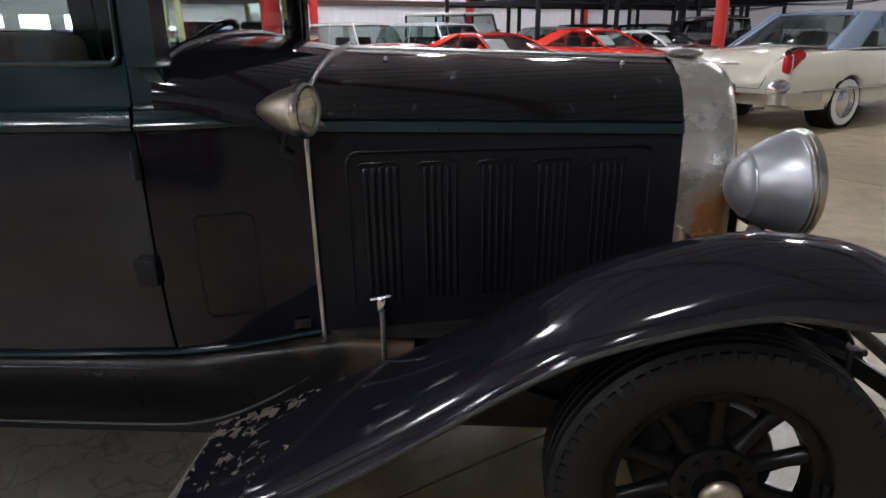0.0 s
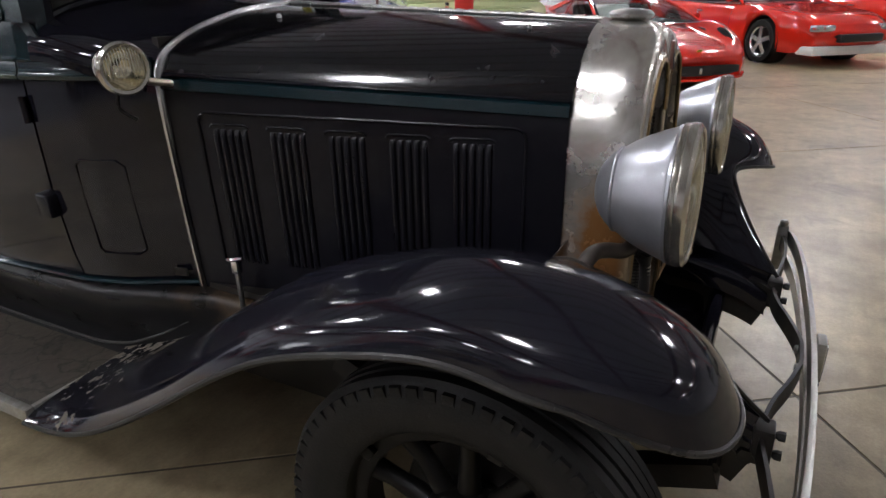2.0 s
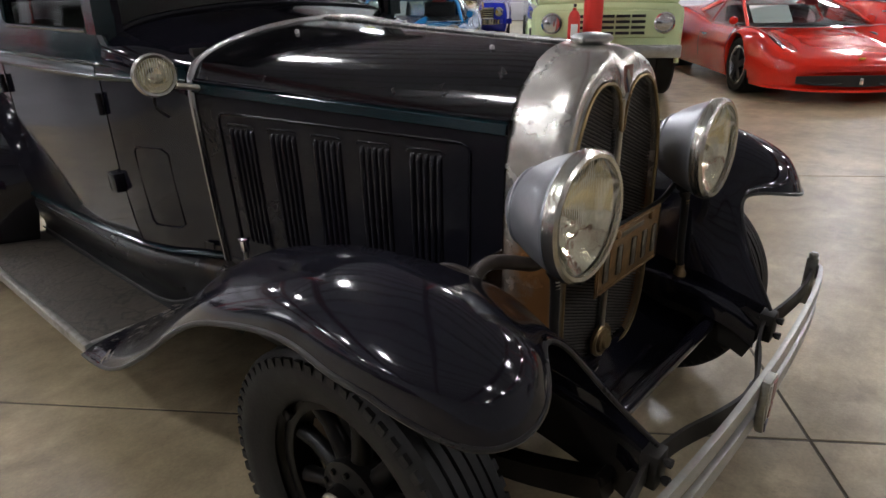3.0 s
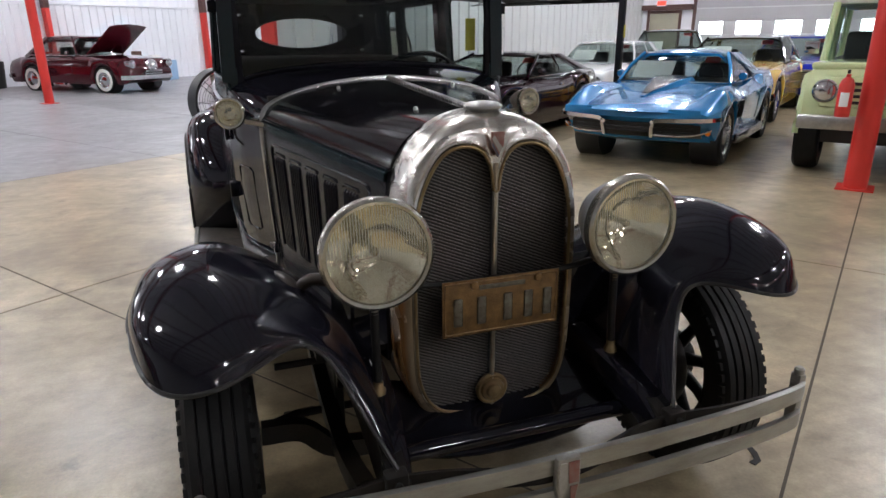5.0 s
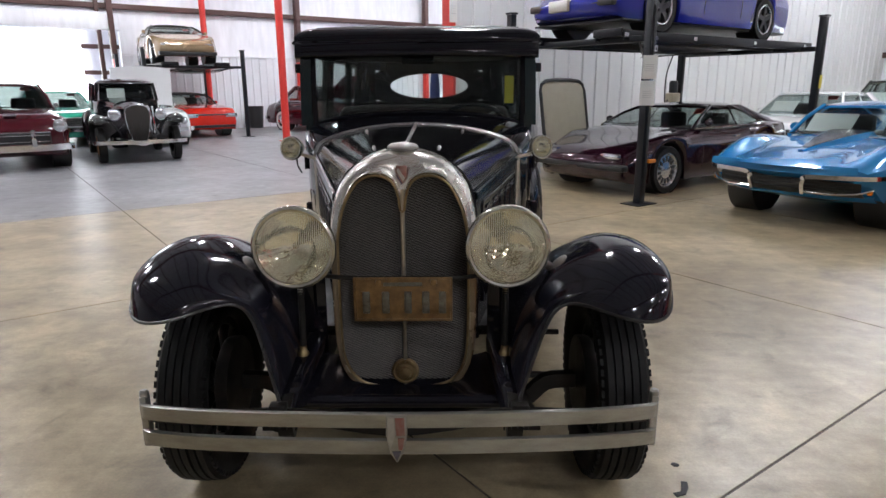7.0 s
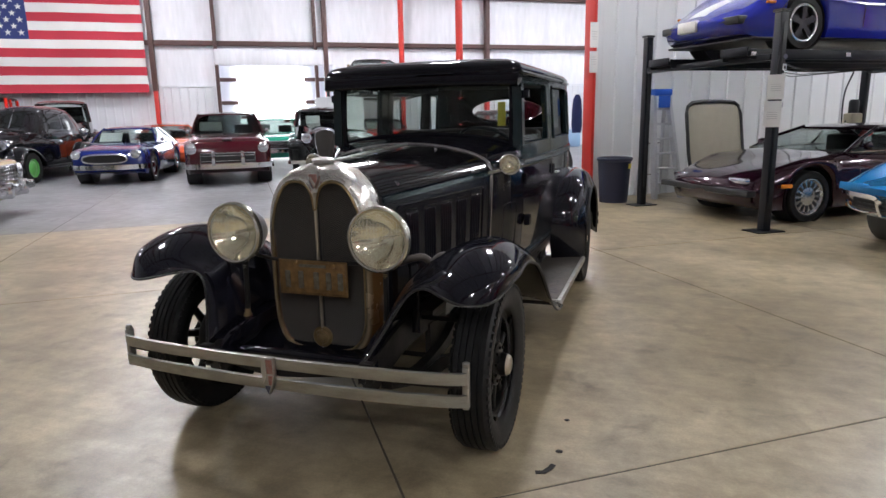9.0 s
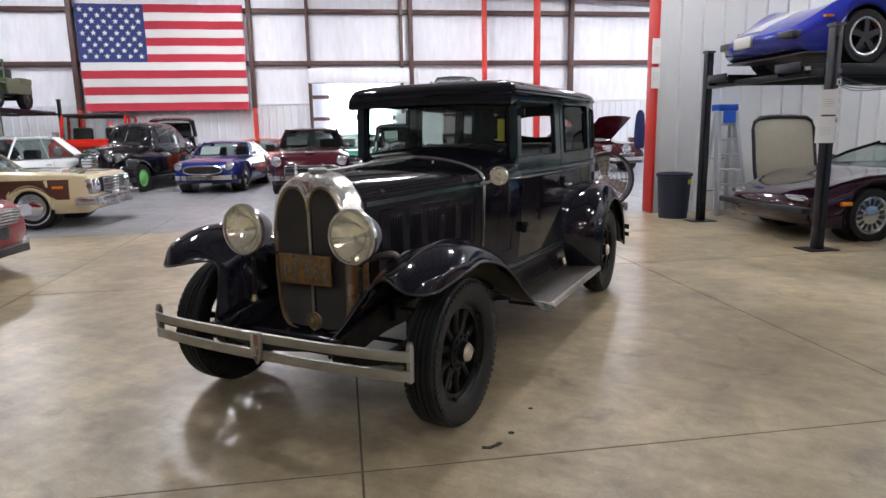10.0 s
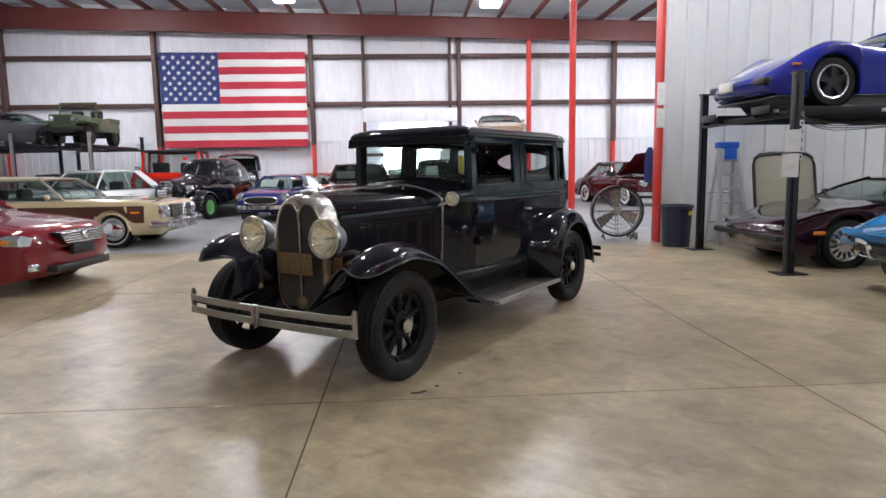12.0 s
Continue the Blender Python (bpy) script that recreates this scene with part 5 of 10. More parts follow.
        part("apron_bead", tube(spline([(sg * 0.672, 2.42, 0.572), (sg * 0.645, 1.2, 0.568), (sg * 0.6, 0.98, 0.555), (sg * 0.56, 0.85, 0.52)], 5), 0.004, 6), "black_satin", SEDAN)
        # added baffle: keeps low light off the floor under the car
        part("frame_shield", box(*sorted((sg * 0.40, sg * 0.43)), -0.05, 3.2, 0.27, 0.50, 0.004), "black_dust", SEDAN, "added black baffle along the frame that shades the floor")
        part("maker_plate", box(-0.003, 0.003, -0.02, 0.02, -0.012, 0.012), "black_dust", SEDAN, "small dark maker plate at the cowl", pose(sg * 0.535, 0.83, 0.655, 0, 0, sg * -12)) if sg < 0 else None
        part("apron_bead", tube(spline([(sg * 0.60, 2.42, 0.36), (sg * 0.604, 1.4, 0.362), (sg * 0.60, 1.12, 0.375), (sg * 0.58, 0.95, 0.43), (sg * 0.55, 0.82, 0.50)], 5), 0.005, 6), "wear", SEDAN)


PLAN = [(0.53, 0.78), (0.565, 0.88), (0.615, 1.0), (0.655, 1.14), (0.685, 1.5), (0.70, 2.0), (0.70, 2.6), (0.69, 2.95), (0.66, 3.2), (0.60, 3.36), (0.48, 3.45), (0.28, 3.49), (0.0, 3.5)]


def plan_x(y):
    return interp([(p[1], p[0]) for p in PLAN], y)


def body_x(y, z):
    t = interp([(0.55, -0.045), (0.7, -0.018), (0.9, -0.002), (1.15, 0.0), (1.3, -0.004), (1.82, -0.035)], z)
    return plan_x(y) + t


def side_sheet(name, y0, y1, z0, z1, mat, sg, thick=0.03, off=0.0, label="", ny=10, nz=6, parent=None):
    ys = [y0 + (y1 - y0) * i / ny for i in range(ny + 1)]
    zs = [z0 + (z1 - z0) * i / nz for i in range(nz + 1)]
    rows = [[Vector((sg * (body_x(y, z) + off), y, z)) for y in ys] for z in zs]
    rows2 = [[Vector((sg * (body_x(y, z) + off - thick), y, z)) for y in ys] for z in zs]
    bm = bmesh.new()
    a = [[bm.verts.new(p) for p in r] for r in rows]
    b = [[bm.verts.new(p) for p in r] for r in rows2]
    for i in range(nz):
        for j in range(ny):
            bm.faces.new((a[i][j], a[i][j + 1], a[i + 1][j + 1], a[i + 1][j]))
            bm.faces.new((b[i][j], b[i + 1][j], b[i + 1][j + 1], b[i][j + 1]))
    for i in range(nz):
        for j in (0, ny):
            bm.faces.new((a[i][j], a[i + 1][j], b[i + 1][j], b[i][j]))
    for j in range(ny):
        for i in (0, nz):
            bm.faces.new((a[i][j], a[i][j + 1], b[i][j + 1], b[i][j]))
    bmesh.ops.recalc_face_normals(bm, faces=bm.faces)
    return part(name, bm, mat, SEDAN if parent is None else parent, label)


def build_body():
    BELT0, BELT1, SILL, HEAD, EAVE = 1.195, 1.255, 1.345, 1.735, 1.80
    for sg in (1, -1):
        side_sheet("cowl_side", 0.785, 1.145, 0.59, BELT0, "black_paint", sg, label="glossy black cowl side")
        doors = ((1.15, 1.975, 1.16, 1.845), (1.985, 2.86, 2.085, 2.825))
        for y0, y1, w0, w1 in doors:
            d = side_sheet("door", y0 + 0.003, y1 - 0.003, 0.60, BELT0, "black_paint", sg, label="glossy black door")
            side_sheet("upper_panel", y0 + 0.003, y1 - 0.003, BELT1, SILL, "teal", sg, parent=d, nz=3, off=-0.004, label="dark teal panel under the window")
            for a, b in ((y0 + 0.003, w0), (w1, y1 - 0.003)):
                side_sheet("window_frame", a, b, SILL, HEAD, "teal", sg, parent=d, ny=2, off=-0.004)
            side_sheet("window_frame", y0 + 0.003, y1 - 0.003, HEAD, EAVE - 0.01, "teal", sg, parent=d, nz=2, off=-0.004)
            zc = HEAD
            loop = [(w0 + 0.02, SILL + 0.003), (w1 - 0.02, SILL + 0.003), (w1 - 0.004, SILL + 0.02), (w1 - 0.004, zc - 0.03), (w1 - 0.03, zc - 0.004), (w0 + 0.03, zc - 0.004), (w0 + 0.004, zc - 0.03), (w0 + 0.004, SILL + 0.02), (w0 + 0.02, SILL + 0.003)]
            part("window_bead", tube([(sg * (body_x(y, z) - 0.001), y, z) for y, z in loop], 0.008, 8, caps=False), "teal", d, "rounded window surround")
            if not (sg > 0 and y0 < 1.5):
                side_sheet("window_pane", w0 - 0.005, w1 + 0.005, SILL - 0.005, HEAD + 0.005, "glass_tint" if y0 > 1.5 else "glass", sg, 0.004, -0.022, parent=d, nz=2, ny=4)
            else:
                side_sheet("window_pane", w0 - 0.005, w1 + 0.005, SILL - 0.005, SILL + 0.05, "glass", sg, 0.004, -0.022, parent=d, nz=1, ny=4)
            h = part("door_handle", box(-0.012, 0.03, -0.03, 0.03, -0.035, 0.035, 0.008), "black_satin", d, "black lever handle", pose(sg * (plan_x(y0 + 0.02) + 0.012), y0 + 0.02, 0.85)) if y0 < 1.5 else part("door_handle", tube([(0, 0, 0), (sg * 0.03, 0.0, 0), (sg * 0.035, 0.09, -0.004)], 0.009, 8), "worn_chrome", d, "plated lever handle", pose(sg * (plan_x(1.98) + 0.0), 2.03, 1.09))
            part("hinge", lathe([(0, -0.035), (0.011, -0.035), (0.011, 0.035), (0, 0.035)], 10, "z"), "black_satin", d, "", pose(sg * (plan_x(y0) + 0.012), y0 + 0.004, 1.12))
        # door shuts
        for y in (1.148, 1.98, 2.862):
            side_sheet("door_shut", y - 0.004, y + 0.004, 0.60, EAVE - 0.01, "core_dark", sg, 0.02, -0.009, ny=1, nz=8)
        side_sheet("rear_quarter", 2.865, 3.2, 0.59, BELT0, "black_paint", sg)
        side_sheet("quarter_upper", 2.865, 3.2, BELT1, SILL, "teal", sg, nz=3, off=-0.004)
        for a, b, z0, z1 in ((2.865, 2.945, SILL, EAVE - 0.01), (3.17, 3.21, SILL, EAVE - 0.01), (2.945, 3.17, HEAD - 0.015, EAVE - 0.01)):
            side_sheet("quarter_frame", a, b, z0, z1, "teal", sg, ny=2, off=-0.004)
        side_sheet("quarter_pane", 2.94, 3.175, SILL - 0.005, HEAD, "glass_tint", sg, 0.004, -0.022, ny=2, nz=2)
        loop = [(2.96, SILL + 0.003), (3.15, SILL + 0.003), (3.166, SILL + 0.02), (3.166, HEAD - 0.05), (3.13, HEAD - 0.02), (2.97, HEAD - 0.02), (2.95, HEAD - 0.05), (2.95, SILL + 0.02), (2.96, SILL + 0.003)]
        part("window_bead", tube([(sg * (body_x(y, z) - 0.001), y, z) for y, z in loop], 0.008, 8, caps=False), "teal", SEDAN)
        # belt mouldings: a teal band with a bead above and below
        for y0, y1, n in ((0.79, 1.145, 6), (1.153, 1.972, 8), (1.988, 2.857, 8), (2.868, 3.2, 5)):
            grid = []
            for i in range(n + 1):
                y = y0 + (y1 - y0) * i / n
                grid.append([Vector((sg * (body_x(y, z) + o), y, z)) for z, o in ((BELT0, -0.002), (BELT0 + 0.004, 0.012), (BELT0 + 0.014, 0.016), (BELT0 + 0.022, 0.01), (BELT1 - 0.012, 0.008), (BELT1 - 0.006, 0.013), (BELT1, -0.002))])
            part("belt_band", sheet(grid, 0.003), "teal", SEDAN, "dark teal belt moulding")
        # lower sill moulding
        part("sill_moulding", tube([(sg * (body_x(y, 0.6) + 0.008), y, 0.607 + (0.012 if y < 1 else 0)) for y in (0.79, 1.0, 1.15, 1.6, 2.1, 2.3)], 0.009, 8), "teal", SEDAN, "dark teal sill moulding")
        # swept teal fillet from belt to windscreen pillar
        g = []
        for k in range(9):
            a = radians(90 * k / 8)
            y, z = 1.085 - 0.12 * (1 - math.sin(a)), BELT1 + 0.1 * (1 - math.cos(a))
            x = plan_x(max(y, 0.8))
            g.append([Vector((sg * (x + 0.004), y, z - 0.002)), Vector((sg * (x + 0.006), min(y + 0.06, 1.148), z - 0.03 * (1 - k / 8)))])
        part("pillar_fillet", sheet(g, 0.008), "teal", SEDAN)
        side_sheet("pillar_base", 1.075, 1.146, BELT1, 1.40, "teal", sg, ny=2)
        part("front_pillar", tube([(sg * 0.635, 1.105, 1.34), (sg * 0.628, 1.105, 1.6), (sg * 0.618, 1.10, 1.79)], 0.03, 8, flat=(0.03, 0.035)), "teal", SEDAN, "dark teal windscreen pillar")
        part("pillar_bracket", box(-0.02, 0.02, -0.015, 0.015, -0.025, 0.025, 0.005), "black_satin", SEDAN, "", pose(sg * 0.672, 1.12, 1.655))
        loop = [(0.98, 0.72), (0.98, 0.97), (1.0, 0.985), (1.1, 0.985), (1.115, 0.97), (1.115, 0.72), (1.1, 0.705), (1.0, 0.705), (0.98, 0.72)]
        part("vent_flap", tube([(sg * (body_x(y - 0.06, z) + 0.001), y - 0.06, z) for y, z in loop], 0.0035, 6, caps=False), "black_paint", SEDAN, "cowl vent flap seam")
    # rear of the body, wrapped round the corners
    back = [(0.66, 3.2), (0.64, 3.28), (0.60, 3.36), (0.55, 3.41), (0.48, 3.45), (0.38, 3.475), (0.28, 3.49), (0.14, 3.497), (0.0, 3.5)]
    plan = back + [(-x, y) for x, y in back[-2::-1]]

    def wrap(z, off=0.0):
        k = interp([(0.55, -0.045), (0.7, -0.018), (0.9, -0.002), (1.2, 0.0), (1.3, -0.004), (1.82, -0.035)], z) + off
        return [Vector((x * (1 + k / 0.68), 2.9 + (y - 2.9) * (1 + k / 0.6), z)) for x, y in plan]

    part("rear_panel", sheet([wrap(z) for z in (0.59, 0.7, 0.85, 1.0, 1.15, 1.195)], 0.02), "black_paint", SEDAN)
    part("rear_belt", sheet([wrap(z, o) for z, o in ((1.195, 0.0), (1.2, 0.012), (1.225, 0.01), (1.25, 0.012), (1.255, 0.0))], 0.006), "teal", SEDAN)
    part("rear_upper", sheet([wrap(z) for z in (1.255, 1.33, 1.43)], 0.02), "black_paint", SEDAN)
    part("rear_upper", sheet([wrap(z) for z in (1.70, 1.75, 1.80)], 0.02), "black_paint", SEDAN)
    n = 96
    oval, rect = [], []
    for i in range(n):
        a = 2 * math.pi * (i + 0.5) / n
        oval.append((0.365 * math.cos(a), 1.562 + 0.118 * math.sin(a)))
        c, s = math.cos(a), math.sin(a)
        t = min(0.50 / max(abs(c), 1e-6), 0.135 / max(abs(s), 1e-6))
        rect.append((t * c, 1.565 + t * s))

    def on_back(x, z):
        k = interp([(1.3, -0.004), (1.82, -0.035)], z)
        y = interp([(p[0], p[1]) for p in back[::-1]], abs(x) / (1 + k / 0.68))
        return Vector((x, 2.9 + (y - 2.9) * (1 + k / 0.6), z))

    part("rear_window_panel", sheet([[on_back(*p) for p in rect + rect[:1]], [on_back(*p) for p in oval + oval[:1]]], 0.02), "black_paint", SEDAN, "back panel with an oval window")
    part("window_bead", tube([on_back(*p) + Vector((0, 0.004, 0)) for p in oval + oval[:1]], 0.009, 8, caps=False), "black_paint", SEDAN)
    for sg in (1, -1):
        g = [[on_back(sg * x, z) for x in (0.495, 0.55, 0.60, 0.635)] for z in (1.43, 1.52, 1.61, 1.70)]
        part("rear_corner", sheet(g, 0.02), "black_paint", SEDAN)
    # cowl top between the band and the windscreen
    rows = []
    for y, t in ((0.785, 0.0), (0.86, 0.3), (0.95, 0.62), (1.03, 0.9), (1.10, 1.0)):
        row = []
        for (x, z), (x2, z2) in zip(REAR_ARCH[3:], [(0.652, 1.25), (0.652, 1.275), (0.64, 1.31), (0.60, 1.34), (0.50, 1.37), (0.34, 1.39), (0.16, 1.402), (0.0, 1.405)]):
            row.append(Vector((x + (x2 - x) * t ** 0.85, y, z + (z2 - z) * t)))
        rows.append(row)
    left = [spline(r, 3) for r in rows]
    grid = [r + [Vector((-p.x, p.y, p.z)) for p in r[-2::-1]] for r in left]
    part("cowl_top", sheet(grid, 0.012), "black_paint", SEDAN, "glossy black cowl top")
    # windscreen, its frame and the visor
    base = [Vector((p.x * 0.97, 1.098, p.z + 0.006)) for p in grid[-1]]
    part("windscreen_gasket", tube(base, 0.012, 8), "black_satin", SEDAN)
    ws = [[Vector((p.x * 0.985, 1.10, max(p.z, 1.33))) for p in base], [Vector((p.x * 0.985, 1.098, 1.765)) for p in base]]
    part("windscreen", sheet(ws, 0.005), "glass", SEDAN, "flat one-piece windscreen")
    part("visor", sheet([[Vector((x, y, z + 0.012 * (1 - (x / 0.66) ** 2))) for x in (-0.655, -0.5, -0.25, 0, 0.25, 0.5, 0.655)] for y, z in ((1.07, 1.815), (1.0, 1.80), (0.97, 1.775), (0.955, 1.72), (0.958, 1.706), (0.975, 1.70))], 0.012), "black_paint", SEDAN, "glossy black windscreen visor")
    for sg in (1, -1):
        part("visor_end", plate([(1.09, 1.80), (1.0, 1.80), (0.968, 1.775), (0.955, 1.71), (0.985, 1.705), (1.085, 1.74)], sg * 0.62, sg * 0.655, axis="x"), "black_paint", SEDAN)
        part("windscreen_post", box(-0.022, 0.022, -0.012, 0.012, 1.33, 1.77, 0.005), "black_satin", SEDAN, "", pose(sg * 0.595, 1.09, 0))
    # roof in rounded steps up to the cloth insert
    edge = [(0.655, 1.02), (0.66, 1.3), (0.665, 2.0), (0.66, 2.7), (0.63, 3.15), (0.56, 3.34), (0.42, 3.43), (0.2, 3.455), (0.0, 3.46)]
    half = [Vector((x, y, 0)) for x, y in edge]
    half = [Vector((0.0, 0.985, 0)), Vector((0.35, 0.99, 0)), Vector((0.6, 1.0, 0))] + spline(half, 3)
    ring = half + [Vector((-p.x, p.y, 0)) for p in half[-2:0:-1]]
    c = Vector((0, 2.2, 0))

    def inset(d, z):
        out = []
        for p in ring:
            k = 1 - d / 0.66
            ky = 1 - d / 1.23
            out.append(Vector((p.x * k, c.y + (p.y - c.y) * ky, z)))
        return out

    part("roof_rim", loft([inset(-0.004, 1.775), inset(-0.012, 1.79), inset(-0.010, 1.815), inset(0.01, 1.84), inset(0.05, 1.858), inset(0.09, 1.866)], caps=False), "black_paint", SEDAN, "glossy black roof edge")
    part("roof_insert", loft([inset(0.088, 1.862), inset(0.1, 1.872), inset(0.2, 1.884), inset(0.4, 1.893), inset(0.6, 1.896)], caps=True), "roof_cloth", SEDAN, "dull black cloth roof insert")
    part("drip_rail", tube([p + Vector((0, 0, 1.785)) for p in inset(-0.016, 0)] , 0.008, 6), "black_paint", SEDAN)
    part("headlining", loft([inset(0.02, 1.775), inset(0.06, 1.80), inset(0.3, 1.81)], caps=True), "interior", SEDAN)


def build_cabin():
    part("cabin_floor", box(-0.56, 0.56, 1.15, 3.4, 0.54, 0.58), "interior", SEDAN)
    part("toe_board", box(-0.46, 0.46, 0.8, 1.15, 0.545, 0.575), "interior", SEDAN)
    part("dashboard", box(-0.6, 0.6, 1.06, 1.2, 1.12, 1.33, 0.03), "black_satin", SEDAN)
    part("firewall", box(-0.5, 0.5, 0.8, 0.82, 0.55, 1.3), "interior", SEDAN)
    part("front_seat", box(-0.6, 0.6, 1.55, 2.05, 0.65, 0.92, 0.07, 3), "seat_dark", SEDAN, "dark bench seat")
    part("seat_back", box(-0.6, 0.6, 1.98, 2.14, 0.85, 1.42, 0.06, 3), "seat_dark", SEDAN)
    part("rear_seat", box(-0.6, 0.6, 2.65, 3.15, 0.65, 0.94, 0.07, 3), "seat_dark", SEDAN)
    part("seat_back", box(-0.6, 0.6, 3.1, 3.26, 0.85, 1.40, 0.06, 3), "seat_dark", SEDAN)
    wheel = bmesh.new()
    pts = [(0.2 * math.cos(a), 0, 0.2 * math.sin(a)) for a in [2 * math.pi * k / 32 for k in range(33)]]
    sw = part("steering_wheel", tube(pts, 0.013, 8, bm=wheel, caps=False), "black_satin", SEDAN, "black four-spoke steering wheel", pose(0.32, 1.42, 1.32, 50))
    for k in range(4):
        a = radians(45 + 90 * k)
        part("spoke", tube([(0, 0.01, 0), (0.2 * math.cos(a), 0, 0.2 * math.sin(a))], 0.008, 6), "worn_chrome", sw)
    part("column", tube([(0, 0, 0), (0, 0.0, 0), (0, -0.5, 0)], 0.02, 8), "black_satin", sw)
    part("mirror", box(-0.09, 0.09, -0.008, 0.008, -0.025, 0.025, 0.006), "black_satin", SEDAN, "inside mirror", pose(0, 1.13, 1.70))
    part("window_card", box(-0.025, 0.025, -0.002, 0.002, -0.075, 0.075), "yellow_card", SEDAN, "yellow paper strip behind the windscreen", pose(0.515, 1.125, 1.535))


def build_wheels():
    r = 0.394
    fat = Matrix.Diagonal((1.16, 1, 1, 1))
    prof = [(0.262, -0.05), (0.272, -0.058), (0.285, -0.062), (0.32, -0.074), (0.356, -0.076), (0.374, -0.07), (0.384, -0.062)]
    tread = []
    for k in range(5):
        x = -0.058 + k * 0.0245
        tread += [(r - 0.004 * abs(k - 2) / 2, x), (r - 0.004 * abs(k - 2) / 2, x + 0.018), (r - 0.012, x + 0.0195), (r - 0.012, x + 0.023)]
    tread = tread[:-2]
    prof = prof + tread + [(a, -b) for a, b in prof[::-1]]
    for y, sg, front in ((-0.208, 1, True), (-0.208, -1, True), (2.92, 1, False), (2.92, -1, False)):
        w = part("wheel", lathe([(0.226, -0.03), (0.232, -0.034), (0.256, -0.034), (0.268, -0.05), (0.282, -0.056), (0.286, -0.05), (0.27, -0.04), (0.262, -0.02), (0.262, 0.02), (0.27, 0.04), (0.286, 0.05), (0.282, 0.056), (0.268, 0.05), (0.256, 0.034), (0.232, 0.034), (0.226, 0.03)], 48, "x", close=True), "wheel_black", SEDAN, "black wooden-spoked wheel", pose(sg * 0.787, y, r))
        tyre = lathe(prof, 72, "x")
        tyre.transform(fat)
        part("tyre", tyre, "tyre", w, "black ribbed tyre")
        lug = bmesh.new()
        for k in range(64):
            for s2 in (1, -1):
                me = bpy.data.meshes.new("t")
                one = box(s2 * 0.0715 - 0.0045, s2 * 0.0715 + 0.0045, -0.0115, 0.0115, 0.356, 0.377)
                one.transform(Matrix.Rotation(2 * math.pi * k / 64, 4, "X"))
                one.to_mesh(me)
                one.free()
                lug.from_mesh(me)
        lug.transform(fat)
        tagged(part("tread_edge", lug, "tyre", w, smooth=False), kind="stuff")
        sp = tube([(0, 0, 0.075), (0.004, 0, 0.11), (0.004, 0, 0.18), (0, 0, 0.228)], [0.027, 0.024, 0.02, 0.024], 10)
        first = None
        for k in range(10):
            mm = Matrix.Rotation(2 * math.pi * k / 10, 4, "X")
            first = share(first, mm) if first else part("spoke", sp, "wheel_black", w, "black wooden spoke", mm)
        hub = part("hub", lathe([(0, -0.06), (0.09, -0.05), (0.1, -0.035), (0.1, 0.035), (0.09, 0.04), (0.07, 0.045), (0.056, 0.05), (0.052, 0.08), (0.0, 0.08)], 32, "x"), "wheel_black", w, "", Matrix.Diagonal((sg, 1, 1, 1)))
        for k in range(10):
            a = 2 * math.pi * (k + 0.5) / 10
            part("hub_bolt", lathe([(0, 0.036), (0.008, 0.036), (0.008, 0.05), (0, 0.052)], 6, "x"), "wheel_black", hub, "", pose(0, 0.08 * math.cos(a), 0.08 * math.sin(a)))
        part("hub_cap", lathe([(0.05, 0.07), (0.05, 0.082), (0.044, 0.092), (0.03, 0.098), (0, 0.1)], 32, "x"), "nickel", hub, "tarnished nickel hub cap")
        for k in range(5):
            a = 2 * math.pi * k / 5 + 0.3
            part("rim_lug", box(0.034, 0.05, -0.016, 0.016, -0.012, 0.012, 0.003), "wheel_black", w, "", Matrix.Diagonal((sg, 1, 1, 1)) @ Matrix.Rotation(a, 4, "X") @ pose(0, 0, 0.252))
        part("brake_drum", lathe([(0, -0.05), (0.17, -0.05), (0.175, -0.06), (0.175, -0.10), (0.0, -0.105)], 32, "x"), "black_dust", w, "", Matrix.Diagonal((sg, 1, 1, 1)))


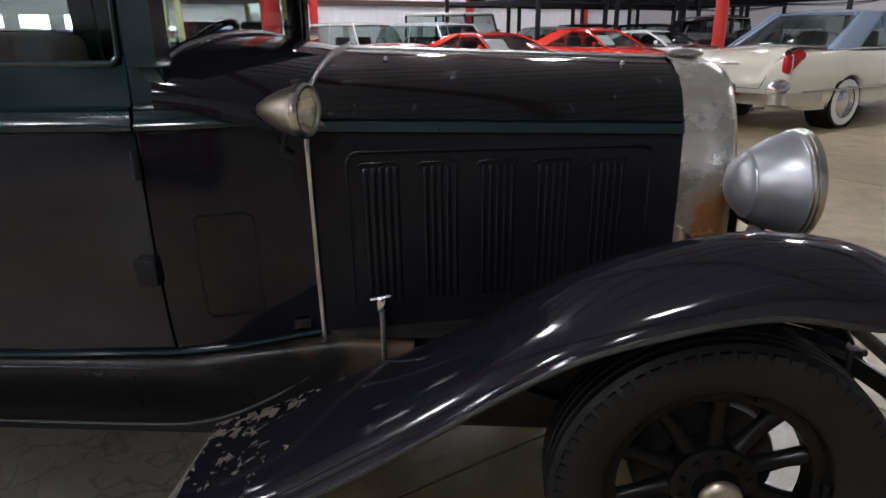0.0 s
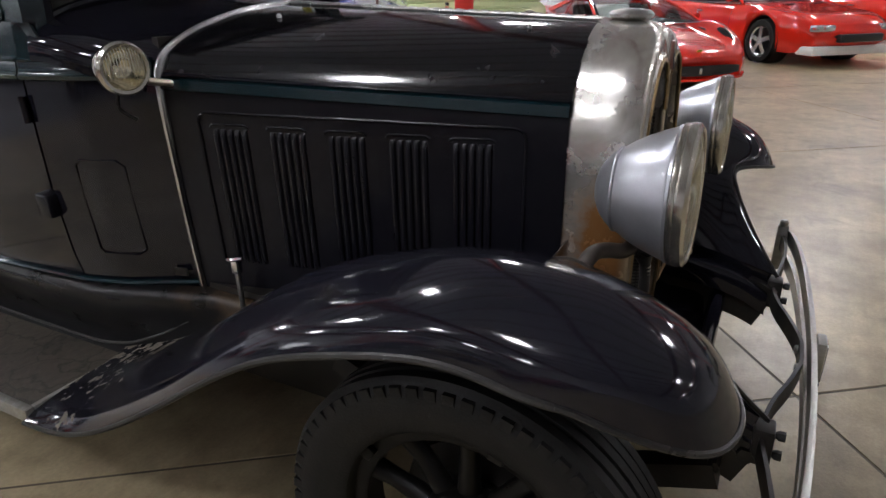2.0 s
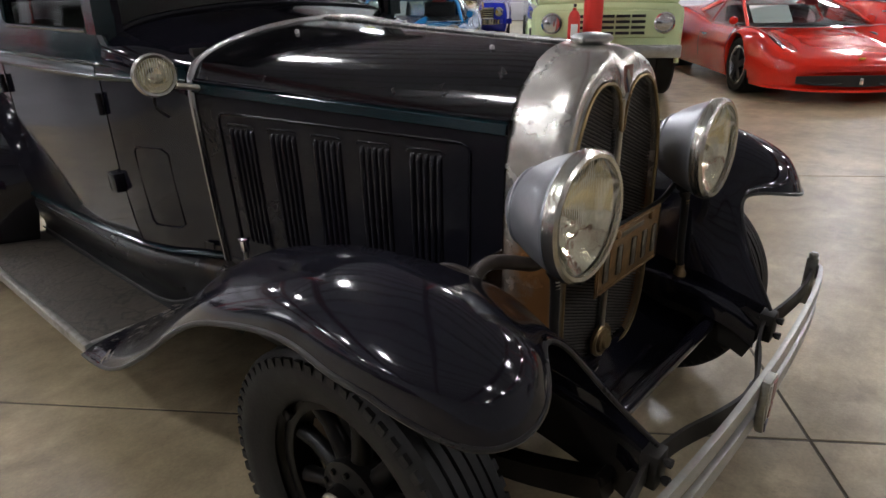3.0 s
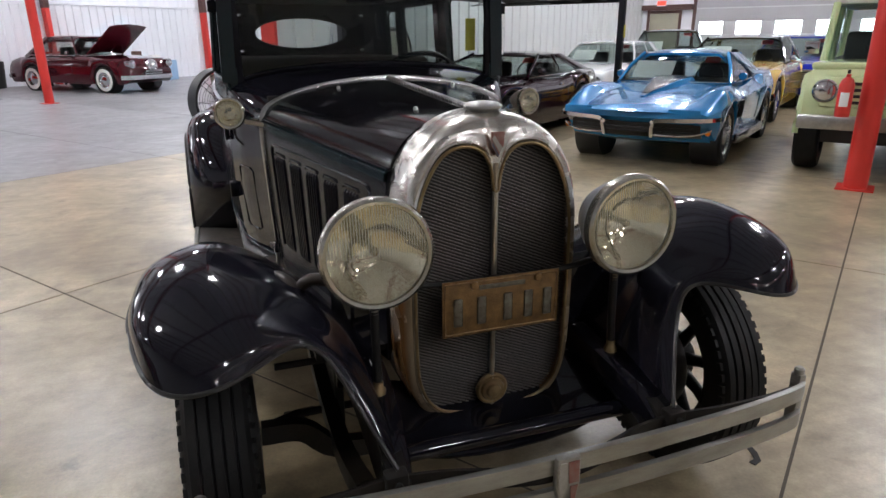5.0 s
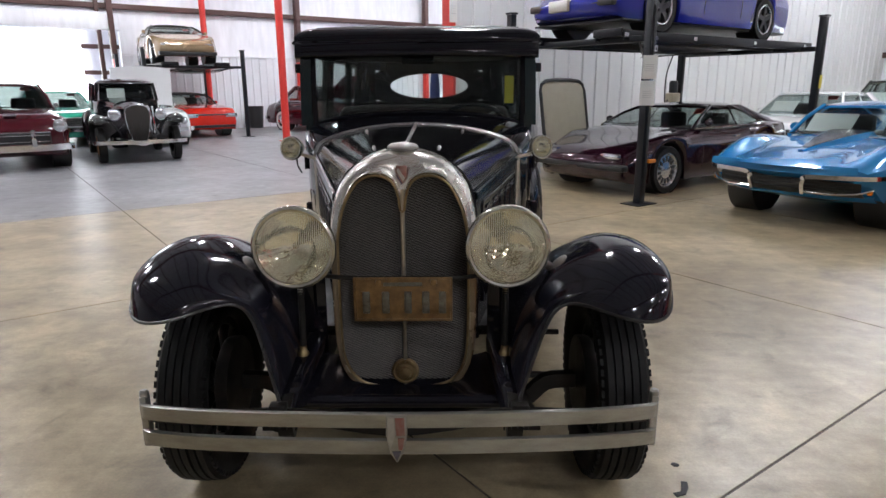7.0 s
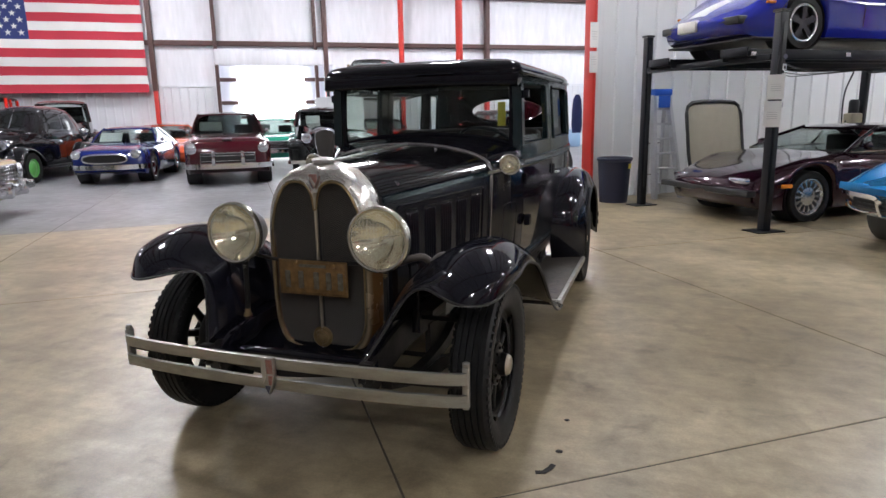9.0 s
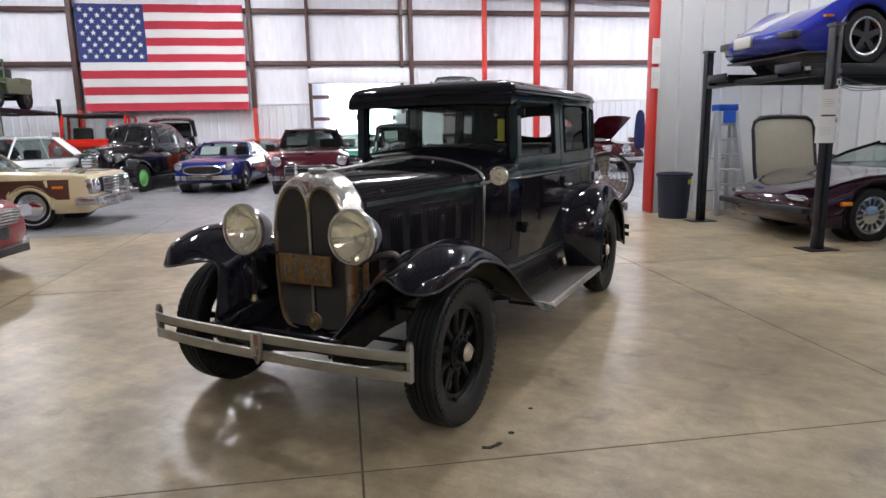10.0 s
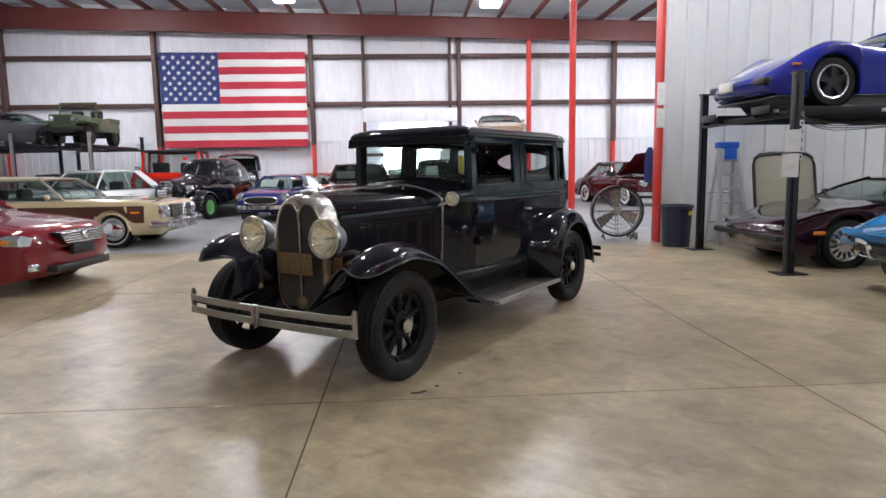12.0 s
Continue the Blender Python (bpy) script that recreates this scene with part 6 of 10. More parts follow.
def build_chassis():
    for sg in (1, -1):
        rail = spline([(sg * 0.385, -0.70, 0.455), (sg * 0.385, -0.62, 0.485), (sg * 0.385, -0.45, 0.52), (sg * 0.385, -0.25, 0.54), (sg * 0.40, 0.1, 0.54), (sg * 0.43, 0.8, 0.53), (sg * 0.5, 3.3, 0.54)], 4)
        part("frame_rail", tube(rail, 0.03, flat=(0.026, 0.07)), "black_dust", SEDAN, "black chassis rail")
        cover = []
        for p in spline([(0.352, -0.27, 0.618), (0.357, -0.36, 0.612), (0.362, -0.45, 0.602), (0.37, -0.55, 0.585), (0.38, -0.63, 0.558), (0.387, -0.70, 0.515)], 4):
            cover.append([Vector((sg * (p.x + dx), p.y, p.z + dz)) for dx, dz in ((-0.042, -0.075), (-0.042, -0.02), (-0.036, -0.006), (-0.02, 0.0), (0.012, 0.002), (0.024, -0.004), (0.03, -0.02), (0.03, -0.06))])
        part("rail_cover", sheet(cover, 0.004), "black_paint", SEDAN, "glossy black dumb-iron cover")
        part("horn_bolt", lathe([(0, -0.03), (0.018, -0.03), (0.018, 0.03), (0, 0.03)], 6, "x"), "black_dust", SEDAN, "", pose(sg * 0.395, -0.69, 0.475))
        # added black sheet fills the gap between radiator and fender
        part("radiator_side_apron", box(*sorted((sg * 0.315, sg * 0.45)), -0.245, -0.237, 0.52, 0.86, 0.003), "black_paint", SEDAN, "black sheet added to close the gap beside the radiator")
        part("spring", tube(spline([(sg * 0.45, -0.64, 0.44), (sg * 0.45, -0.4, 0.36), (sg * 0.45, -0.2, 0.335), (sg * 0.45, 0.1, 0.36), (sg * 0.45, 0.35, 0.45)], 4), 0.03, flat=(0.025, 0.03)), "black_dust", SEDAN, "leaf spring")
        part("frame_bolt", lathe([(0, -0.025), (0.016, -0.025), (0.016, 0.025), (0, 0.025)], 6, "x"), "black_dust", SEDAN, "", pose(sg * 0.40 + sg * 0.04, -0.63, 0.455))
        part("steering_arm", tube([(sg * 0.66, -0.08, 0.33), (sg * 0.56, -0.02, 0.32), (sg * 0.5, 0.0, 0.31)], 0.016, 8), "black_dust", SEDAN)
    axle = spline([(-0.68, -0.2, 0.388), (-0.56, -0.2, 0.375), (-0.45, -0.2, 0.29), (-0.2, -0.2, 0.275), (0.2, -0.2, 0.275), (0.45, -0.2, 0.29), (0.56, -0.2, 0.375), (0.68, -0.2, 0.388)], 4)
    part("front_axle", tube(axle, 0.03, flat=(0.022, 0.03)), "black_dust", SEDAN, "dropped front axle beam")
    part("track_rod", tube([(-0.6, -0.02, 0.32), (0.6, -0.02, 0.32)], 0.014, 8), "black_dust", SEDAN)
    part("cross_tube", tube([(-0.385, -0.56, 0.475), (0.385, -0.56, 0.475)], 0.024, 12), "black_paint", SEDAN, "round cross tube")
    part("brake_rod", tube([(-0.62, -0.12, 0.56), (0.62, -0.12, 0.56)], 0.012, 8), "black_dust", SEDAN)
    # apron below the radiator
    rows = []
    for y, z, d in ((-0.28, 0.50, 0.0), (-0.36, 0.46, 0.0), (-0.44, 0.43, 0.01), (-0.52, 0.425, 0.02), (-0.55, 0.41, 0.02)):
        rows.append([Vector((x, y + 0.03 * (x / 0.36) ** 2, z + 0.05 * abs(x / 0.36) ** 3)) for x in (-0.38, -0.3, -0.2, -0.1, 0, 0.1, 0.2, 0.3, 0.38)])
    part("front_apron", sheet(rows, 0.008), "black_paint", SEDAN, "glossy black apron under the radiator")
    part("radiator_base", box(-0.3, 0.3, -0.34, -0.2, 0.40, 0.45, 0.01), "black_dust", SEDAN)
    part("sump", box(-0.2, 0.2, -0.1, 0.7, 0.34, 0.55, 0.05), "black_dust", SEDAN, "engine sump")
    part("under_tray", box(-0.5, 0.5, -0.2, 0.8, 0.60, 0.62), "black_dust", SEDAN)
    part("rear_axle", tube([(-0.68, 2.92, 0.388), (0.68, 2.92, 0.388)], 0.04, 10), "black_dust", SEDAN)
    part("fuel_tank", box(-0.5, 0.5, 3.25, 3.6, 0.36, 0.56, 0.05), "black_dust", SEDAN)
    # two-bar bumper with end clamps and centre badge

    def bar(z0, z1, mat, parent):
        half_bar = [(0, -0.808, 0), (0.3, -0.802, 0), (0.6, -0.784, 0), (0.79, -0.757, 0), (0.835, -0.734, 0)]
        pts = spline([(-x, y, z) for x, y, z in half_bar[:0:-1]] + half_bar, 5)
        zc, hz = (z0 + z1) / 2, (z1 - z0) / 2
        rings = []
        for p in pts:
            rings.append([p + Vector((0, dy, zc + dz)) for dy, dz in ((-0.004, -hz), (-0.0102, -hz * 0.9), (-0.012, 0), (-0.0102, hz * 0.9), (-0.004, hz), (0.004, hz), (-0.003, 0), (0.004, -hz))])
        return part("bumper_bar", loft(rings), mat, parent, "dull plated spring bar")

    half = [(0.0, -0.778, 0.505), (0.06, -0.776, 0.505), (0.16, -0.752, 0.505), (0.28, -0.715, 0.505), (0.40, -0.70, 0.505), (0.52, -0.715, 0.508), (0.64, -0.728, 0.515), (0.74, -0.728, 0.52), (0.80, -0.72, 0.52), (0.83, -0.712, 0.52)]
    bump = part("front_bumper", tube(spline([(-x, y - 0.012, z) for x, y, z in half[:0:-1]] + [(x, y - 0.012, z) for x, y, z in half], 4), 0.01, flat=(0.0045, 0.027)), "black_dust", SEDAN, "two-bar front bumper on a black spring strap")
    for sg in (1, -1):
        part("strap_clamp", box(-0.028, 0.028, -0.026, 0.016, -0.045, 0.045, 0.006), "black_dust", bump, "", pose(sg * 0.395, -0.712, 0.505))
        for dz in (-0.025, 0.025):
            part("clamp_bolt", lathe([(0, -0.05), (0.011, -0.05), (0.011, -0.038), (0.006, -0.03), (0, -0.03)], 6), "black_dust", bump, "", pose(sg * 0.395, -0.708, 0.505 + dz))
        part("bar_bolt", lathe([(0, 0.0), (0.012, 0.0), (0.01, 0.008), (0, 0.01)], 12), "worn_chrome", bump, "", pose(sg * 0.05, -0.785, 0.505))
    bar(0.515, 0.566, "bumper_metal", bump)
    bar(0.423, 0.475, "bumper_metal", bump)
    for sg in (1, -1):
        part("end_clamp", box(-0.012, 0.012, -0.02, 0.016, 0.41, 0.585, 0.005), "bumper_metal", bump, "", pose(sg * 0.825, -0.724, 0))
        part("end_bolt", lathe([(0, 0.58), (0.015, 0.58), (0.015, 0.598), (0.009, 0.604), (0, 0.604)], 10, "z"), "bumper_metal", bump, "", pose(sg * 0.825, -0.726, 0))
    bd = part("bumper_badge", plate([(-0.031, 0.575), (0.031, 0.575), (0.033, 0.5), (0.02, 0.44), (0, 0.405), (-0.02, 0.44), (-0.033, 0.5)], -0.840, -0.818, 0.005), "bumper_metal", bump, "shield badge in worn red, white and blue")
    part("badge_red", plate([(-0.004, 0.565), (0.025, 0.565), (0.026, 0.505), (0.0, 0.505)], -0.843, -0.840), "red_enamel", bd)
    part("badge_white", plate([(-0.026, 0.565), (-0.008, 0.565), (-0.004, 0.50), (-0.02, 0.46), (-0.027, 0.5)], -0.843, -0.840), "white_enamel", bd)
    part("badge_blue", plate([(-0.014, 0.45), (0.014, 0.45), (0, 0.415)], -0.843, -0.840), "blue_enamel", bd)
    part("badge_red", plate([(0.004, 0.495), (0.025, 0.495), (0.017, 0.455), (0.006, 0.455)], -0.843, -0.840), "red_enamel", bd)
    for sg in (1, -1):
        rb = part("rear_bumper", tube(spline([(sg * 0.90, 3.74, 0.5), (sg * 0.86, 3.78, 0.5), (sg * 0.6, 3.82, 0.5), (sg * 0.4, 3.82, 0.5)], 4), 0.01, flat=(0.007, 0.025)), "black_satin", SEDAN, "short rear bumper half")
        part("bumper_bar", tube(spline([(sg * 0.90, 3.74, 0.42), (sg * 0.86, 3.78, 0.42), (sg * 0.6, 3.82, 0.42), (sg * 0.4, 3.82, 0.42)], 4), 0.01, flat=(0.007, 0.022)), "black_satin", rb)
        part("bumper_iron", tube([(sg * 0.5, 3.3, 0.5), (sg * 0.52, 3.8, 0.47)], 0.018, 8), "black_dust", rb)


build_hood()
build_radiator()
build_lamps()
build_fenders()
build_body()
build_cabin()
build_wheels()
build_chassis()

# ---- other cars in the hall ----
PAINTS = {}
CAR_SIZE = Matrix.Scale(1.08, 4)


def paint(name, color, flake=0.0, rough=0.2):
    if name not in PAINTS:
        PAINTS[name] = material(name, color, rough, flake, coat=1.0, spot_scale=3.0, vary=0.05, rough_vary=0.05, spec=0.15)
    return PAINTS[name]


M["white_side"] = material("whitewall_rubber", (0.6, 0.59, 0.56), 0.6)
M["alloy"] = material("wheel_alloy", (0.6, 0.61, 0.63), 0.25, 0.9)
M["alloy_dark"] = material("dark_wheel_alloy", (0.04, 0.04, 0.045), 0.3, 0.7)
M["green_wheel"] = material("green_wheel_enamel", (0.1, 0.34, 0.08), 0.3)
M["wood_wheel"] = material("varnished_wheel_wood", (0.3, 0.12, 0.04), 0.4)
M["lamp_glass"] = material("bright_lamp_glass", (0.6, 0.62, 0.65), 0.12, 0.85, vary=0.1)
# opaque: the dark behind the pane is put into its colour
M["dark_pane"] = material("dark_cabin_glass", (0.012, 0.014, 0.014), 0.05, spec=0.5)
M["tail_red"] = material("red_lamp_plastic", (0.45, 0.015, 0.015), 0.2)
M["amber"] = material("amber_lamp_plastic", (0.7, 0.22, 0.02), 0.25)
M["grille_dark"] = material("black_grille", (0.01, 0.01, 0.011), 0.4)
M["black_trim"] = material("black_trim_plastic", (0.014, 0.014, 0.015), 0.5)
M["wood_panel"] = material("wood_grain_film", (0.09, 0.03, 0.018), 0.35, spot=(0.05, 0.018, 0.012), spot_scale=9.0, stretch=(1, 0.2, 6))
M["red_tag"] = material("red_window_tag", (0.6, 0.05, 0.05), 0.6)
M["canvas"] = material("black_canvas_top", (0.015, 0.015, 0.016), 0.7, grain=0.3)

WHEELS = {}


def car_wheel(kind, r, wide=0.2):
    """Meshes of a wheel that faces +x: tyre, rim, and what the kind adds."""
    key = (kind, round(r, 3), wide)
    if key in WHEELS:
        return WHEELS[key]
    h = wide / 2
    rim = r * (0.7 if kind in ("alloy", "dark", "turbine") else 0.58)
    ty = lathe([(rim, -h * 0.8), (rim * 1.08, -h), (r * 0.95, -h), (r, -h * 0.75), (r, h * 0.75), (r * 0.95, h), (rim * 1.08, h), (rim, h * 0.8)], 28, "x")
    parts = [("tyre", ty, M["tyre"])]
    if kind == "white":
        parts.append(("whitewall", lathe([(rim * 1.05, h + 0.003), (r * 0.86, h + 0.004), (r * 0.86, h - 0.01)], 28, "x"), M["white_side"]))
    if kind == "thin_white":
        parts.append(("whitewall", lathe([(r * 0.76, h + 0.002), (r * 0.77, h + 0.004), (r * 0.81, h + 0.004), (r * 0.82, h + 0.002)], 28, "x"), M["white_side"]))
    if kind == "turbine":
        parts.append(("rim", lathe([(rim, h * 0.9), (rim * 0.95, h * 0.92), (rim * 0.86, h * 0.7), (rim * 0.5, h * 0.72), (rim * 0.3, h * 0.9), (0, h * 0.92)], 32, "x"), M["alloy"]))
        parts.append(("slot", box(h * 0.7, h * 0.735, -0.018, 0.018, rim * 0.5, rim * 0.84, 0.006), M["black_trim"]))
    elif kind in ("alloy", "dark"):
        met = M["alloy"] if kind == "alloy" else M["alloy_dark"]
        parts.append(("rim", lathe([(rim, h * 0.9), (rim * 0.93, h * 0.85), (rim * 0.9, h * 0.3), (0, h * 0.2)], 28, "x"), M["black_trim"]))
        sp = bmesh.new()
        for k in range(5):
            me = bpy.data.meshes.new("t")
            one = tube([(h * 0.75, 0, 0), (h * 0.8, 0, rim * 0.5), (h * 0.8, 0, rim * 0.93)], 0.03, flat=(0.02, 0.035))
            one.transform(Matrix.Rotation(2 * math.pi * k / 5, 4, "X"))
            one.to_mesh(me)
            one.free()
            sp.from_mesh(me)
        lathe([(rim * 0.95, h * 0.95), (rim * 0.86, h * 0.8), (rim * 0.86, h * 0.5)], 28, "x", bm=sp)
        lathe([(0, h * 0.9), (rim * 0.2, h * 0.85), (rim * 0.22, h * 0.4)], 16, "x", bm=sp)
        if kind == "dark":
            parts.append(("lip", lathe([(rim * 1.02, h * 0.98), (rim * 0.99, h * 1.02), (rim * 0.9, h * 0.97), (rim * 0.86, h * 0.8), (rim * 0.85, h * 0.5)], 32, "x"), M["alloy"]))
        parts.append(("spoke_star", sp, met))
    else:
        met = {"white": M["chrome"], "thin_white": M["chrome"], "steel": M["chrome"], "green": M["green_wheel"], "wood": M["wood_wheel"], "black": M["black_trim"]}[kind]
        parts.append(("rim", lathe([(rim * 1.04, h * 0.92), (rim * 0.96, h * 0.8), (rim * 0.8, h * 0.6), (rim * 0.62, h * 0.85), (rim * 0.3, h * 0.95), (0, h * 1.0)], 28, "x"), met))
    out = []
    for n, bm, mt in parts:
        bm.normal_update()
        for f in bm.faces:
            f.smooth = True
        for e in bm.edges:
            if len(e.link_faces) == 2 and e.calc_face_angle(0.0) > 0.6:
                e.smooth = False
        me = bpy.data.meshes.new(n)
        bm.to_mesh(me)
        bm.free()
        me.materials.append(mt)
        out.append((n, me))
    WHEELS[key] = out
    return out


def add_wheel(root, kind, x, y, r, wide=0.2, turn=0.0, z=None):
    sg = 1 if x > 0 else -1
    items = car_wheel(kind, r, wide)
    w = new("wheel", items[0][1])
    w.parent = root
    w.matrix_basis = pose(x, y, r if z is None else z, 0, 0, (0 if sg > 0 else 180) + turn)
    for n, me in items[1:]:
        for k in range(14 if n == "slot" else 1):
            o = new(n, me)
            o.parent = w
            o.matrix_basis = Matrix.Rotation(2 * math.pi * k / 14, 4, "X")


def smooth_at(table, y):
    """Rounded reading of a table: no overshoot, no kinks."""
    xs = [p[0] for p in table]
    zs = [p[1] for p in table]
    if y <= xs[0]:
        return zs[0]
    if y >= xs[-1]:
        return zs[-1]
    n = len(xs)
    i = max(k for k in range(n - 1) if xs[k] <= y)
    d = [(zs[k + 1] - zs[k]) / (xs[k + 1] - xs[k]) for k in range(n - 1)]

    def slope(k):
        if k == 0:
            return d[0]
        if k == n - 1:
            return d[-1]
        return 0.0 if d[k - 1] * d[k] <= 0 else 2 * d[k - 1] * d[k] / (d[k - 1] + d[k])

    h = xs[i + 1] - xs[i]
    t = (y - xs[i]) / h
    return (zs[i] * (1 + 2 * t) * (1 - t) ** 2 + slope(i) * h * t * (1 - t) ** 2 + zs[i + 1] * t * t * (3 - 2 * t) + slope(i + 1) * h * t * t * (t - 1))


def make_car(name, label, color, m, L, W, H, wb, fo, r, top, sh, cab, belt, roof_w, wheel="steel", wide=0.2, low=0.2, track=None,
             taper=0.12, power=4.0, lamps=(), grille=None, bumper="chrome", bump_z=0.45, card=True, roof_color=None, soft=False,
             tail=(), side_trim=None, cpillar=0.25, crown=0.6, edge=0.9, parts=(), arch=1.16, tag=True,
             nose=(0.3, 2.2, None), stern=(0.25, 2.4, None), bow=0.1, dip=0.0, strips=(), flanks=(), waist=0.0, glass="glass_tint", drop=0.03, rear_w=1.0, shape=None, cab_w=None, arch_round=1.0):
    """A closed car that points to -y, standing on z = 0 about its middle."""
    root = thing(name, label, "car", m @ CAR_SIZE)
    yf = -L / 2 + fo
    yr = yf + wb
    ys = [-L / 2 + L * i / 44 for i in range(45)] + [c + r * arch * k / 9 for c in (yf, yr) for k in range(-9, 10)]
    for e, sg in ((nose[0], -1), (stern[0], 1)):
        ys += [sg * (L / 2 - e * (1 - math.cos(math.pi / 2 * k / 7))) for k in range(8)]
    ys = sorted(y for y in ys if -L / 2 <= y <= L / 2)
    ys = [y for i, y in enumerate(ys) if i == 0 or y - ys[i - 1] > 0.004]

    def half_w(y):
        f = abs(2 * y / L)
        return W / 2 * (1 - taper * f ** power)

    def shift(x, y):
        """Bow of the ends in plan."""
        f = min(1.0, abs(2 * y / L)) ** 3
        return -math.copysign(1, y) * bow * f * (x / (W / 2)) ** 2

    def reading(k, y):
        return smooth_at([(row[0], row[k]) for row in shape], y)

    def shaped(y):
        """Half section from the table of stations: floor, flank, crease, fender crown, deck."""
        w, zl, zc, zp, zi, zh = [reading(k, y) for k in range(1, 7)]
        za = 0.0
        for c in (yf, yr):
            d = abs(y - c)
            if d < r * arch:
                za = max(za, r + math.sqrt(max(0, (r * arch) ** 2 - d * d)))
        zb = max(zl, za)
        zc = max(zc, zb + 0.02)
        zp = max(zp, zc + 0.03)
        side = [(w * 0.93, zb), (w * 0.975, zb + 0.45 * (zc - zb)), (w, zc), (w * 0.985, zc + 0.35 * (zp - zc)), (w * 0.91, zp - 0.06 * (zp - zc)), (w * 0.78, zp), (w * 0.6, zi), (w * 0.4, zi + 0.6 * (zh - zi)), (w * 0.2, zh - 0.08 * (zh - zi)), (0, zh)]
        pts = spline([(x, 0, z) for x, z in side], 3)
        return [(0, zl + 0.01), (w * 0.6, zl + 0.01), (w * 0.62, max(zl + 0.01, za - 0.01))] + [(p.x, p.z) for p in pts]

    def section(y):
        if shape:
            return shaped(y)
        w = half_w(y)
        zl, za = low, 0.0
        for c in (yf, yr):
            d = abs(y - c)
            if d < r * arch:
                za = max(za, r + math.sqrt(max(0, (r * arch) ** 2 - d * d)))
        zb = max(zl, za)
        zt, zs = smooth_at(top, y), smooth_at(sh, y)
        zs = max(zs, zb + 0.05)
        h = zs - zb
        side = [(w * 0.955, zb), (w * 0.99, zb + 0.2 * h), (w * (1 - waist), zb + 0.48 * h), (w * 0.985, zb + 0.76 * h), (w * edge, zs), (w * (edge * 0.6 + crown * 0.4), zs + 0.4 * (zt - zs) - dip), (w * crown, zs + 0.85 * (zt - zs) - dip * 0.6), (w * crown * 0.5, zt - 0.1 * (zt - zs)), (0, zt)]
        pts = spline([(x, 0, z) for x, z in side], 3)
        half = [(0, zl + 0.02), (w * 0.6, zl + 0.02), (w * 0.62, max(zl + 0.02, za - 0.01))] + [(p.x, p.z) for p in pts]
        for e, sg in ((nose, -1), (stern, 1)):
            d = L / 2 - sg * y
            if len(e) > 3 and e[0] <= d < e[3]:
                zc = e[2]
                half = [(x, z if z > zc else zc + (z - zc) * (0.12 + 0.88 * (d / e[3]) ** 1.2)) for x, z in half]
            if d < e[0]:
                q = (1 - (1 - d / e[0]) ** e[1]) ** (1 / e[1])
                zc = e[2] if e[2] else zl + 0.62 * (zt - zl)
                qb = (d / e[3]) ** 1.2 if len(e) > 3 else q
                half = [(x * (0.9 + 0.1 * q), zc + (z - zc) * (0.12 + 0.88 * (q if z > zc else qb))) for x, z in half]
        return half

    rings = []
    for y in ys:
        half = section(y)
        rings.append([Vector((x, y + shift(x, y), z)) for x, z in half] + [Vector((-x, y + shift(x, y), z)) for x, z in half[-2:0:-1]])
    part("body", loft(rings), color, root, "painted body shell", angle=50)

    def deck(x, y):
        half = section(y)[11:]
        return float(np.interp(abs(x), [p[0] for p in half[::-1]], [p[1] for p in half[::-1]]))

    def flank(y, z):
        half = section(y)[3:16]
        return float(np.interp(z, [p[1] for p in half], [p[0] for p in half]))

    for nm, mat, x0, x1, y0, y1, up in strips:
        g = []
        for k in range(19):
            y = y0 + (y1 - y0) * k / 18
            f = k / 18 if up > 0.01 else 1.0
            g.append([Vector((x, y + shift(x, y), deck(x, y) + (0.004 if j in (0, 4) else 0.004 + up * f))) for j, x in enumerate([(x0 + (x1 - x0) * j / 4) * (0.12 + 0.88 * f) for j in range(5)])])
        part(nm, sheet(g, 0.006), mat, root)
    for nm, mat, y0, y1, z0, z1, out in flanks:
        for sg in (1, -1):
            g = []
            for j in range(4):
                row = []
                for k in range(49):
                    y = y0 + (y1 - y0) * k / 48
                    zb = z0
                    for c in (yf, yr):
                        if abs(y - c) < r * arch + 0.05:
                            zb = max(zb, r + 0.0 + math.sqrt(max(0, (r * arch + 0.05) ** 2 - (y - c) ** 2)))
                    zb = min(zb, z1 - 0.02)
                    z = zb + (z1 - zb) * j / 3
                    x = sg * (flank(y, z) + out)
                    row.append(Vector((x, y + shift(x, y), z)))
                g.append(row)
            part(nm, sheet(g, 0.006), mat, root)
    for c in (yf, yr):
        for sg in (1, -1):
            add_wheel(root, wheel, sg * (track or W / 2 - wide / 2 - 0.03), c, r, wide)
            if track:
                continue
            part("wheel_housing", lathe([(0, -0.3), (r * 1.1, -0.3), (r * 1.12, 0.0)], 24, "x"), "grille_dark", root, "", pose(sg * (W / 2 - 0.05), c, r + 0.01) @ Matrix.Diagonal((sg, 1, 1, 1)))
    if cab:
        yb0, yt0, yt1, yb1 = cab
        wB, wT, zr = cab_w or half_w((yb0 + yb1) / 2) * edge * 0.99, roof_w, H - 0.05
        zb = belt
        part("cabin_tub", box(-wB * 0.9, wB * 0.9, yb0 + 0.25, yb1 - 0.2, zb - 0.2, zb + 0.012, 0.01), "black_trim", root)
        for x in (-wB * 0.45, wB * 0.45):
            yy = yt0 + 0.45 * (yt1 - yt0) * 0.6 + 0.25
            part("seat", box(x - 0.22, x + 0.22, yy, yy + 0.14, zb - 0.1, min(zb + 0.22, zr - 0.12), 0.05), "black_trim", root)
        part("steering_wheel", tube([(wB * 0.45 + 0.17 * math.cos(a), yt0 + 0.12 + 0.08 * math.sin(a), zb + 0.04 + 0.15 * math.sin(a)) for a in [2 * math.pi * k / 20 for k in range(21)]], 0.012, 6, caps=False), "black_trim", root)
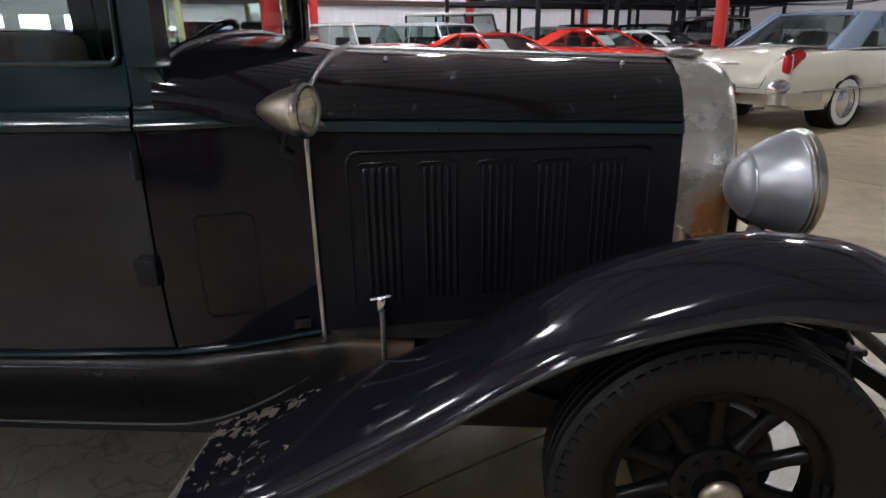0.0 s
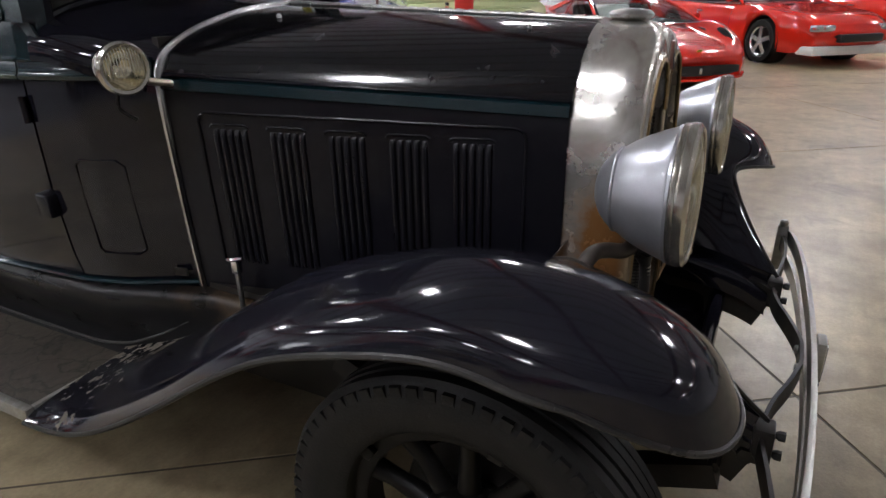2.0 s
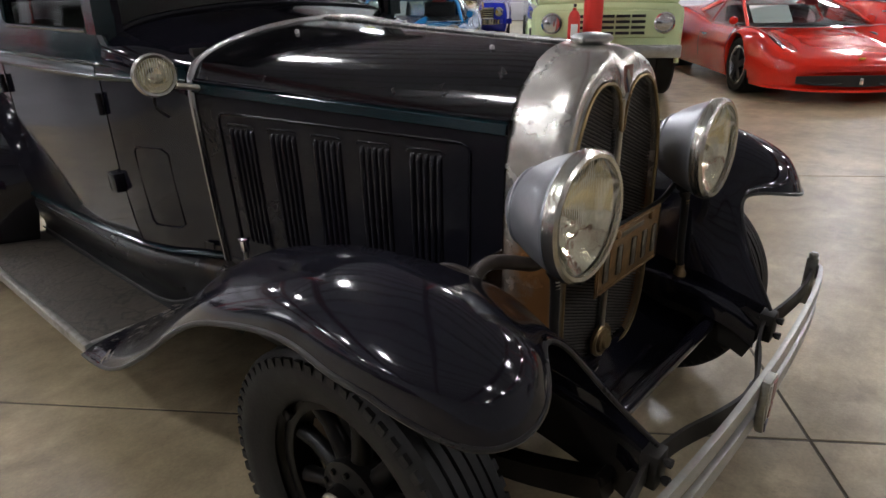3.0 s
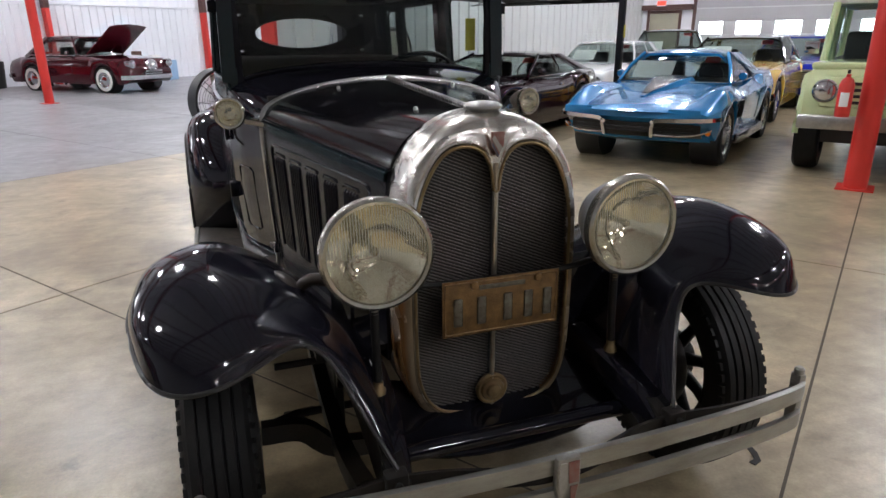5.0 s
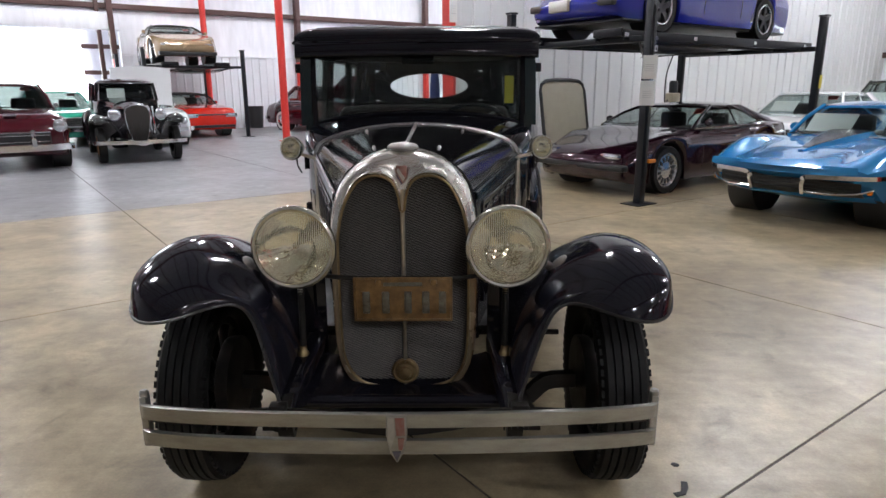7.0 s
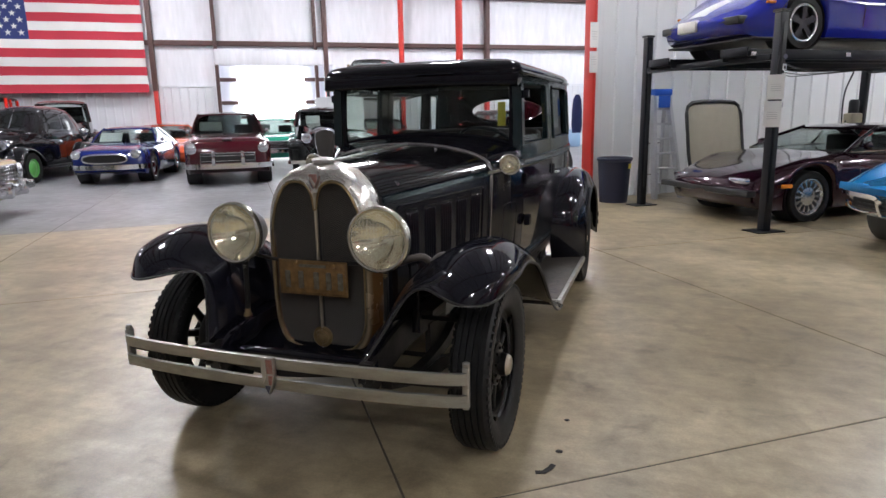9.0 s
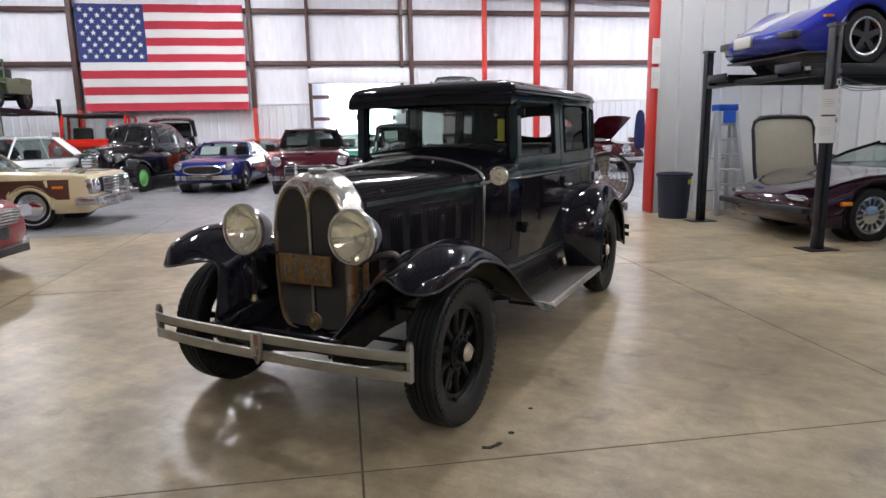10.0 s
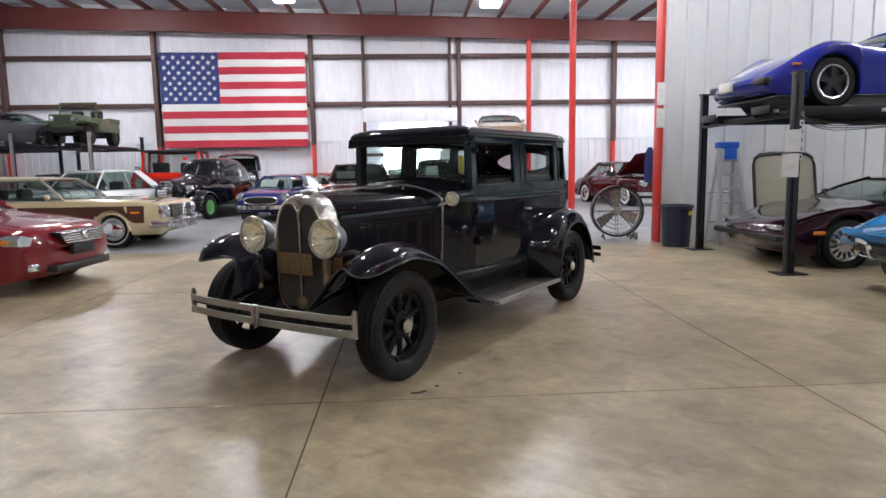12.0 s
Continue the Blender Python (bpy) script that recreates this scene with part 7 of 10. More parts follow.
        rc = roof_color or color

        def quad(a, b, c, d, n=8, bulge=(0, 0, 0), thick=0.008, lean=0.0):
            g = []
            for i in range(6):
                t = i / 5
                row = []
                for j in range(n + 1):
                    s = j / n
                    p = Vector(a).lerp(Vector(b), s).lerp(Vector(d).lerp(Vector(c), s), t)
                    row.append(p + Vector(bulge) * (4 * s * (1 - s)) + Vector((0, 0, lean)) * (4 * t * (1 - t)))
                g.append(row)
            return sheet(g, thick)

        part("windscreen", quad((-wB * 0.97, yb0 + 0.12, zb), (wB * 0.97, yb0 + 0.12, zb), (wT, yt0 + 0.06, zr), (-wT, yt0 + 0.06, zr), bulge=(0, -0.14, 0), lean=0.015), glass, root)
        part("rear_window", quad((-wB * 0.95 * rear_w, yb1 - 0.1, zb), (wB * 0.95 * rear_w, yb1 - 0.1, zb), (wT * rear_w, yt1 - 0.06, zr), (-wT * rear_w, yt1 - 0.06, zr), bulge=(0, 0.1, 0)), glass, root)
        if rear_w < 1.0:
            for sg in (1, -1):
                part("rear_quarter", quad((sg * wB * 0.95 * rear_w, yb1 - 0.1, zb), (sg * wB * 1.01, yb1 - 0.22, zb), (sg * wT * 1.02, yt1 - 0.12, zr), (sg * wT * rear_w, yt1 - 0.06, zr), bulge=(sg * 0.02, 0.04, 0), thick=0.03), rc, root)
            part("window_surround", tube(spline([(-wB * 0.95 * rear_w, yb1 - 0.08, zb), (0, yb1 + 0.02, zb), (wB * 0.95 * rear_w, yb1 - 0.08, zb)], 6), 0.014, 6), "chrome", root)
        rg = []
        for i in range(13):
            t = i / 12
            y = yt0 - 0.02 + (yt1 - yt0 + 0.04) * t
            e = 0.045 * (1 - (2 * t - 1) ** 4)
            rg.append([Vector((x * wT * 1.03, y - 0.12 * (1 - abs(x) ** 2) * (1 - t) ** 2 + 0.08 * (1 - abs(x) ** 2) * t * t, zr - 0.012 + e * (1 - abs(x) ** 4) + 0.015 * (1 - abs(x) ** 2) - drop * max(0.0, (abs(x) - 0.8) / 0.2) ** 2.2)) for x in (-1, -0.985, -0.93, -0.8, -0.6, -0.3, 0, 0.3, 0.6, 0.8, 0.93, 0.985, 1)])
        part("roof", sheet(rg, 0.03), rc, root, angle=60)
        part("windscreen_trim", tube([(-wB * 0.97, yb0 + 0.11, zb), (-wB * 0.5, yb0 + 0.02, zb), (0, yb0 - 0.02, zb), (wB * 0.5, yb0 + 0.02, zb), (wB * 0.97, yb0 + 0.11, zb)], 0.012, 6), "chrome", root)
        for sg in (1, -1):
            part("side_window", quad((sg * wB, yb0 + 0.2, zb), (sg * wB, yb1 - 0.15, zb), (sg * wT, yt1 - 0.08, zr), (sg * wT, yt0 + 0.1, zr), bulge=(sg * 0.02, 0, 0)), glass, root)
            part("belt_trim", tube([(sg * (wB + 0.008), yb0 + 0.2, zb), (sg * (wB + 0.012), (yb0 + yb1) / 2, zb), (sg * (wB + 0.008), yb1 - 0.15, zb)], 0.01, 6), "chrome", root)
            part("front_pillar", tube([(sg * wB * 0.985, yb0 + 0.13, zb - 0.02), (sg * (wB + wT) / 2 + sg * 0.008, (yb0 + yt0) / 2 + 0.085, (zb + zr) / 2 + 0.015), (sg * wT, yt0 + 0.05, zr)], 0.024, 8), rc, root)
            part("rear_pillar", quad((sg * (wB + 0.012), yb1 - 0.12 - cpillar, zb - 0.02), (sg * (wB + 0.012), yb1 - 0.04, zb - 0.02), (sg * (wT + 0.012), yt1, zr + 0.005), (sg * (wT + 0.012), yt1 - cpillar, zr + 0.005), thick=0.03, bulge=(sg * 0.012, 0, 0)), rc, root)
            ym = yb0 + 0.5 * (yb1 - yb0)
            part("middle_pillar", tube([(sg * (wB + 0.004), ym, zb - 0.02), (sg * (wT + 0.008), ym + 0.04, zr)], 0.014, 6), rc, root)
            part("door_mirror", lathe([(0, -0.05), (0.04, -0.045), (0.055, 0.0), (0.05, 0.02), (0, 0.022)], 16), "chrome" if bumper == "chrome" else color, root, "", pose(sg * (wB + 0.07), yb0 + 0.42, zb + 0.07))
            part("mirror_stalk", tube([(sg * (wB - 0.02), yb0 + 0.44, zb - 0.01), (sg * (wB + 0.07), yb0 + 0.42, zb + 0.04)], 0.01, 6), "black_trim", root)
            for yg in (yb0 + 0.3, yb0 + 0.3 + 1.05):
                zz = [low + 0.14 + (belt - 0.08 - low - 0.14) * k / 6 for k in range(7)]
                part("door_shut", tube([(sg * flank(yg, z), yg + shift(flank(yg, z), yg), z) for z in zz], 0.005, 5), "grille_dark", root)
            yh = yb0 + 1.18
            xh = flank(yh, belt - 0.14)
            part("door_handle", box(*sorted((sg * (xh - 0.006), sg * (xh + 0.02))), yh - 0.08, yh + 0.08, belt - 0.155, belt - 0.13, 0.006), "chrome", root)
        if card:
            cd = part("price_card", box(-0.25, 0.25, -0.003, 0.003, -0.15, 0.15), "paper", root, "white price card behind the windscreen", pose(-wB * 0.45, (yb0 * 0.62 + yt0 * 0.38) + 0.16, zb + 0.4 * (zr - zb), -48))
        if tag:
            part("window_tag", box(-0.09, 0.09, -0.003, 0.003, -0.05, 0.05), "red_tag", root, "small red windscreen tag", pose(wB * 0.5, yt0 + 0.09, zr - 0.085, -48))
        part("wiper", tube([(-wB * 0.5, yb0 + 0.04, zb + 0.025), (-0.05, yb0 - 0.0, zb + 0.035)], 0.008, 6), "black_trim", root)
    yfr = -L / 2
    for x, z, rr, dy in lamps:
        for sg in (1, -1):
            hl = part("headlamp", lathe([(rr * 0.9, 0.0), (rr, -0.015), (rr * 1.12, -0.01), (rr * 1.15, 0.03), (rr * 1.1, 0.18)], 24), "chrome", root, "round headlamp", pose(sg * x, yfr + dy + shift(x, yfr), z))
            part("lens", lathe([(rr * 0.95, -0.004), (rr * 0.6, -0.025), (0, -0.035)], 20), "lamp_glass", hl)
    if grille:
        x, z0, z1, dy, bars, bright = grille
        g = part("grille", box(-x, x, yfr + dy, yfr + dy + 0.16, z0, z1, 0.02), "grille_dark", root, "dark front grille")
        for k in range(bars):
            z = z0 + (z1 - z0) * (k + 0.5) / bars
            part("grille_bar", box(-x * 0.97, x * 0.97, yfr + dy - 0.012, yfr + dy + 0.01, z - 0.007, z + 0.007, 0.003), "chrome" if bright else "black_trim", g)
        if bright:
            part("grille_frame", tube([(-x, yfr + dy, z0), (x, yfr + dy, z0), (x, yfr + dy, z1), (-x, yfr + dy, z1), (-x, yfr + dy, z0)], 0.014, 6), "chrome", g)
    if bumper:
        for front in (1, -1):
            pts = []
            for k in range(17):
                x = W / 2 * (-1 + k / 8) * 0.99
                pts.append((x, -front * (L / 2 + 0.05) + front * (0.24 * abs(x / (W / 2)) ** 5 + bow * (x / (W / 2)) ** 2), bump_z))
            part("bumper", tube(pts, 0.05, 12, flat=(0.03, 0.055)), "chrome" if bumper == "chrome" else "black_trim", root, "wraparound bumper")
    for x, z, sx, sz in tail:
        for sg in (1, -1):
            dy = -shift(x, L / 2)
            part("tail_lamp", box(sg * x - sx, sg * x + sx, L / 2 - 0.14 - dy, L / 2 + 0.0 - dy, z - sz, z + sz, min(sx, sz) * 0.5), "tail_red", root, "red tail lamp")
    if side_trim:
        z, mat = side_trim
        for sg in (1, -1):
            part("side_trim", tube([(sg * (flank(y, z) + 0.004), y + shift(flank(y, z), y), z) for y in [-L / 2 + 0.5 + (L - 1.0) * k / 16 for k in range(17)]], 0.012, 6), mat, root)
    for nm, x0, x1, y0, y1, z0, z1, mat in parts:
        dy = shift((x0 + x1) / 2, y0) if abs(y0) > L / 2 - 0.3 else 0.0
        part(nm, box(x0, x1, y0 + dy, y1 + dy, z0, z1, min(0.02, 0.3 * min(x1 - x0, y1 - y0, z1 - z0))), mat, root)
    return root


def sports_car(name, label, color, m, wheel="alloy", **kw):
    """Low wedge two-seater."""
    a = dict(L=4.5, W=1.83, H=1.2, wb=2.48, fo=0.95, r=0.325, wide=0.24, low=0.16,
             top=[(-2.25, 0.56), (-2.1, 0.62), (-1.5, 0.74), (-0.75, 0.88), (0, 0.88), (1.4, 0.92), (2.0, 0.9), (2.25, 0.82)],
             sh=[(-2.25, 0.52), (-2.0, 0.6), (-1.3, 0.8), (-0.6, 0.82), (0.2, 0.8), (1.2, 0.9), (2.0, 0.86), (2.25, 0.8)],
             cab=(-0.85, 0.0, 0.85, 1.75), belt=0.86, roof_w=0.58, bumper=None, taper=0.16, power=3.0, cpillar=0.3, crown=0.55, nose=(0.45, 1.8, 0.47), stern=(0.2, 3.0, None), bow=0.22)
    a.update(kw)
    return make_car(name, label, color, m, wheel=wheel, **a)


def sedan_car(name, label, color, m, **kw):
    a = dict(L=4.9, W=1.88, H=1.42, wb=2.85, fo=0.9, r=0.34, low=0.22,
             top=[(-2.45, 0.78), (-2.3, 0.86), (-1.0, 0.98), (0, 0.96), (1.6, 0.96), (2.3, 0.92), (2.45, 0.84)],
             sh=[(-2.45, 0.74), (-2.2, 0.84), (-0.8, 0.92), (1.5, 0.92), (2.3, 0.88), (2.45, 0.8)],
             cab=(-0.95, -0.35, 0.95, 1.6), belt=0.94, roof_w=0.62, lamps=((0.66, 0.66, 0.085, -0.01),), grille=(0.55, 0.52, 0.74, -0.02, 5, True), tail=((0.7, 0.68, 0.1, 0.06),), nose=(0.16, 3.0, None), stern=(0.2, 3.0, None), bow=0.05, crown=0.68, edge=0.92)
    a.update(kw)
    return make_car(name, label, color, m, **a)


def prewar_car(name, label, color, m, wheel="wood", s=0.93, H=1.62, van=False, lamp_x=0.42):
    """Separate-fender car of the thirties, pointing to -y, about its middle."""
    root = thing(name, label, "car", m @ CAR_SIZE)
    oy = -1.35
    arcs = []
    for y, w, z in ((-0.30, 0.215, 1.08), (0.0, 0.29, 1.15), (0.4, 0.36, 1.2), (0.85, 0.48, 1.23), (1.05, 0.6, 1.25)):
        arcs.append([Vector((x * w, y + oy, zz)) for x, zz in ((1, 0.45), (1.02, 0.7), (1.0, z - 0.16), (0.85, z - 0.05), (0.5, z), (0, z + 0.02), (-0.5, z), (-0.85, z - 0.05), (-1.0, z - 0.16), (-1.02, 0.7), (-1, 0.45))])
    part("hood", loft(arcs), color, root)
    rear = 3.1 if not van else 3.3
    rings = []
    for y, w, lo in ((0.95, 0.58, 0.42), (1.2, 0.64, 0.42), (1.9, 0.68, 0.42), (2.6, 0.67, 0.42), (rear - 0.25, 0.6, 0.45), (rear, 0.5, 0.52)):
        z = 1.2 if y < rear - 0.1 else 1.1
        rings.append([Vector((x * w, y + oy, zz)) for x, zz in ((0.9, lo), (1.0, 0.6), (1.02, 0.95), (0.98, z), (-0.98, z), (-1.02, 0.95), (-1.0, 0.6), (-0.9, lo))])
    part("body", loft(rings), color, root)
    top = []
    zr = H
    for y, w, z in ((1.14, 0.52, zr - 0.05), (1.3, 0.56, zr), (1.9, 0.58, zr + 0.02), (2.5, 0.56, zr if van else zr - 0.03), (rear - 0.2, 0.5, zr - (0.03 if van else 0.14))):
        top.append([Vector((x * w, y + oy, z + dz)) for x, dz in ((-1, -0.1), (-0.97, -0.03), (-0.8, 0.0), (-0.4, 0.02), (0, 0.025), (0.4, 0.02), (0.8, 0.0), (0.97, -0.03), (1, -0.1))])
    part("roof", sheet(top, 0.04), color, root)
    for sg in (1, -1):
        for y, w in ((1.14, 0.03), (1.85, 0.05), (2.5, 0.06)):
            part("pillar", tube([(sg * 0.61, y + oy, 1.18), (sg * 0.55, y + oy + 0.04, zr - 0.06)], w, 8), color, root)
        part("side_window", sheet([[Vector((sg * 0.615, y + oy, 1.19)) for y in (1.1, 1.8, 2.6)], [Vector((sg * 0.55, y + oy + 0.03, zr - 0.08)) for y in (1.15, 1.8, 2.55)]], 0.006), "glass_tint", root)
        part("rear_quarter", sheet([[Vector((sg * 0.61, 2.5 + oy, 1.18)), Vector((sg * 0.56, rear - 0.1 + oy, 1.16))], [Vector((sg * 0.55, 2.5 + oy, zr - 0.06)), Vector((sg * 0.49, rear - 0.25 + oy, zr - 0.15))]], 0.03), color, root)
    part("windscreen", sheet([[Vector((x, 1.08 + oy, 1.21)) for x in (-0.54, 0, 0.54)], [Vector((x, 1.16 + oy, zr - 0.07)) for x in (-0.5, 0, 0.5)]], 0.006), "glass_tint", root)
    part("windscreen_frame", tube([(-0.55, 1.07 + oy, 1.2), (-0.51, 1.15 + oy, zr - 0.06), (0.51, 1.15 + oy, zr - 0.06), (0.55, 1.07 + oy, 1.2), (-0.55, 1.07 + oy, 1.2)], 0.016, 8), "chrome", root)
    part("rear_panel", sheet([[Vector((x, rear - 0.05 + oy, 1.1)) for x in (-0.5, 0, 0.5)], [Vector((x, rear - 0.22 + oy, zr - 0.1)) for x in (-0.48, 0, 0.48)]], 0.03), color, root)
    part("seat", box(-0.5, 0.5, 1.9 + oy, 2.05 + oy, 0.8, 1.36, 0.05), "black_trim", root)
    part("price_card", box(-0.17, 0.17, -0.003, 0.003, -0.1, 0.1), "paper", root, "white price card behind the windscreen", pose(-0.2, 1.16 + oy, 1.35, -8))
    f, rf = net(FENDER, 3, 3), net(REAR_FENDER, 3, 3)
    k = 0.9
    fb = [[Vector((p.x * k, p.y + oy + 0.05, p.z * 0.96)) for p in r] for r in f]
    rb = [[Vector((p.x * k, p.y - 0.55 + oy, p.z * 0.96)) for p in r] for r in rf]
    for grid, nm in ((fb, "front_fender"), (rb, "rear_fender")):
        part(nm, sheet([[p.copy() for p in r] for r in grid], 0.015), color, root)
        part(nm, mirror_x(sheet([[p.copy() for p in r] for r in grid], 0.015)), color, root)
    for sg in (1, -1):
        part("running_board", box(*sorted((sg * 0.52, sg * 0.83)), 1.1 + oy, 1.95 + oy, 0.28, 0.32, 0.01), "black_trim", root)
        for y in (-0.12, 2.38):
            add_wheel(root, wheel, sg * 0.69, y + oy, 0.35, 0.15)
        hl = part("headlamp", lathe([(0.1, 0.0), (0.115, -0.01), (0.12, 0.02), (0.1, 0.12), (0.05, 0.2), (0, 0.22)], 24), "chrome", root, "round headlamp", pose(sg * lamp_x, -0.42 + oy, 0.95))
        part("lens", lathe([(0.1, 0.0), (0.06, -0.02), (0, -0.028)], 20), "lamp_glass", hl)
    shield = [(-0.12, 0.42), (0.12, 0.42), (0.185, 0.6), (0.225, 0.82), (0.23, 0.98), (0.2, 1.07), (0.1, 1.12), (0.0, 1.13), (-0.1, 1.12), (-0.2, 1.07), (-0.23, 0.98), (-0.225, 0.82), (-0.185, 0.6)]
    g = part("grille", plate(shield, -0.35 + oy, -0.26 + oy, 0.01), "core", root, "tall shield-shaped dark grille")
    part("grille_rim", tube([(x, -0.352 + oy, z) for x, z in shield + shield[:1]], 0.012, 8, caps=False), "chrome", g, "thin plated grille rim")
    for i in range(13):
        x = -0.192 + i * 0.032
        zb = interp([(0.0, 0.43), (0.12, 0.43), (0.185, 0.61), (0.225, 0.83)], abs(x))
        zt = interp([(0.0, 1.12), (0.1, 1.11), (0.2, 1.06)], abs(x))
        part("grille_bar", box(x - 0.004, x + 0.004, -0.362 + oy, -0.35 + oy, zb, zt), "alloy_dark", g)
    part("bumper", tube(spline([(-0.86, -0.46 + oy, 0.42), (-0.78, -0.58 + oy, 0.42), (-0.4, -0.66 + oy, 0.42), (-0.12, -0.68 + oy, 0.415), (0, -0.68 + oy, 0.385), (0.12, -0.68 + oy, 0.415), (0.4, -0.66 + oy, 0.42), (0.78, -0.58 + oy, 0.42), (0.86, -0.46 + oy, 0.42)], 4), 0.03, flat=(0.012, 0.038)), "chrome", root, "plated blade bumper")
    part("bumper_iron", box(-0.4, 0.4, -0.62 + oy, -0.2 + oy, 0.38, 0.42), "black_trim", root)
    part("cabin_tub", box(-0.6, 0.6, 1.0 + oy, 3.0 + oy, 1.19, 1.205), "black_trim", root)
    return root


def box_truck(name, label, color, m, jeep=False, size=1.0):
    """Square-cut off-roader (or a little open military one) pointing to -y."""
    root = thing(name, label, "car", m @ CAR_SIZE @ Matrix.Scale(size, 4))
    if jeep:
        part("hood", box(-0.5, 0.5, -1.55, -0.45, 0.72, 1.06, 0.06, 3), color, root)
        part("body", box(-0.75, 0.75, -0.45, 1.35, 0.5, 1.0, 0.05, 3), color, root)
        for sg in (1, -1):
            part("fender", box(*sorted((sg * 0.48, sg * 0.77)), -1.5, -0.55, 0.78, 0.86, 0.04), color, root)
            part("windscreen_post", tube([(sg * 0.66, -0.42, 1.0), (sg * 0.64, -0.32, 1.56)], 0.03, 8), color, root)
            part("rear_fender", box(*sorted((sg * 0.5, sg * 0.78)), 0.55, 1.33, 0.86, 1.06, 0.03), color, root)
            part("seat", box(sg * 0.35 - 0.22, sg * 0.35 + 0.22, 0.25, 0.4, 0.8, 1.32, 0.05), "canvas", root)
        part("windscreen", sheet([[Vector((x, -0.41, 1.05)) for x in (-0.64, 0.64)], [Vector((x, -0.32, 1.52)) for x in (-0.62, 0.62)]], 0.006), "glass_tint", root)
        part("windscreen_frame", tube([(-0.66, -0.32, 1.55), (0.66, -0.32, 1.55)], 0.035, 8), color, root)
        g = part("grille", box(-0.45, 0.45, -1.6, -1.54, 0.62, 1.06, 0.03), color, root)
        for i in range(9):
            part("grille_slot", box(-0.24 + i * 0.06 - 0.014, -0.24 + i * 0.06 + 0.014, -1.615, -1.6, 0.7, 1.0), "grille_dark", g)
        lamps, wr, wx, ya, yb, bz, by = ((0.37, 0.9, 0.085, -1.61),), 0.37, 0.62, -1.1, 0.95, 0.55, -1.7
    else:
        rings = []
        for y, w, zt in ((-1.9, 0.80, 1.03), (-1.86, 0.84, 1.08), (-0.6, 0.85, 1.12), (1.8, 0.85, 1.10), (1.9, 0.83, 1.08)):
            half = [(0, 0.55), (w * 0.95, 0.55), (w, 0.62), (w, 0.95), (w * 0.985, zt - 0.05), (w * 0.9, zt), (0, zt + 0.02)]
            rings.append([Vector((x, y, z)) for x, z in half] + [Vector((-x, y, z)) for x, z in half[-2:0:-1]])
        part("body", loft(rings), color, root)
        part("cabin_tub", box(-0.76, 0.76, -0.4, 1.8, 1.08, 1.13), "black_trim", root)
        part("roof", box(-0.78, 0.78, -0.42, 1.88, 1.74, 1.82, 0.04, 3), "white_side" if color is not RED else "canvas", root)
        part("windscreen", sheet([[Vector((x, -0.6, 1.14)) for x in (-0.76, 0.76)], [Vector((x, -0.4, 1.76)) for x in (-0.74, 0.74)]], 0.006), "glass_tint", root)
        for sg in (1, -1):
            for a, b in ((-0.6, -0.4), (0.35, 0.38), (1.85, 1.85)):
                part("pillar", tube([(sg * 0.79, a, 1.1), (sg * 0.76, b, 1.76)], 0.04, 8), color, root)
            part("side_window", sheet([[Vector((sg * 0.8, y, 1.12)) for y in (-0.5, 1.8)], [Vector((sg * 0.76, y, 1.75)) for y in (-0.35, 1.8)]], 0.006), "glass_tint", root)
            part("wheel_flare", tube([(sg * 0.85, -1.25 + 0.46 * math.cos(a), 0.42 + 0.46 * math.sin(a)) for a in [math.pi * k / 12 for k in range(13)]], 0.03, 8), color, root)
            part("wheel_well", box(*sorted((sg * 0.5, sg * 0.856)), -1.66, -0.84, 0.5, 0.82, 0.02), "grille_dark", root)
            part("door_mirror", box(sg * 0.93 - 0.08, sg * 0.93 + 0.08, -0.55, -0.5, 1.2, 1.34, 0.02), "chrome", root)
            part("seat", box(sg * 0.4 - 0.24, sg * 0.4 + 0.24, 0.1, 0.26, 0.9, 1.45, 0.05), "black_trim", root)
        g = part("grille", box(-0.66, 0.66, -1.93, -1.88, 0.72, 1.02, 0.03), color, root, "pale green pressed grille panel")
        for i in range(5):
            for j in range(4):
                part("grille_slot", box(-0.42 + i * 0.17, -0.42 + i * 0.17 + 0.15, -1.945, -1.93, 0.76 + j * 0.06, 0.79 + j * 0.06), "grille_dark", g)
        part("hood", box(-0.78, 0.78, -1.86, -0.66, 1.08, 1.15, 0.03, 3), color, root)
        part("underbody", box(-0.6, 0.6, -1.8, 1.7, 0.36, 0.56), "grille_dark", root)
        part("window_tag", box(-0.07, 0.07, -0.003, 0.003, -0.05, 0.05), "red_tag", root, "", pose(0.4, -0.49, 1.55, -18))
        lamps, wr, wx, ya, yb, bz, by = ((0.62, 0.88, 0.1, -1.94),), 0.42, 0.74, -1.25, 1.1, 0.58, -2.02
    for x, z, rr, y in lamps:
        for sg in (1, -1):
            hl = part("headlamp", lathe([(rr * 0.9, 0.0), (rr, -0.015), (rr * 1.15, 0.0), (rr * 1.15, 0.05)], 24), "chrome", root, "round headlamp", pose(sg * x, y, z))
            part("lens", lathe([(rr * 0.92, -0.004), (rr * 0.5, -0.025), (0, -0.03)], 20), "lamp_glass", hl)
    for sg in (1, -1):
        for y in (ya, yb):
            add_wheel(root, "steel" if not jeep else "black", sg * wx, y, wr, 0.24)
    part("bumper", box(-0.82 if not jeep else -0.7, 0.82 if not jeep else 0.7, by, by + 0.07, bz - 0.07, bz + 0.07, 0.02), "worn_chrome" if not jeep else "black_trim", root, "straight front bumper")
    part("axle", tube([(-wx, ya, wr), (wx, ya, wr)], 0.05, 8), "grille_dark", root)
    part("axle", tube([(-wx, yb, wr), (wx, yb, wr)], 0.05, 8), "grille_dark", root)
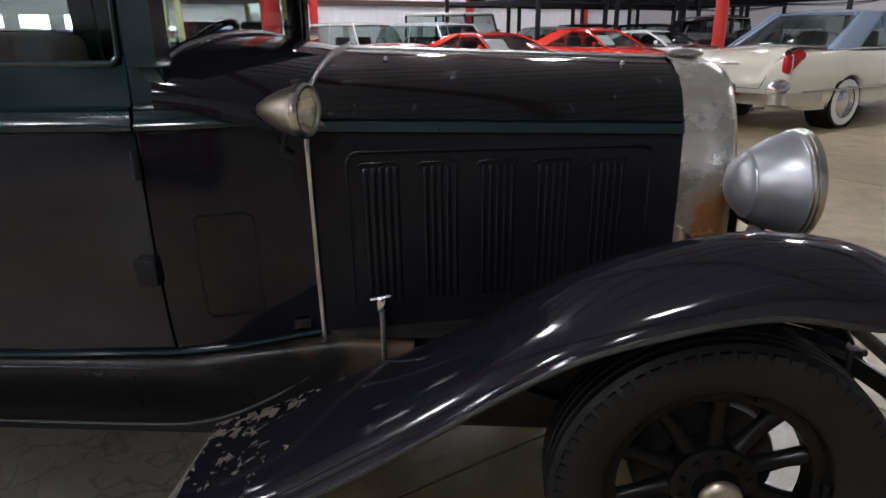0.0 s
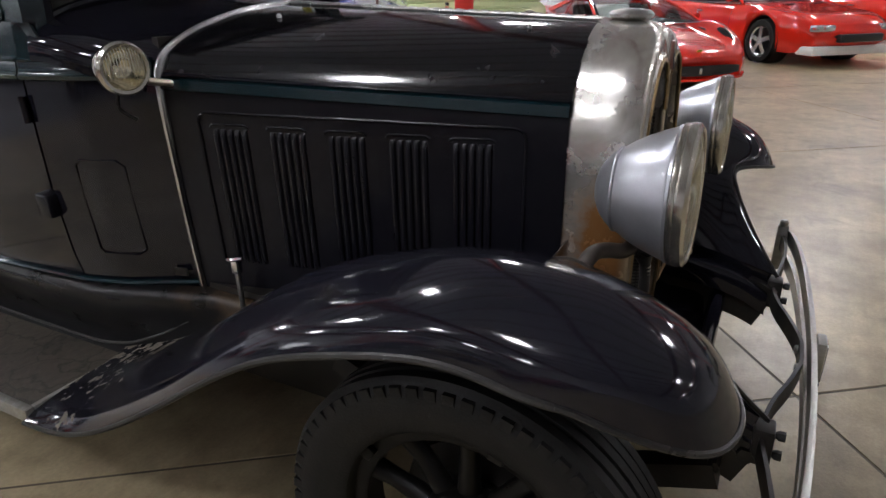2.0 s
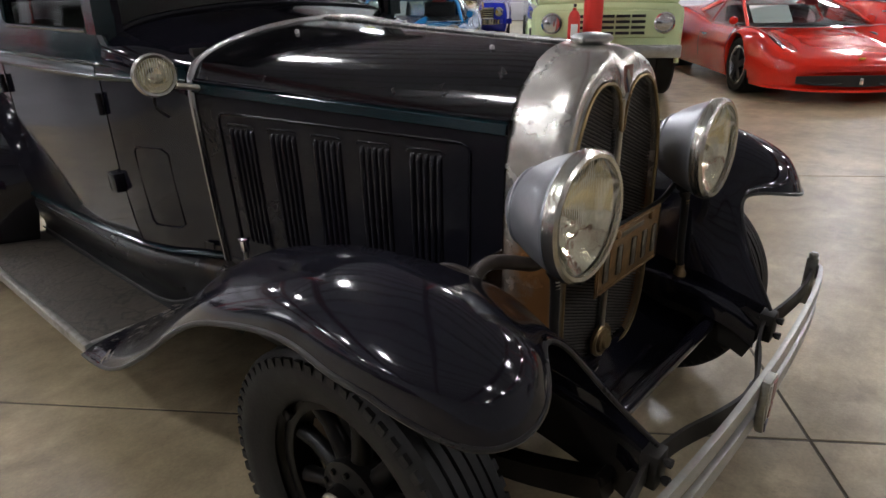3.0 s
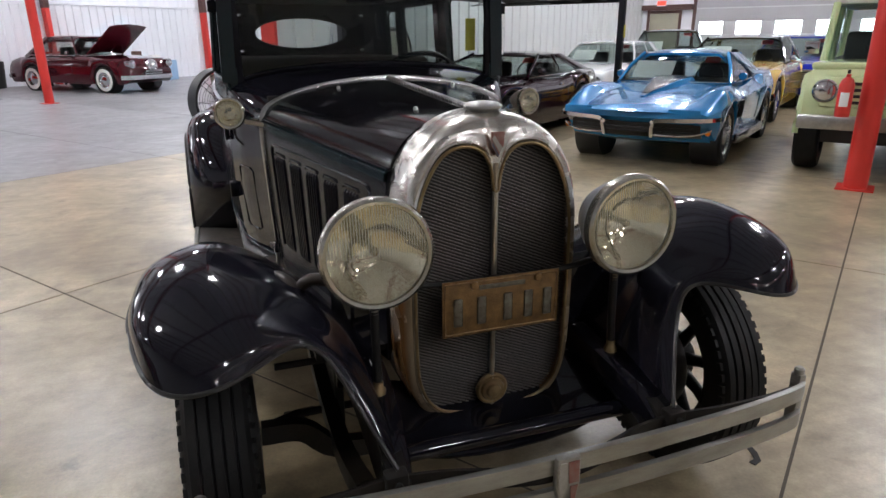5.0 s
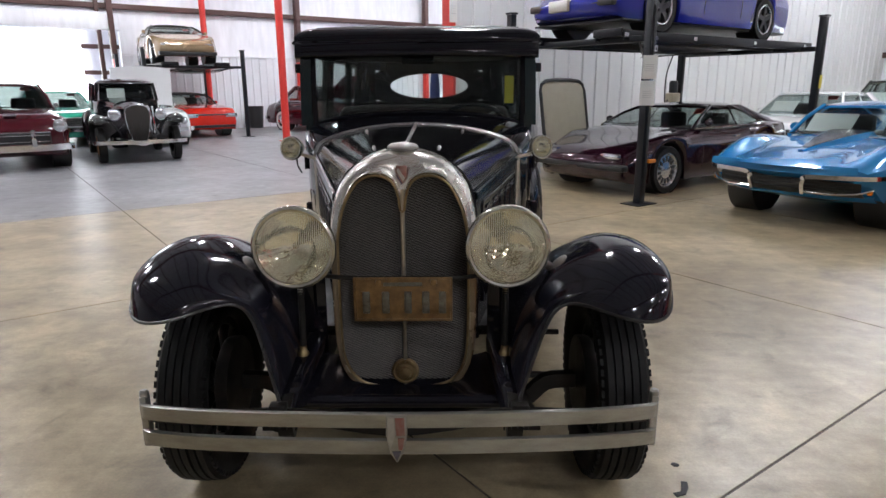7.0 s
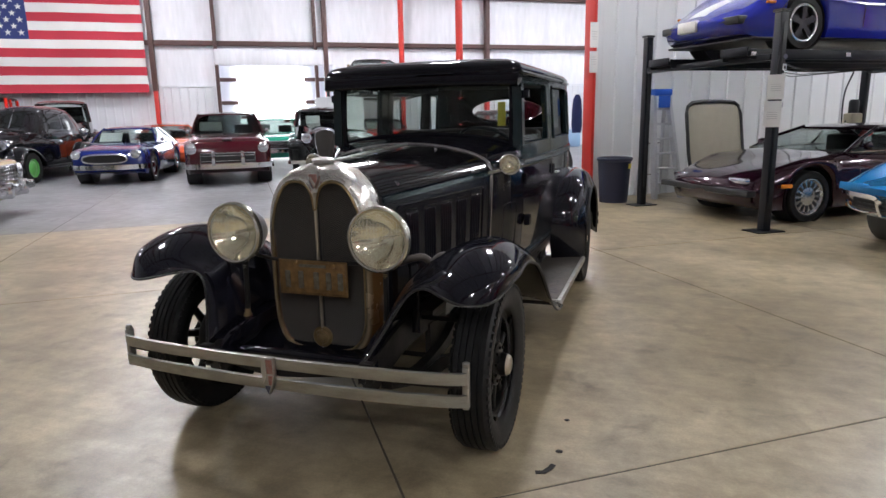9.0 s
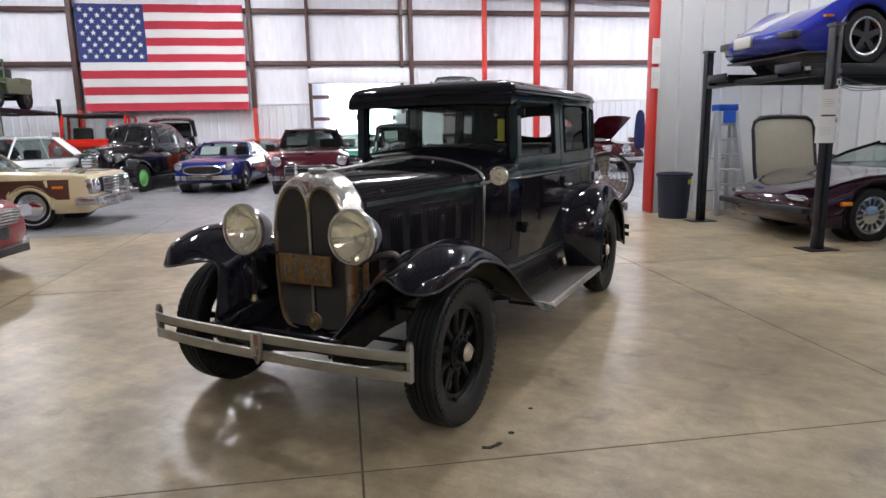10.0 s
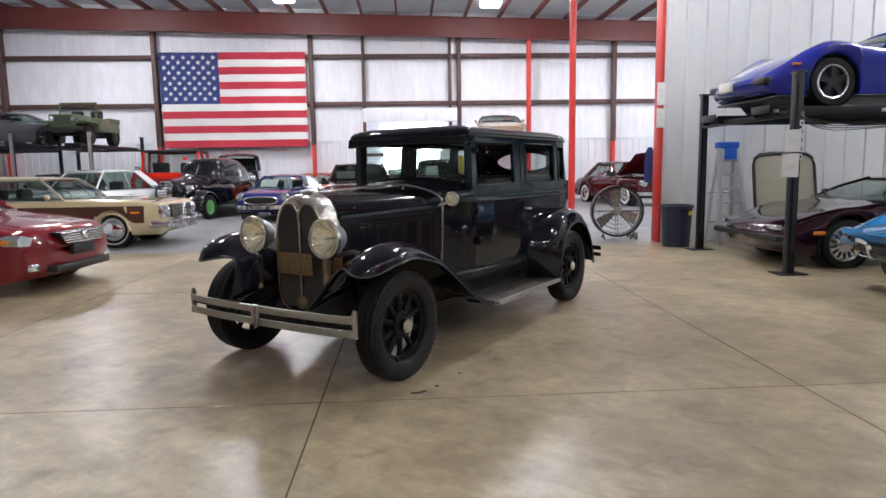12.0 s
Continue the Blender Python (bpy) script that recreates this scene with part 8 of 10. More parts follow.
    part("chassis", box(-0.4, 0.4, by + 0.05, 1.5, 0.42, 0.56), "grille_dark", root)
    return root


def four_post_lift(u0, u1, v0, v1, deck, along="u", near="navy_steel", mat="navy_steel", unit=False):
    """Four posts, two runways along u and cross beams."""
    lf = thing("car_lift", "dark four-post car lift with steel runways", "car lift", at(u0, v0) if along == "u" else at(u1, v0, 0, 90), group="car lifts")
    a, b = (u1 - u0, v1 - v0) if along == "u" else (v1 - v0, u1 - u0)
    for x in (0, a):
        for y in (0, b):
            p = part("post", box(x - 0.055, x + 0.055, y - 0.055, y + 0.055, 0.012, deck + 0.42, 0.008), near if x == 0 else mat, lf, "square steel post")
            part("foot_plate", box(x - 0.2, x + 0.2, y - 0.15, y + 0.15, 0, 0.012), mat, p)
            part("post_cap", box(x - 0.07, x + 0.07, y - 0.07, y + 0.07, deck + 0.42, deck + 0.45), "black_steel", p)
            part("latch_rail", box(x - 0.02, x + 0.02, y - 0.068, y - 0.056, 0.3, deck + 0.3), "black_steel", p)
        part("cross_beam", box(x - 0.06, x + 0.06, 0.07, b - 0.07, deck - 0.13, deck - 0.05, 0.01), mat, lf, "cross beam between posts")
    for y in (b * 0.5 - 0.78, b * 0.5 + 0.78):
        rw = part("runway", box(-0.15, a + 0.3, y - 0.24, y + 0.24, deck - 0.06, deck, 0.006), mat, lf, "long ribbed runway")
        for sg in (-1, 1):
            part("runway_lip", box(-0.15, a + 0.3, y + sg * 0.24 - 0.015, y + sg * 0.24 + 0.015, deck - 0.1, deck + 0.025, 0.004), mat, rw)
        part("ramp_stop", box(-0.19, -0.17, y - 0.24, y + 0.24, deck - 0.05, deck + 0.05, 0.006), mat, rw)
    part("hydraulic_hose", tube(spline([(0, 0.1, deck - 0.1), (a * 0.3, b * 0.3, deck - 0.2), (a * 0.7, b * 0.3, deck - 0.18), (a, b - 0.1, deck - 0.1)], 6), 0.012, 6), "black_steel", lf)
    for k in range(4):
        sag = 0.05 + 0.03 * k
        part("cable", tube(spline([(a * 0.02, 0.1 + 0.05 * k, deck - 0.09), (a * 0.2, b * 0.3, deck - 0.12 - sag), (a * 0.5, b * (0.35 + 0.1 * k), deck - 0.14 - sag * 0.5), (a * 0.8, b * 0.4, deck - 0.1)], 5), 0.008, 6), "black_steel", lf)
    if unit:
        pu = part("power_unit", box(a - 0.36, a - 0.1, b - 0.12, b + 0.08, 1.12, 1.42, 0.03), material("beige_tank", (0.42, 0.38, 0.27), 0.5), lf, "hydraulic power unit with a beige tank")
        part("motor", lathe([(0, 0), (0.08, 0.0), (0.085, 0.02), (0.085, 0.2), (0.06, 0.24), (0, 0.24)], 20, "z"), "black_steel", pu, "black motor", pose(a - 0.23, b - 0.02, 1.42))
        part("hose", tube(spline([(a - 0.3, b, 1.4), (a - 0.42, b + 0.02, 1.2), (a - 0.44, b + 0.02, 1.75), (a - 0.3, b, deck - 0.1)], 5), 0.014, 8), "black_steel", pu)
        part("warning_label", box(a - 0.04, a + 0.04, -0.075, -0.066, 1.5, 1.72), "yellow_card", lf, "yellow warning label")
        for x in (-0.15, a * 0.3, a * 0.65, a):
            part("runway_bracket", box(x, x + 0.08, b * 0.5 - 1.045, b * 0.5 - 1.03, deck - 0.06, deck - 0.01), "alloy", lf)
    return lf



def fender_bulge(root, color, x0, x1, yc, length, z0, r):
    """Teardrop fender over a wheel, open below."""
    for sg in (1, -1):
        rows = []
        for i in range(17):
            a = -0.25 + (math.pi * 1.0 + 0.45) * i / 16
            k = 1.0 if a < math.pi / 2 else 1.0 + (length - 1) * ((a - math.pi / 2) / (math.pi / 2)) ** 1.5
            row = []
            for j in range(7):
                b = math.pi / 2 * j / 6
                rr = r * (1.0 + 0.22 * math.cos(b) - 0.02)
                xx = x0 + (x1 - x0) * math.sin(b)
                row.append(Vector((sg * xx, yc - rr * math.cos(a) * k, z0 + rr * max(-0.5, math.sin(a)))))
            rows.append(row)
        part("fender", sheet(rows, 0.02), color, root, "rounded separate fender", angle=60)


def bulbous_coupe(m):
    """Late-thirties coupe: narrow hood, tall rounded cabin, separate fenders, green wheels."""
    t = make_car("thirties_coupe", "black late-thirties coupe with green wheels", BLACK, m, L=4.4, W=1.46, H=1.78, wb=2.7, fo=0.72, r=0.35, low=0.34, wheel="green", wide=0.16, track=0.79, drop=0.14, rear_w=0.5,
                 top=[(-2.25, 1.05), (-2.0, 1.12), (-0.8, 1.2), (0, 1.2), (1.2, 1.22), (1.8, 1.05), (2.25, 0.7)], sh=[(-2.25, 0.95), (-2.0, 1.0), (-0.8, 1.1), (0, 1.12), (1.2, 1.12), (1.8, 0.95), (2.25, 0.62)],
                 cab=None, belt=1.17, roof_w=0.57, crown=0.55, edge=0.85, taper=0.45, power=1.6, nose=(0.12, 2.5, 0.85), bow=0.1, bump_z=0.42, cpillar=0.55, arch=0.6, card=False)
    def half(y):
        w = smooth_at([(-0.85, 0.56), (-0.3, 0.68), (0.6, 0.71), (1.3, 0.62), (2.0, 0.4), (2.25, 0.28)], y)
        zt = smooth_at([(-0.85, 1.2), (-0.72, 1.26), (-0.42, 1.66), (-0.2, 1.75), (0.3, 1.78), (0.8, 1.74), (1.3, 1.54), (1.8, 1.18), (2.25, 0.72)], y)
        zm = min(1.15, 0.34 + 0.65 * (zt - 0.34))
        pts = [(w * 0.96, 0.34), (w * 1.01, 0.6), (w * 1.02, zm - 0.1), (w * 0.97, zm + 0.03), (w * 0.9, zm + 0.5 * (zt - zm)), (w * 0.76, zm + 0.86 * (zt - zm)), (w * 0.42, zt - 0.02 * (zt - zm)), (0, zt)]
        return [(p.x, p.z) for p in spline([(x, 0, z) for x, z in pts], 3)]

    ys = [-0.85 + 3.1 * k / 40 for k in range(41)]
    part("cabin", loft([[Vector((x, y, z)) for x, z in half(y)] + [Vector((-x, y, z)) for x, z in half(y)[-2::-1]] for y in ys]), BLACK, t, "rounded black cabin", angle=50)

    def out_x(y, z):
        h = half(y)
        return float(np.interp(z, [p[1] for p in h], [p[0] for p in h]))

    for sg in (1, -1):
        for y0, y1, zt in ((-0.42, 0.3, 1.58), (0.38, 0.95, 1.54)):
            g = []
            for i in range(7):
                z = 1.2 + (zt - 1.2) * i / 6
                a0, a1 = y0 + 0.22 * (z - 1.2) if y0 < 0 else y0, y1 - (0.4 * (z - 1.2) if y1 > 0.5 else 0.0)
                g.append([Vector((sg * (out_x(y, z) + 0.004), y, z)) for y in [a0 + (a1 - a0) * k / 6 for k in range(7)]])
            part("side_window", sheet(g, 0.006), "dark_pane", t)
    g = []
    for i in range(7):
        y = -0.71 + 0.27 * i / 6
        g.append([Vector((x, y - 0.012 + 0.05 * (x / 0.5) ** 2, half(y)[-1][1] + 0.014 - 0.05 * (x / 0.5) ** 2)) for x in [-0.47 + 0.94 * k / 8 for k in range(9)]])
    part("windscreen", sheet(g, 0.006), "dark_pane", t)
    part("windscreen_bar", tube([(0, -0.73, 1.27), (0, -0.43, 1.68)], 0.012, 6), "chrome", t)
    fender_bulge(t, BLACK, 0.5, 0.9, -1.53, 1.5, 0.38, 0.40)
    fender_bulge(t, BLACK, 0.55, 0.9, 1.27, 1.6, 0.38, 0.40)
    g = part("grille", loft([[Vector((x * k, y, z)) for x, z in ((0.16, 0.5), (0.24, 0.75), (0.22, 1.0), (0.1, 1.1), (-0.1, 1.1), (-0.22, 1.0), (-0.24, 0.75), (-0.16, 0.5))] for k, y in ((1, -2.16), (0.9, -2.29), (0.5, -2.33))]), "chrome", t, "tall rounded chrome grille")
    for i in range(7):
        z = 0.58 + i * 0.075
        part("grille_gap", box(-0.17, 0.17, -2.345, -2.3, z, z + 0.02), "grille_dark", g)
    for sg in (1, -1):
        hl = part("headlamp", lathe([(0.1, 0.0), (0.115, -0.01), (0.12, 0.02), (0.1, 0.14), (0.05, 0.26), (0, 0.3)], 24), "chrome", t, "round headlamp", pose(sg * 0.5, -1.96, 0.88))
        part("lens", lathe([(0.1, 0.0), (0.06, -0.02), (0, -0.028)], 20), "lamp_glass", hl)
        part("running_board", box(*sorted((sg * 0.6, sg * 0.88)), -1.0, 0.85, 0.3, 0.35, 0.01), "black_trim", t)
    return t

# ---- the parked cars, row by row ----
RED = paint("bright_red_paint", (0.6, 0.02, 0.009))
MAROON = paint("maroon_paint", (0.055, 0.004, 0.009))
BLACK = paint("black_car_paint", (0.006, 0.006, 0.008), rough=0.12)
WHITE = paint("white_car_paint", (0.7, 0.71, 0.72))
CREAM = paint("cream_car_paint", (0.62, 0.6, 0.5))
BLUE = paint("bright_blue_metallic", (0.02, 0.2, 0.46), 0.2, 0.25)
VBLUE = paint("deep_blue_paint", (0.012, 0.02, 0.28))
PALE_BLUE = paint("pale_blue_paint", (0.2, 0.27, 0.38))
LIME = paint("pale_lime_paint", (0.58, 0.68, 0.38))
PLUM = paint("dark_plum_metallic", (0.022, 0.004, 0.011), 0.3, 0.2)
GOLD = paint("tan_gold_metallic", (0.42, 0.3, 0.18), 0.4, 0.26)
TAN = paint("tan_cream_paint", (0.56, 0.47, 0.29))
OLIVE = paint("olive_paint", (0.085, 0.125, 0.06), rough=0.4)
ORANGE = paint("orange_red_paint", (0.68, 0.1, 0.03))
YELLOW = paint("yellow_gold_paint", (0.5, 0.3, 0.03))
GREY = paint("dark_grey_paint", (0.05, 0.05, 0.06))
CANDY = paint("candy_red_metallic", (0.18, 0.002, 0.011), 0.0, 0.3)
INDIGO = paint("indigo_paint", (0.01, 0.02, 0.13))
TEALCAR = paint("sea_green_paint", (0.03, 0.3, 0.2))


def first_row():
    """Facing the aisle from the end wall's side."""
    # classic blue coupe with a black hood stripe
    c = sports_car("sports_coupe", "bright blue classic sports coupe with black hood stripe", BLUE, at(8.07, 1.35, 0, -90), "turbine",
                   L=4.45, W=1.77, H=1.25, fo=0.98, wb=2.49, r=0.335, wide=0.21, low=0.2, arch=1.12,
                   shape=((-2.225, .79, .575, .612, .645, .648, .65), (-2.16, .82, .54, .622, .672, .668, .675), (-2.02, .85, .47, .635, .715, .695, .71), (-1.8, .873, .34, .65, .785, .735, .75), (-1.5, .885, .22, .665, .855, .78, .79),
                          (-1.2, .885, .22, .67, .87, .805, .815), (-.85, .875, .22, .68, .85, .83, .85), (-.5, .85, .22, .685, .82, .86, .885), (0, .83, .22, .69, .815, .85, .86), (.5, .84, .22, .70, .84, .86, .87),
                          (1.0, .875, .22, .71, .93, .92, .92), (1.4, .875, .22, .72, .945, .94, .95), (1.9, .83, .30, .71, .88, .89, .90), (2.225, .74, .46, .69, .77, .78, .79)),
                   top=[(-2.22, 0.7), (2.22, 0.8)], sh=[(-2.22, 0.7), (2.22, 0.8)], cab=(-0.72, -0.16, 0.5, 1.75), belt=0.865, cab_w=0.70, roof_w=0.53, cpillar=0.55, rear_w=0.62, drop=0.1, bow=0.22, bumper=None, card=True,
                   parts=(("side_pipe", 0.80, 0.9, -0.75, 0.8, 0.17, 0.29, "alloy"), ("side_pipe", -0.9, -0.80, -0.75, 0.8, 0.17, 0.29, "alloy")))
    # raised hood scoop, black on top, pointed at its front
    def hood_z(x, y):
        return interp([(-1.75, .76), (-1.5, .79), (-1.2, .815), (-.85, .85), (-.5, .885)], y) - 0.02 * (x / 0.4) ** 2

    rows = []
    for k in range(13):
        t = k / 12
        y = -1.72 + 1.14 * t
        w = 0.03 + 0.27 * t
        up = 0.012 + 0.05 * math.sin(math.pi * min(1.0, t * 0.62))
        rows.append([Vector((x * w, y, hood_z(x * w, y) + (up if abs(x) < 0.9 else -0.01))) for x in (-1, -0.8, -0.4, 0, 0.4, 0.8, 1)])
    scoop = part("hood_scoop", sheet(rows, 0.006), BLUE, c, "raised blue hood scoop")
    inner = [[p + Vector((0, 0.004, 0.006)) for p in r[1:-1]] for r in rows[1:]]
    part("scoop_stripe", sheet([[Vector((p.x * 0.86, p.y, p.z)) for p in r] for r in inner], 0.004), "black_satin", scoop, "black stripe on the scoop")
    # recessed grille between two split bumpers, below the nose crease
    gr = part("grille", sheet([[Vector((x, -2.09 + 0.2 * (x / 0.885) ** 2 + dy, z)) for x in [-0.72 + 0.12 * k for k in range(13)]] for z, dy in ((0.36, 0.1), (0.42, 0.0), (0.5, -0.01), (0.57, -0.02))], 0.01), "grille_dark", c, "dark recessed grille")
    for z in (0.43, 0.47, 0.51):
        part("grille_bar", tube([(x, -2.105 + 0.2 * (x / 0.885) ** 2, z) for x in [-0.66 + 0.12 * k for k in range(12)]], 0.008, 6), "black_steel", gr)
    part("valance", sheet([[Vector((x, -1.98 + 0.22 * (x / 0.885) ** 2 + dy, z)) for x in [-0.78 + 0.156 * k for k in range(11)]] for z, dy in ((0.3, 0.12), (0.335, 0.04), (0.37, 0.01), (0.385, 0.02))], 0.01), BLUE, c, "blue lower valance")
    for sg in (1, -1):
        bm = part("bumper", tube(spline([(sg * 0.9, -1.62, 0.575), (sg * 0.885, -1.86, 0.575), (sg * 0.78, -2.03, 0.572), (sg * 0.55, -2.135, 0.568), (sg * 0.33, -2.19, 0.562), (sg * 0.275, -2.195, 0.535), (sg * 0.265, -2.17, 0.46), (sg * 0.26, -2.13, 0.385)], 4), 0.028, 10, flat=(0.018, 0.021)), "chrome", c, "split chrome front bumper")
        part("bumper_bar", tube(spline([(sg * 0.27, -2.13, 0.405), (sg * 0.5, -2.1, 0.4), (sg * 0.7, -2.02, 0.415), (sg * 0.82, -1.93, 0.46)], 4), 0.012, 8), "chrome", bm)
        part("indicator", lathe([(0, -0.02), (0.022, -0.018), (0.028, 0.0), (0, 0.01)], 16), "amber", c, "", pose(sg * 0.79, -1.93, 0.43))
        part("lamp_cover", box(sg * 0.58 - 0.16, sg * 0.58 + 0.16, -0.004, 0.004, -0.035, 0.035, 0.003), BLUE, c, "shut headlamp cover", pose(sg * 0.0, -2.145, 0.645, 0, 0, 0))
        for k in range(3):
            part("fender_gill", tube([(sg * 0.878, -0.9 + k * 0.09, 0.50), (sg * 0.884, -0.86 + k * 0.09, 0.68)], 0.012, 6), "grille_dark", c, "slanting side gill")
    # dark plum coupe under the lift and the blue one on top
    sports_car("sports_coupe", "dark plum wedge-shaped sports coupe under the lift", PLUM, at(8.16, 4.4, 0, -90), "turbine", lamps=(), low=0.17, nose=(0.34, 2.7, 0.42),
               parts=(("nose_lamp", -0.7, -0.4, -2.22, -2.14, 0.50, 0.57, "lamp_glass"), ("nose_lamp", 0.4, 0.7, -2.22, -2.14, 0.50, 0.57, "lamp_glass"), ("nose_slot", -0.85, 0.85, -2.24, -2.1, 0.36, 0.44, "grille_dark"),
                      ("side_lamp", 0.86, 0.9, -1.75, -1.6, 0.45, 0.5, "amber"), ("side_lamp", -0.9, -0.86, -1.75, -1.6, 0.45, 0.5, "amber")), card=False)
    sports_car("sports_coupe", "deep blue sports coupe with a white nose stripe on the lift", VBLUE, at(8.02, 4.5, 2.27, -88) @ Matrix.Scale(0.93, 4), "dark", L=5.1, H=1.2, wb=2.86,
               top=[(-2.55, 0.45), (-2.3, 0.57), (-1.8, 0.76), (-1.2, 0.86), (-0.8, 0.88), (0, 0.88), (1.5, 0.9), (2.4, 0.88), (2.55, 0.8)],
               sh=[(-2.55, 0.43), (-2.3, 0.55), (-1.55, 0.90), (-0.7, 0.80), (0.1, 0.78), (1.3, 0.94), (2.3, 0.84), (2.55, 0.76)], fo=1.0, crown=0.45, edge=0.86, r=0.33,
               nose=(0.34, 2.4, 0.37), strips=(("hood_stripe", "white_side", -0.3, 0.08, -2.42, -0.95, 0.008),),
               parts=(("nose_plate", -0.28, 0.08, -2.58, -2.48, 0.29, 0.44, "white_side"), ("nose_slot", -0.74, -0.34, -2.55, -2.38, 0.32, 0.42, "grille_dark"), ("nose_slot", 0.3, 0.74, -2.55, -2.38, 0.32, 0.42, "grille_dark"), ("under_tray", -0.8, 0.8, -2.3, 2.2, 0.13, 0.16, "grille_dark"),
                      ("side_lamp", 0.8, 0.855, -2.12, -2.0, 0.56, 0.59, "amber"), ("side_lamp", -0.855, -0.8, -2.12, -2.0, 0.56, 0.59, "amber")), card=False)
    four_post_lift(5.75, 10.35, 3.17, 5.82, 2.24, unit=True)
    box_truck("off_roader", "pale lime-green square-cut off-roader with white roof", LIME, at(8.5, -1.22, 0, -90))
    sc = sports_car("supercar", "bright red mid-engined supercar with black grille", RED, at(8.7, -4.02, 0, -86), "dark", L=4.53, W=1.94, H=1.13, wb=2.65, fo=1.05, arch=1.1,
               shape=((-2.265, .70, .19, .30, .41, .415, .42), (-2.22, .80, .15, .32, .455, .46, .465), (-2.1, .88, .14, .36, .51, .505, .51), (-1.85, .94, .14, .42, .62, .56, .565), (-1.5, .965, .14, .46, .725, .62, .625), (-1.15, .97, .14, .48, .765, .675, .69),
                      (-.8, .96, .14, .48, .75, .73, .74), (0, .95, .14, .5, .75, .77, .78), (.8, .97, .14, .53, .85, .86, .88), (1.4, .97, .14, .56, .91, .92, .93), (2.0, .95, .2, .57, .86, .86, .86), (2.26, .86, .3, .56, .76, .76, .76)),
               top=[(-2.26, 0.5), (2.26, 0.8)], sh=[(-2.26, 0.5), (2.26, 0.8)], cab=(-1.15, -0.2, 0.4, 1.6), belt=0.745, cab_w=0.79, roof_w=0.55, bow=0.34,
               parts=())

    def snub(x, z):
        return -2.265 + 0.34 * (x / 0.97) ** 2 - 0.012 * (z - 0.2)

    def mouth(x):
        return 0.2 + 0.025 * (x / 0.68) ** 2, 0.325 - 0.03 * (abs(x) / 0.68) ** 3

    cols = [-0.64 + 0.08 * k for k in range(17)]
    ng = part("nose_grille", sheet([[Vector((x, snub(x, 0.3) - 0.012, mouth(x)[0] + (mouth(x)[1] - mouth(x)[0]) * f)) for x in cols] for f in (0, 0.33, 0.66, 1.0)], 0.012), "grille_dark", sc, "wide black lower grille")
    for sg in (1, -1):
        part("grille_wing", tube(spline([(sg * 0.2, snub(0.2, 0.3) - 0.03, 0.235), (sg * 0.42, snub(0.42, 0.3) - 0.03, 0.22), (sg * 0.56, snub(0.56, 0.3) - 0.03, 0.245)], 4), 0.01, 6), "black_trim", ng)
        # tall swept-back lamp: dark housing under a clear cover, a bright streak along it
        ln, hw = [], []
        for k in range(9):
            t = k / 8
            y = -1.98 + 0.55 * t
            x = 0.70 + 0.12 * t
            z = interp([(-1.98, .57), (-1.85, .625), (-1.7, .675), (-1.5, .727), (-1.4, .742)], y)
            w = 0.095 * math.sin(math.pi * min(1, 0.18 + 0.82 * (1 - t))) + 0.008
            yy = y + 0.34 * (abs(2 * y / 4.53)) ** 3 * (x / 0.97) ** 2
            ln.append([Vector((sg * (x + dx * w), yy, z + 0.006 - 0.03 * dx * dx - 0.03 * max(0, dx))) for dx in (-1, -0.5, 0, 0.5, 1)])
            hw.append([Vector((sg * (x - 0.3 * w), yy, z + 0.016)), Vector((sg * (x - 0.02 * w), yy, z + 0.018))])
        hl = part("headlamp", sheet(ln, 0.006), "dark_pane", sc, "swept-back dark headlamp")
        part("lamp_streak", sheet(hw[1:6], 0.004), "lamp_glass", hl)
    part("splitter", tube(spline([(-0.86, -1.86, 0.17), (-0.66, -2.1, 0.165), (-0.35, -2.235, 0.16), (0, -2.275, 0.16), (0.35, -2.235, 0.16), (0.66, -2.1, 0.165), (0.86, -1.86, 0.17)], 5), 0.03, 8, flat=(0.05, 0.014)), RED, sc, "red front splitter")
    part("nose_badge", box(-0.03, 0.03, -0.004, 0.004, -0.035, 0.035, 0.003), "yellow_card", sc, "small yellow badge", pose(0, -2.19, 0.485, 60))
    part("grille_badge", box(-0.02, 0.02, -0.006, 0.0, -0.035, 0.035, 0.003), "chrome", ng, "", pose(0, snub(0, 0.3) - 0.014, 0.26))
    sports_car("muscle_coupe", "red muscle coupe with a white front spoiler", RED, at(10.6, -7.7, 0, -84), "alloy", L=4.85, W=1.85, H=1.28, wb=2.57, fo=1.1, r=0.34, low=0.2,
               top=[(-2.42, 0.66), (-2.3, 0.74), (-1.5, 0.84), (-0.8, 0.92), (0, 0.92), (1.4, 0.96), (2.2, 0.95), (2.42, 0.88)],
               sh=[(-2.42, 0.62), (-2.2, 0.7), (-0.8, 0.86), (0.2, 0.86), (1.4, 0.9), (2.2, 0.9), (2.42, 0.82)], belt=0.9, crown=0.7,
               parts=(("spoiler", -0.78, 0.78, -2.36, -2.0, 0.19, 0.32, "white_side"), ("nose_lamp", 0.42, 0.78, -2.44, -2.3, 0.53, 0.63, "lamp_glass"), ("nose_lamp", -0.78, -0.42, -2.44, -2.3, 0.53, 0.63, "lamp_glass"), ("nose_slot", -0.4, 0.4, -2.45, -2.3, 0.38, 0.5, "grille_dark"),
                      ("hood_vent", 0.2, 0.34, -1.2, -0.9, 0.88, 0.9, "grille_dark"), ("hood_vent", -0.34, -0.2, -1.2, -0.9, 0.88, 0.9, "grille_dark")))
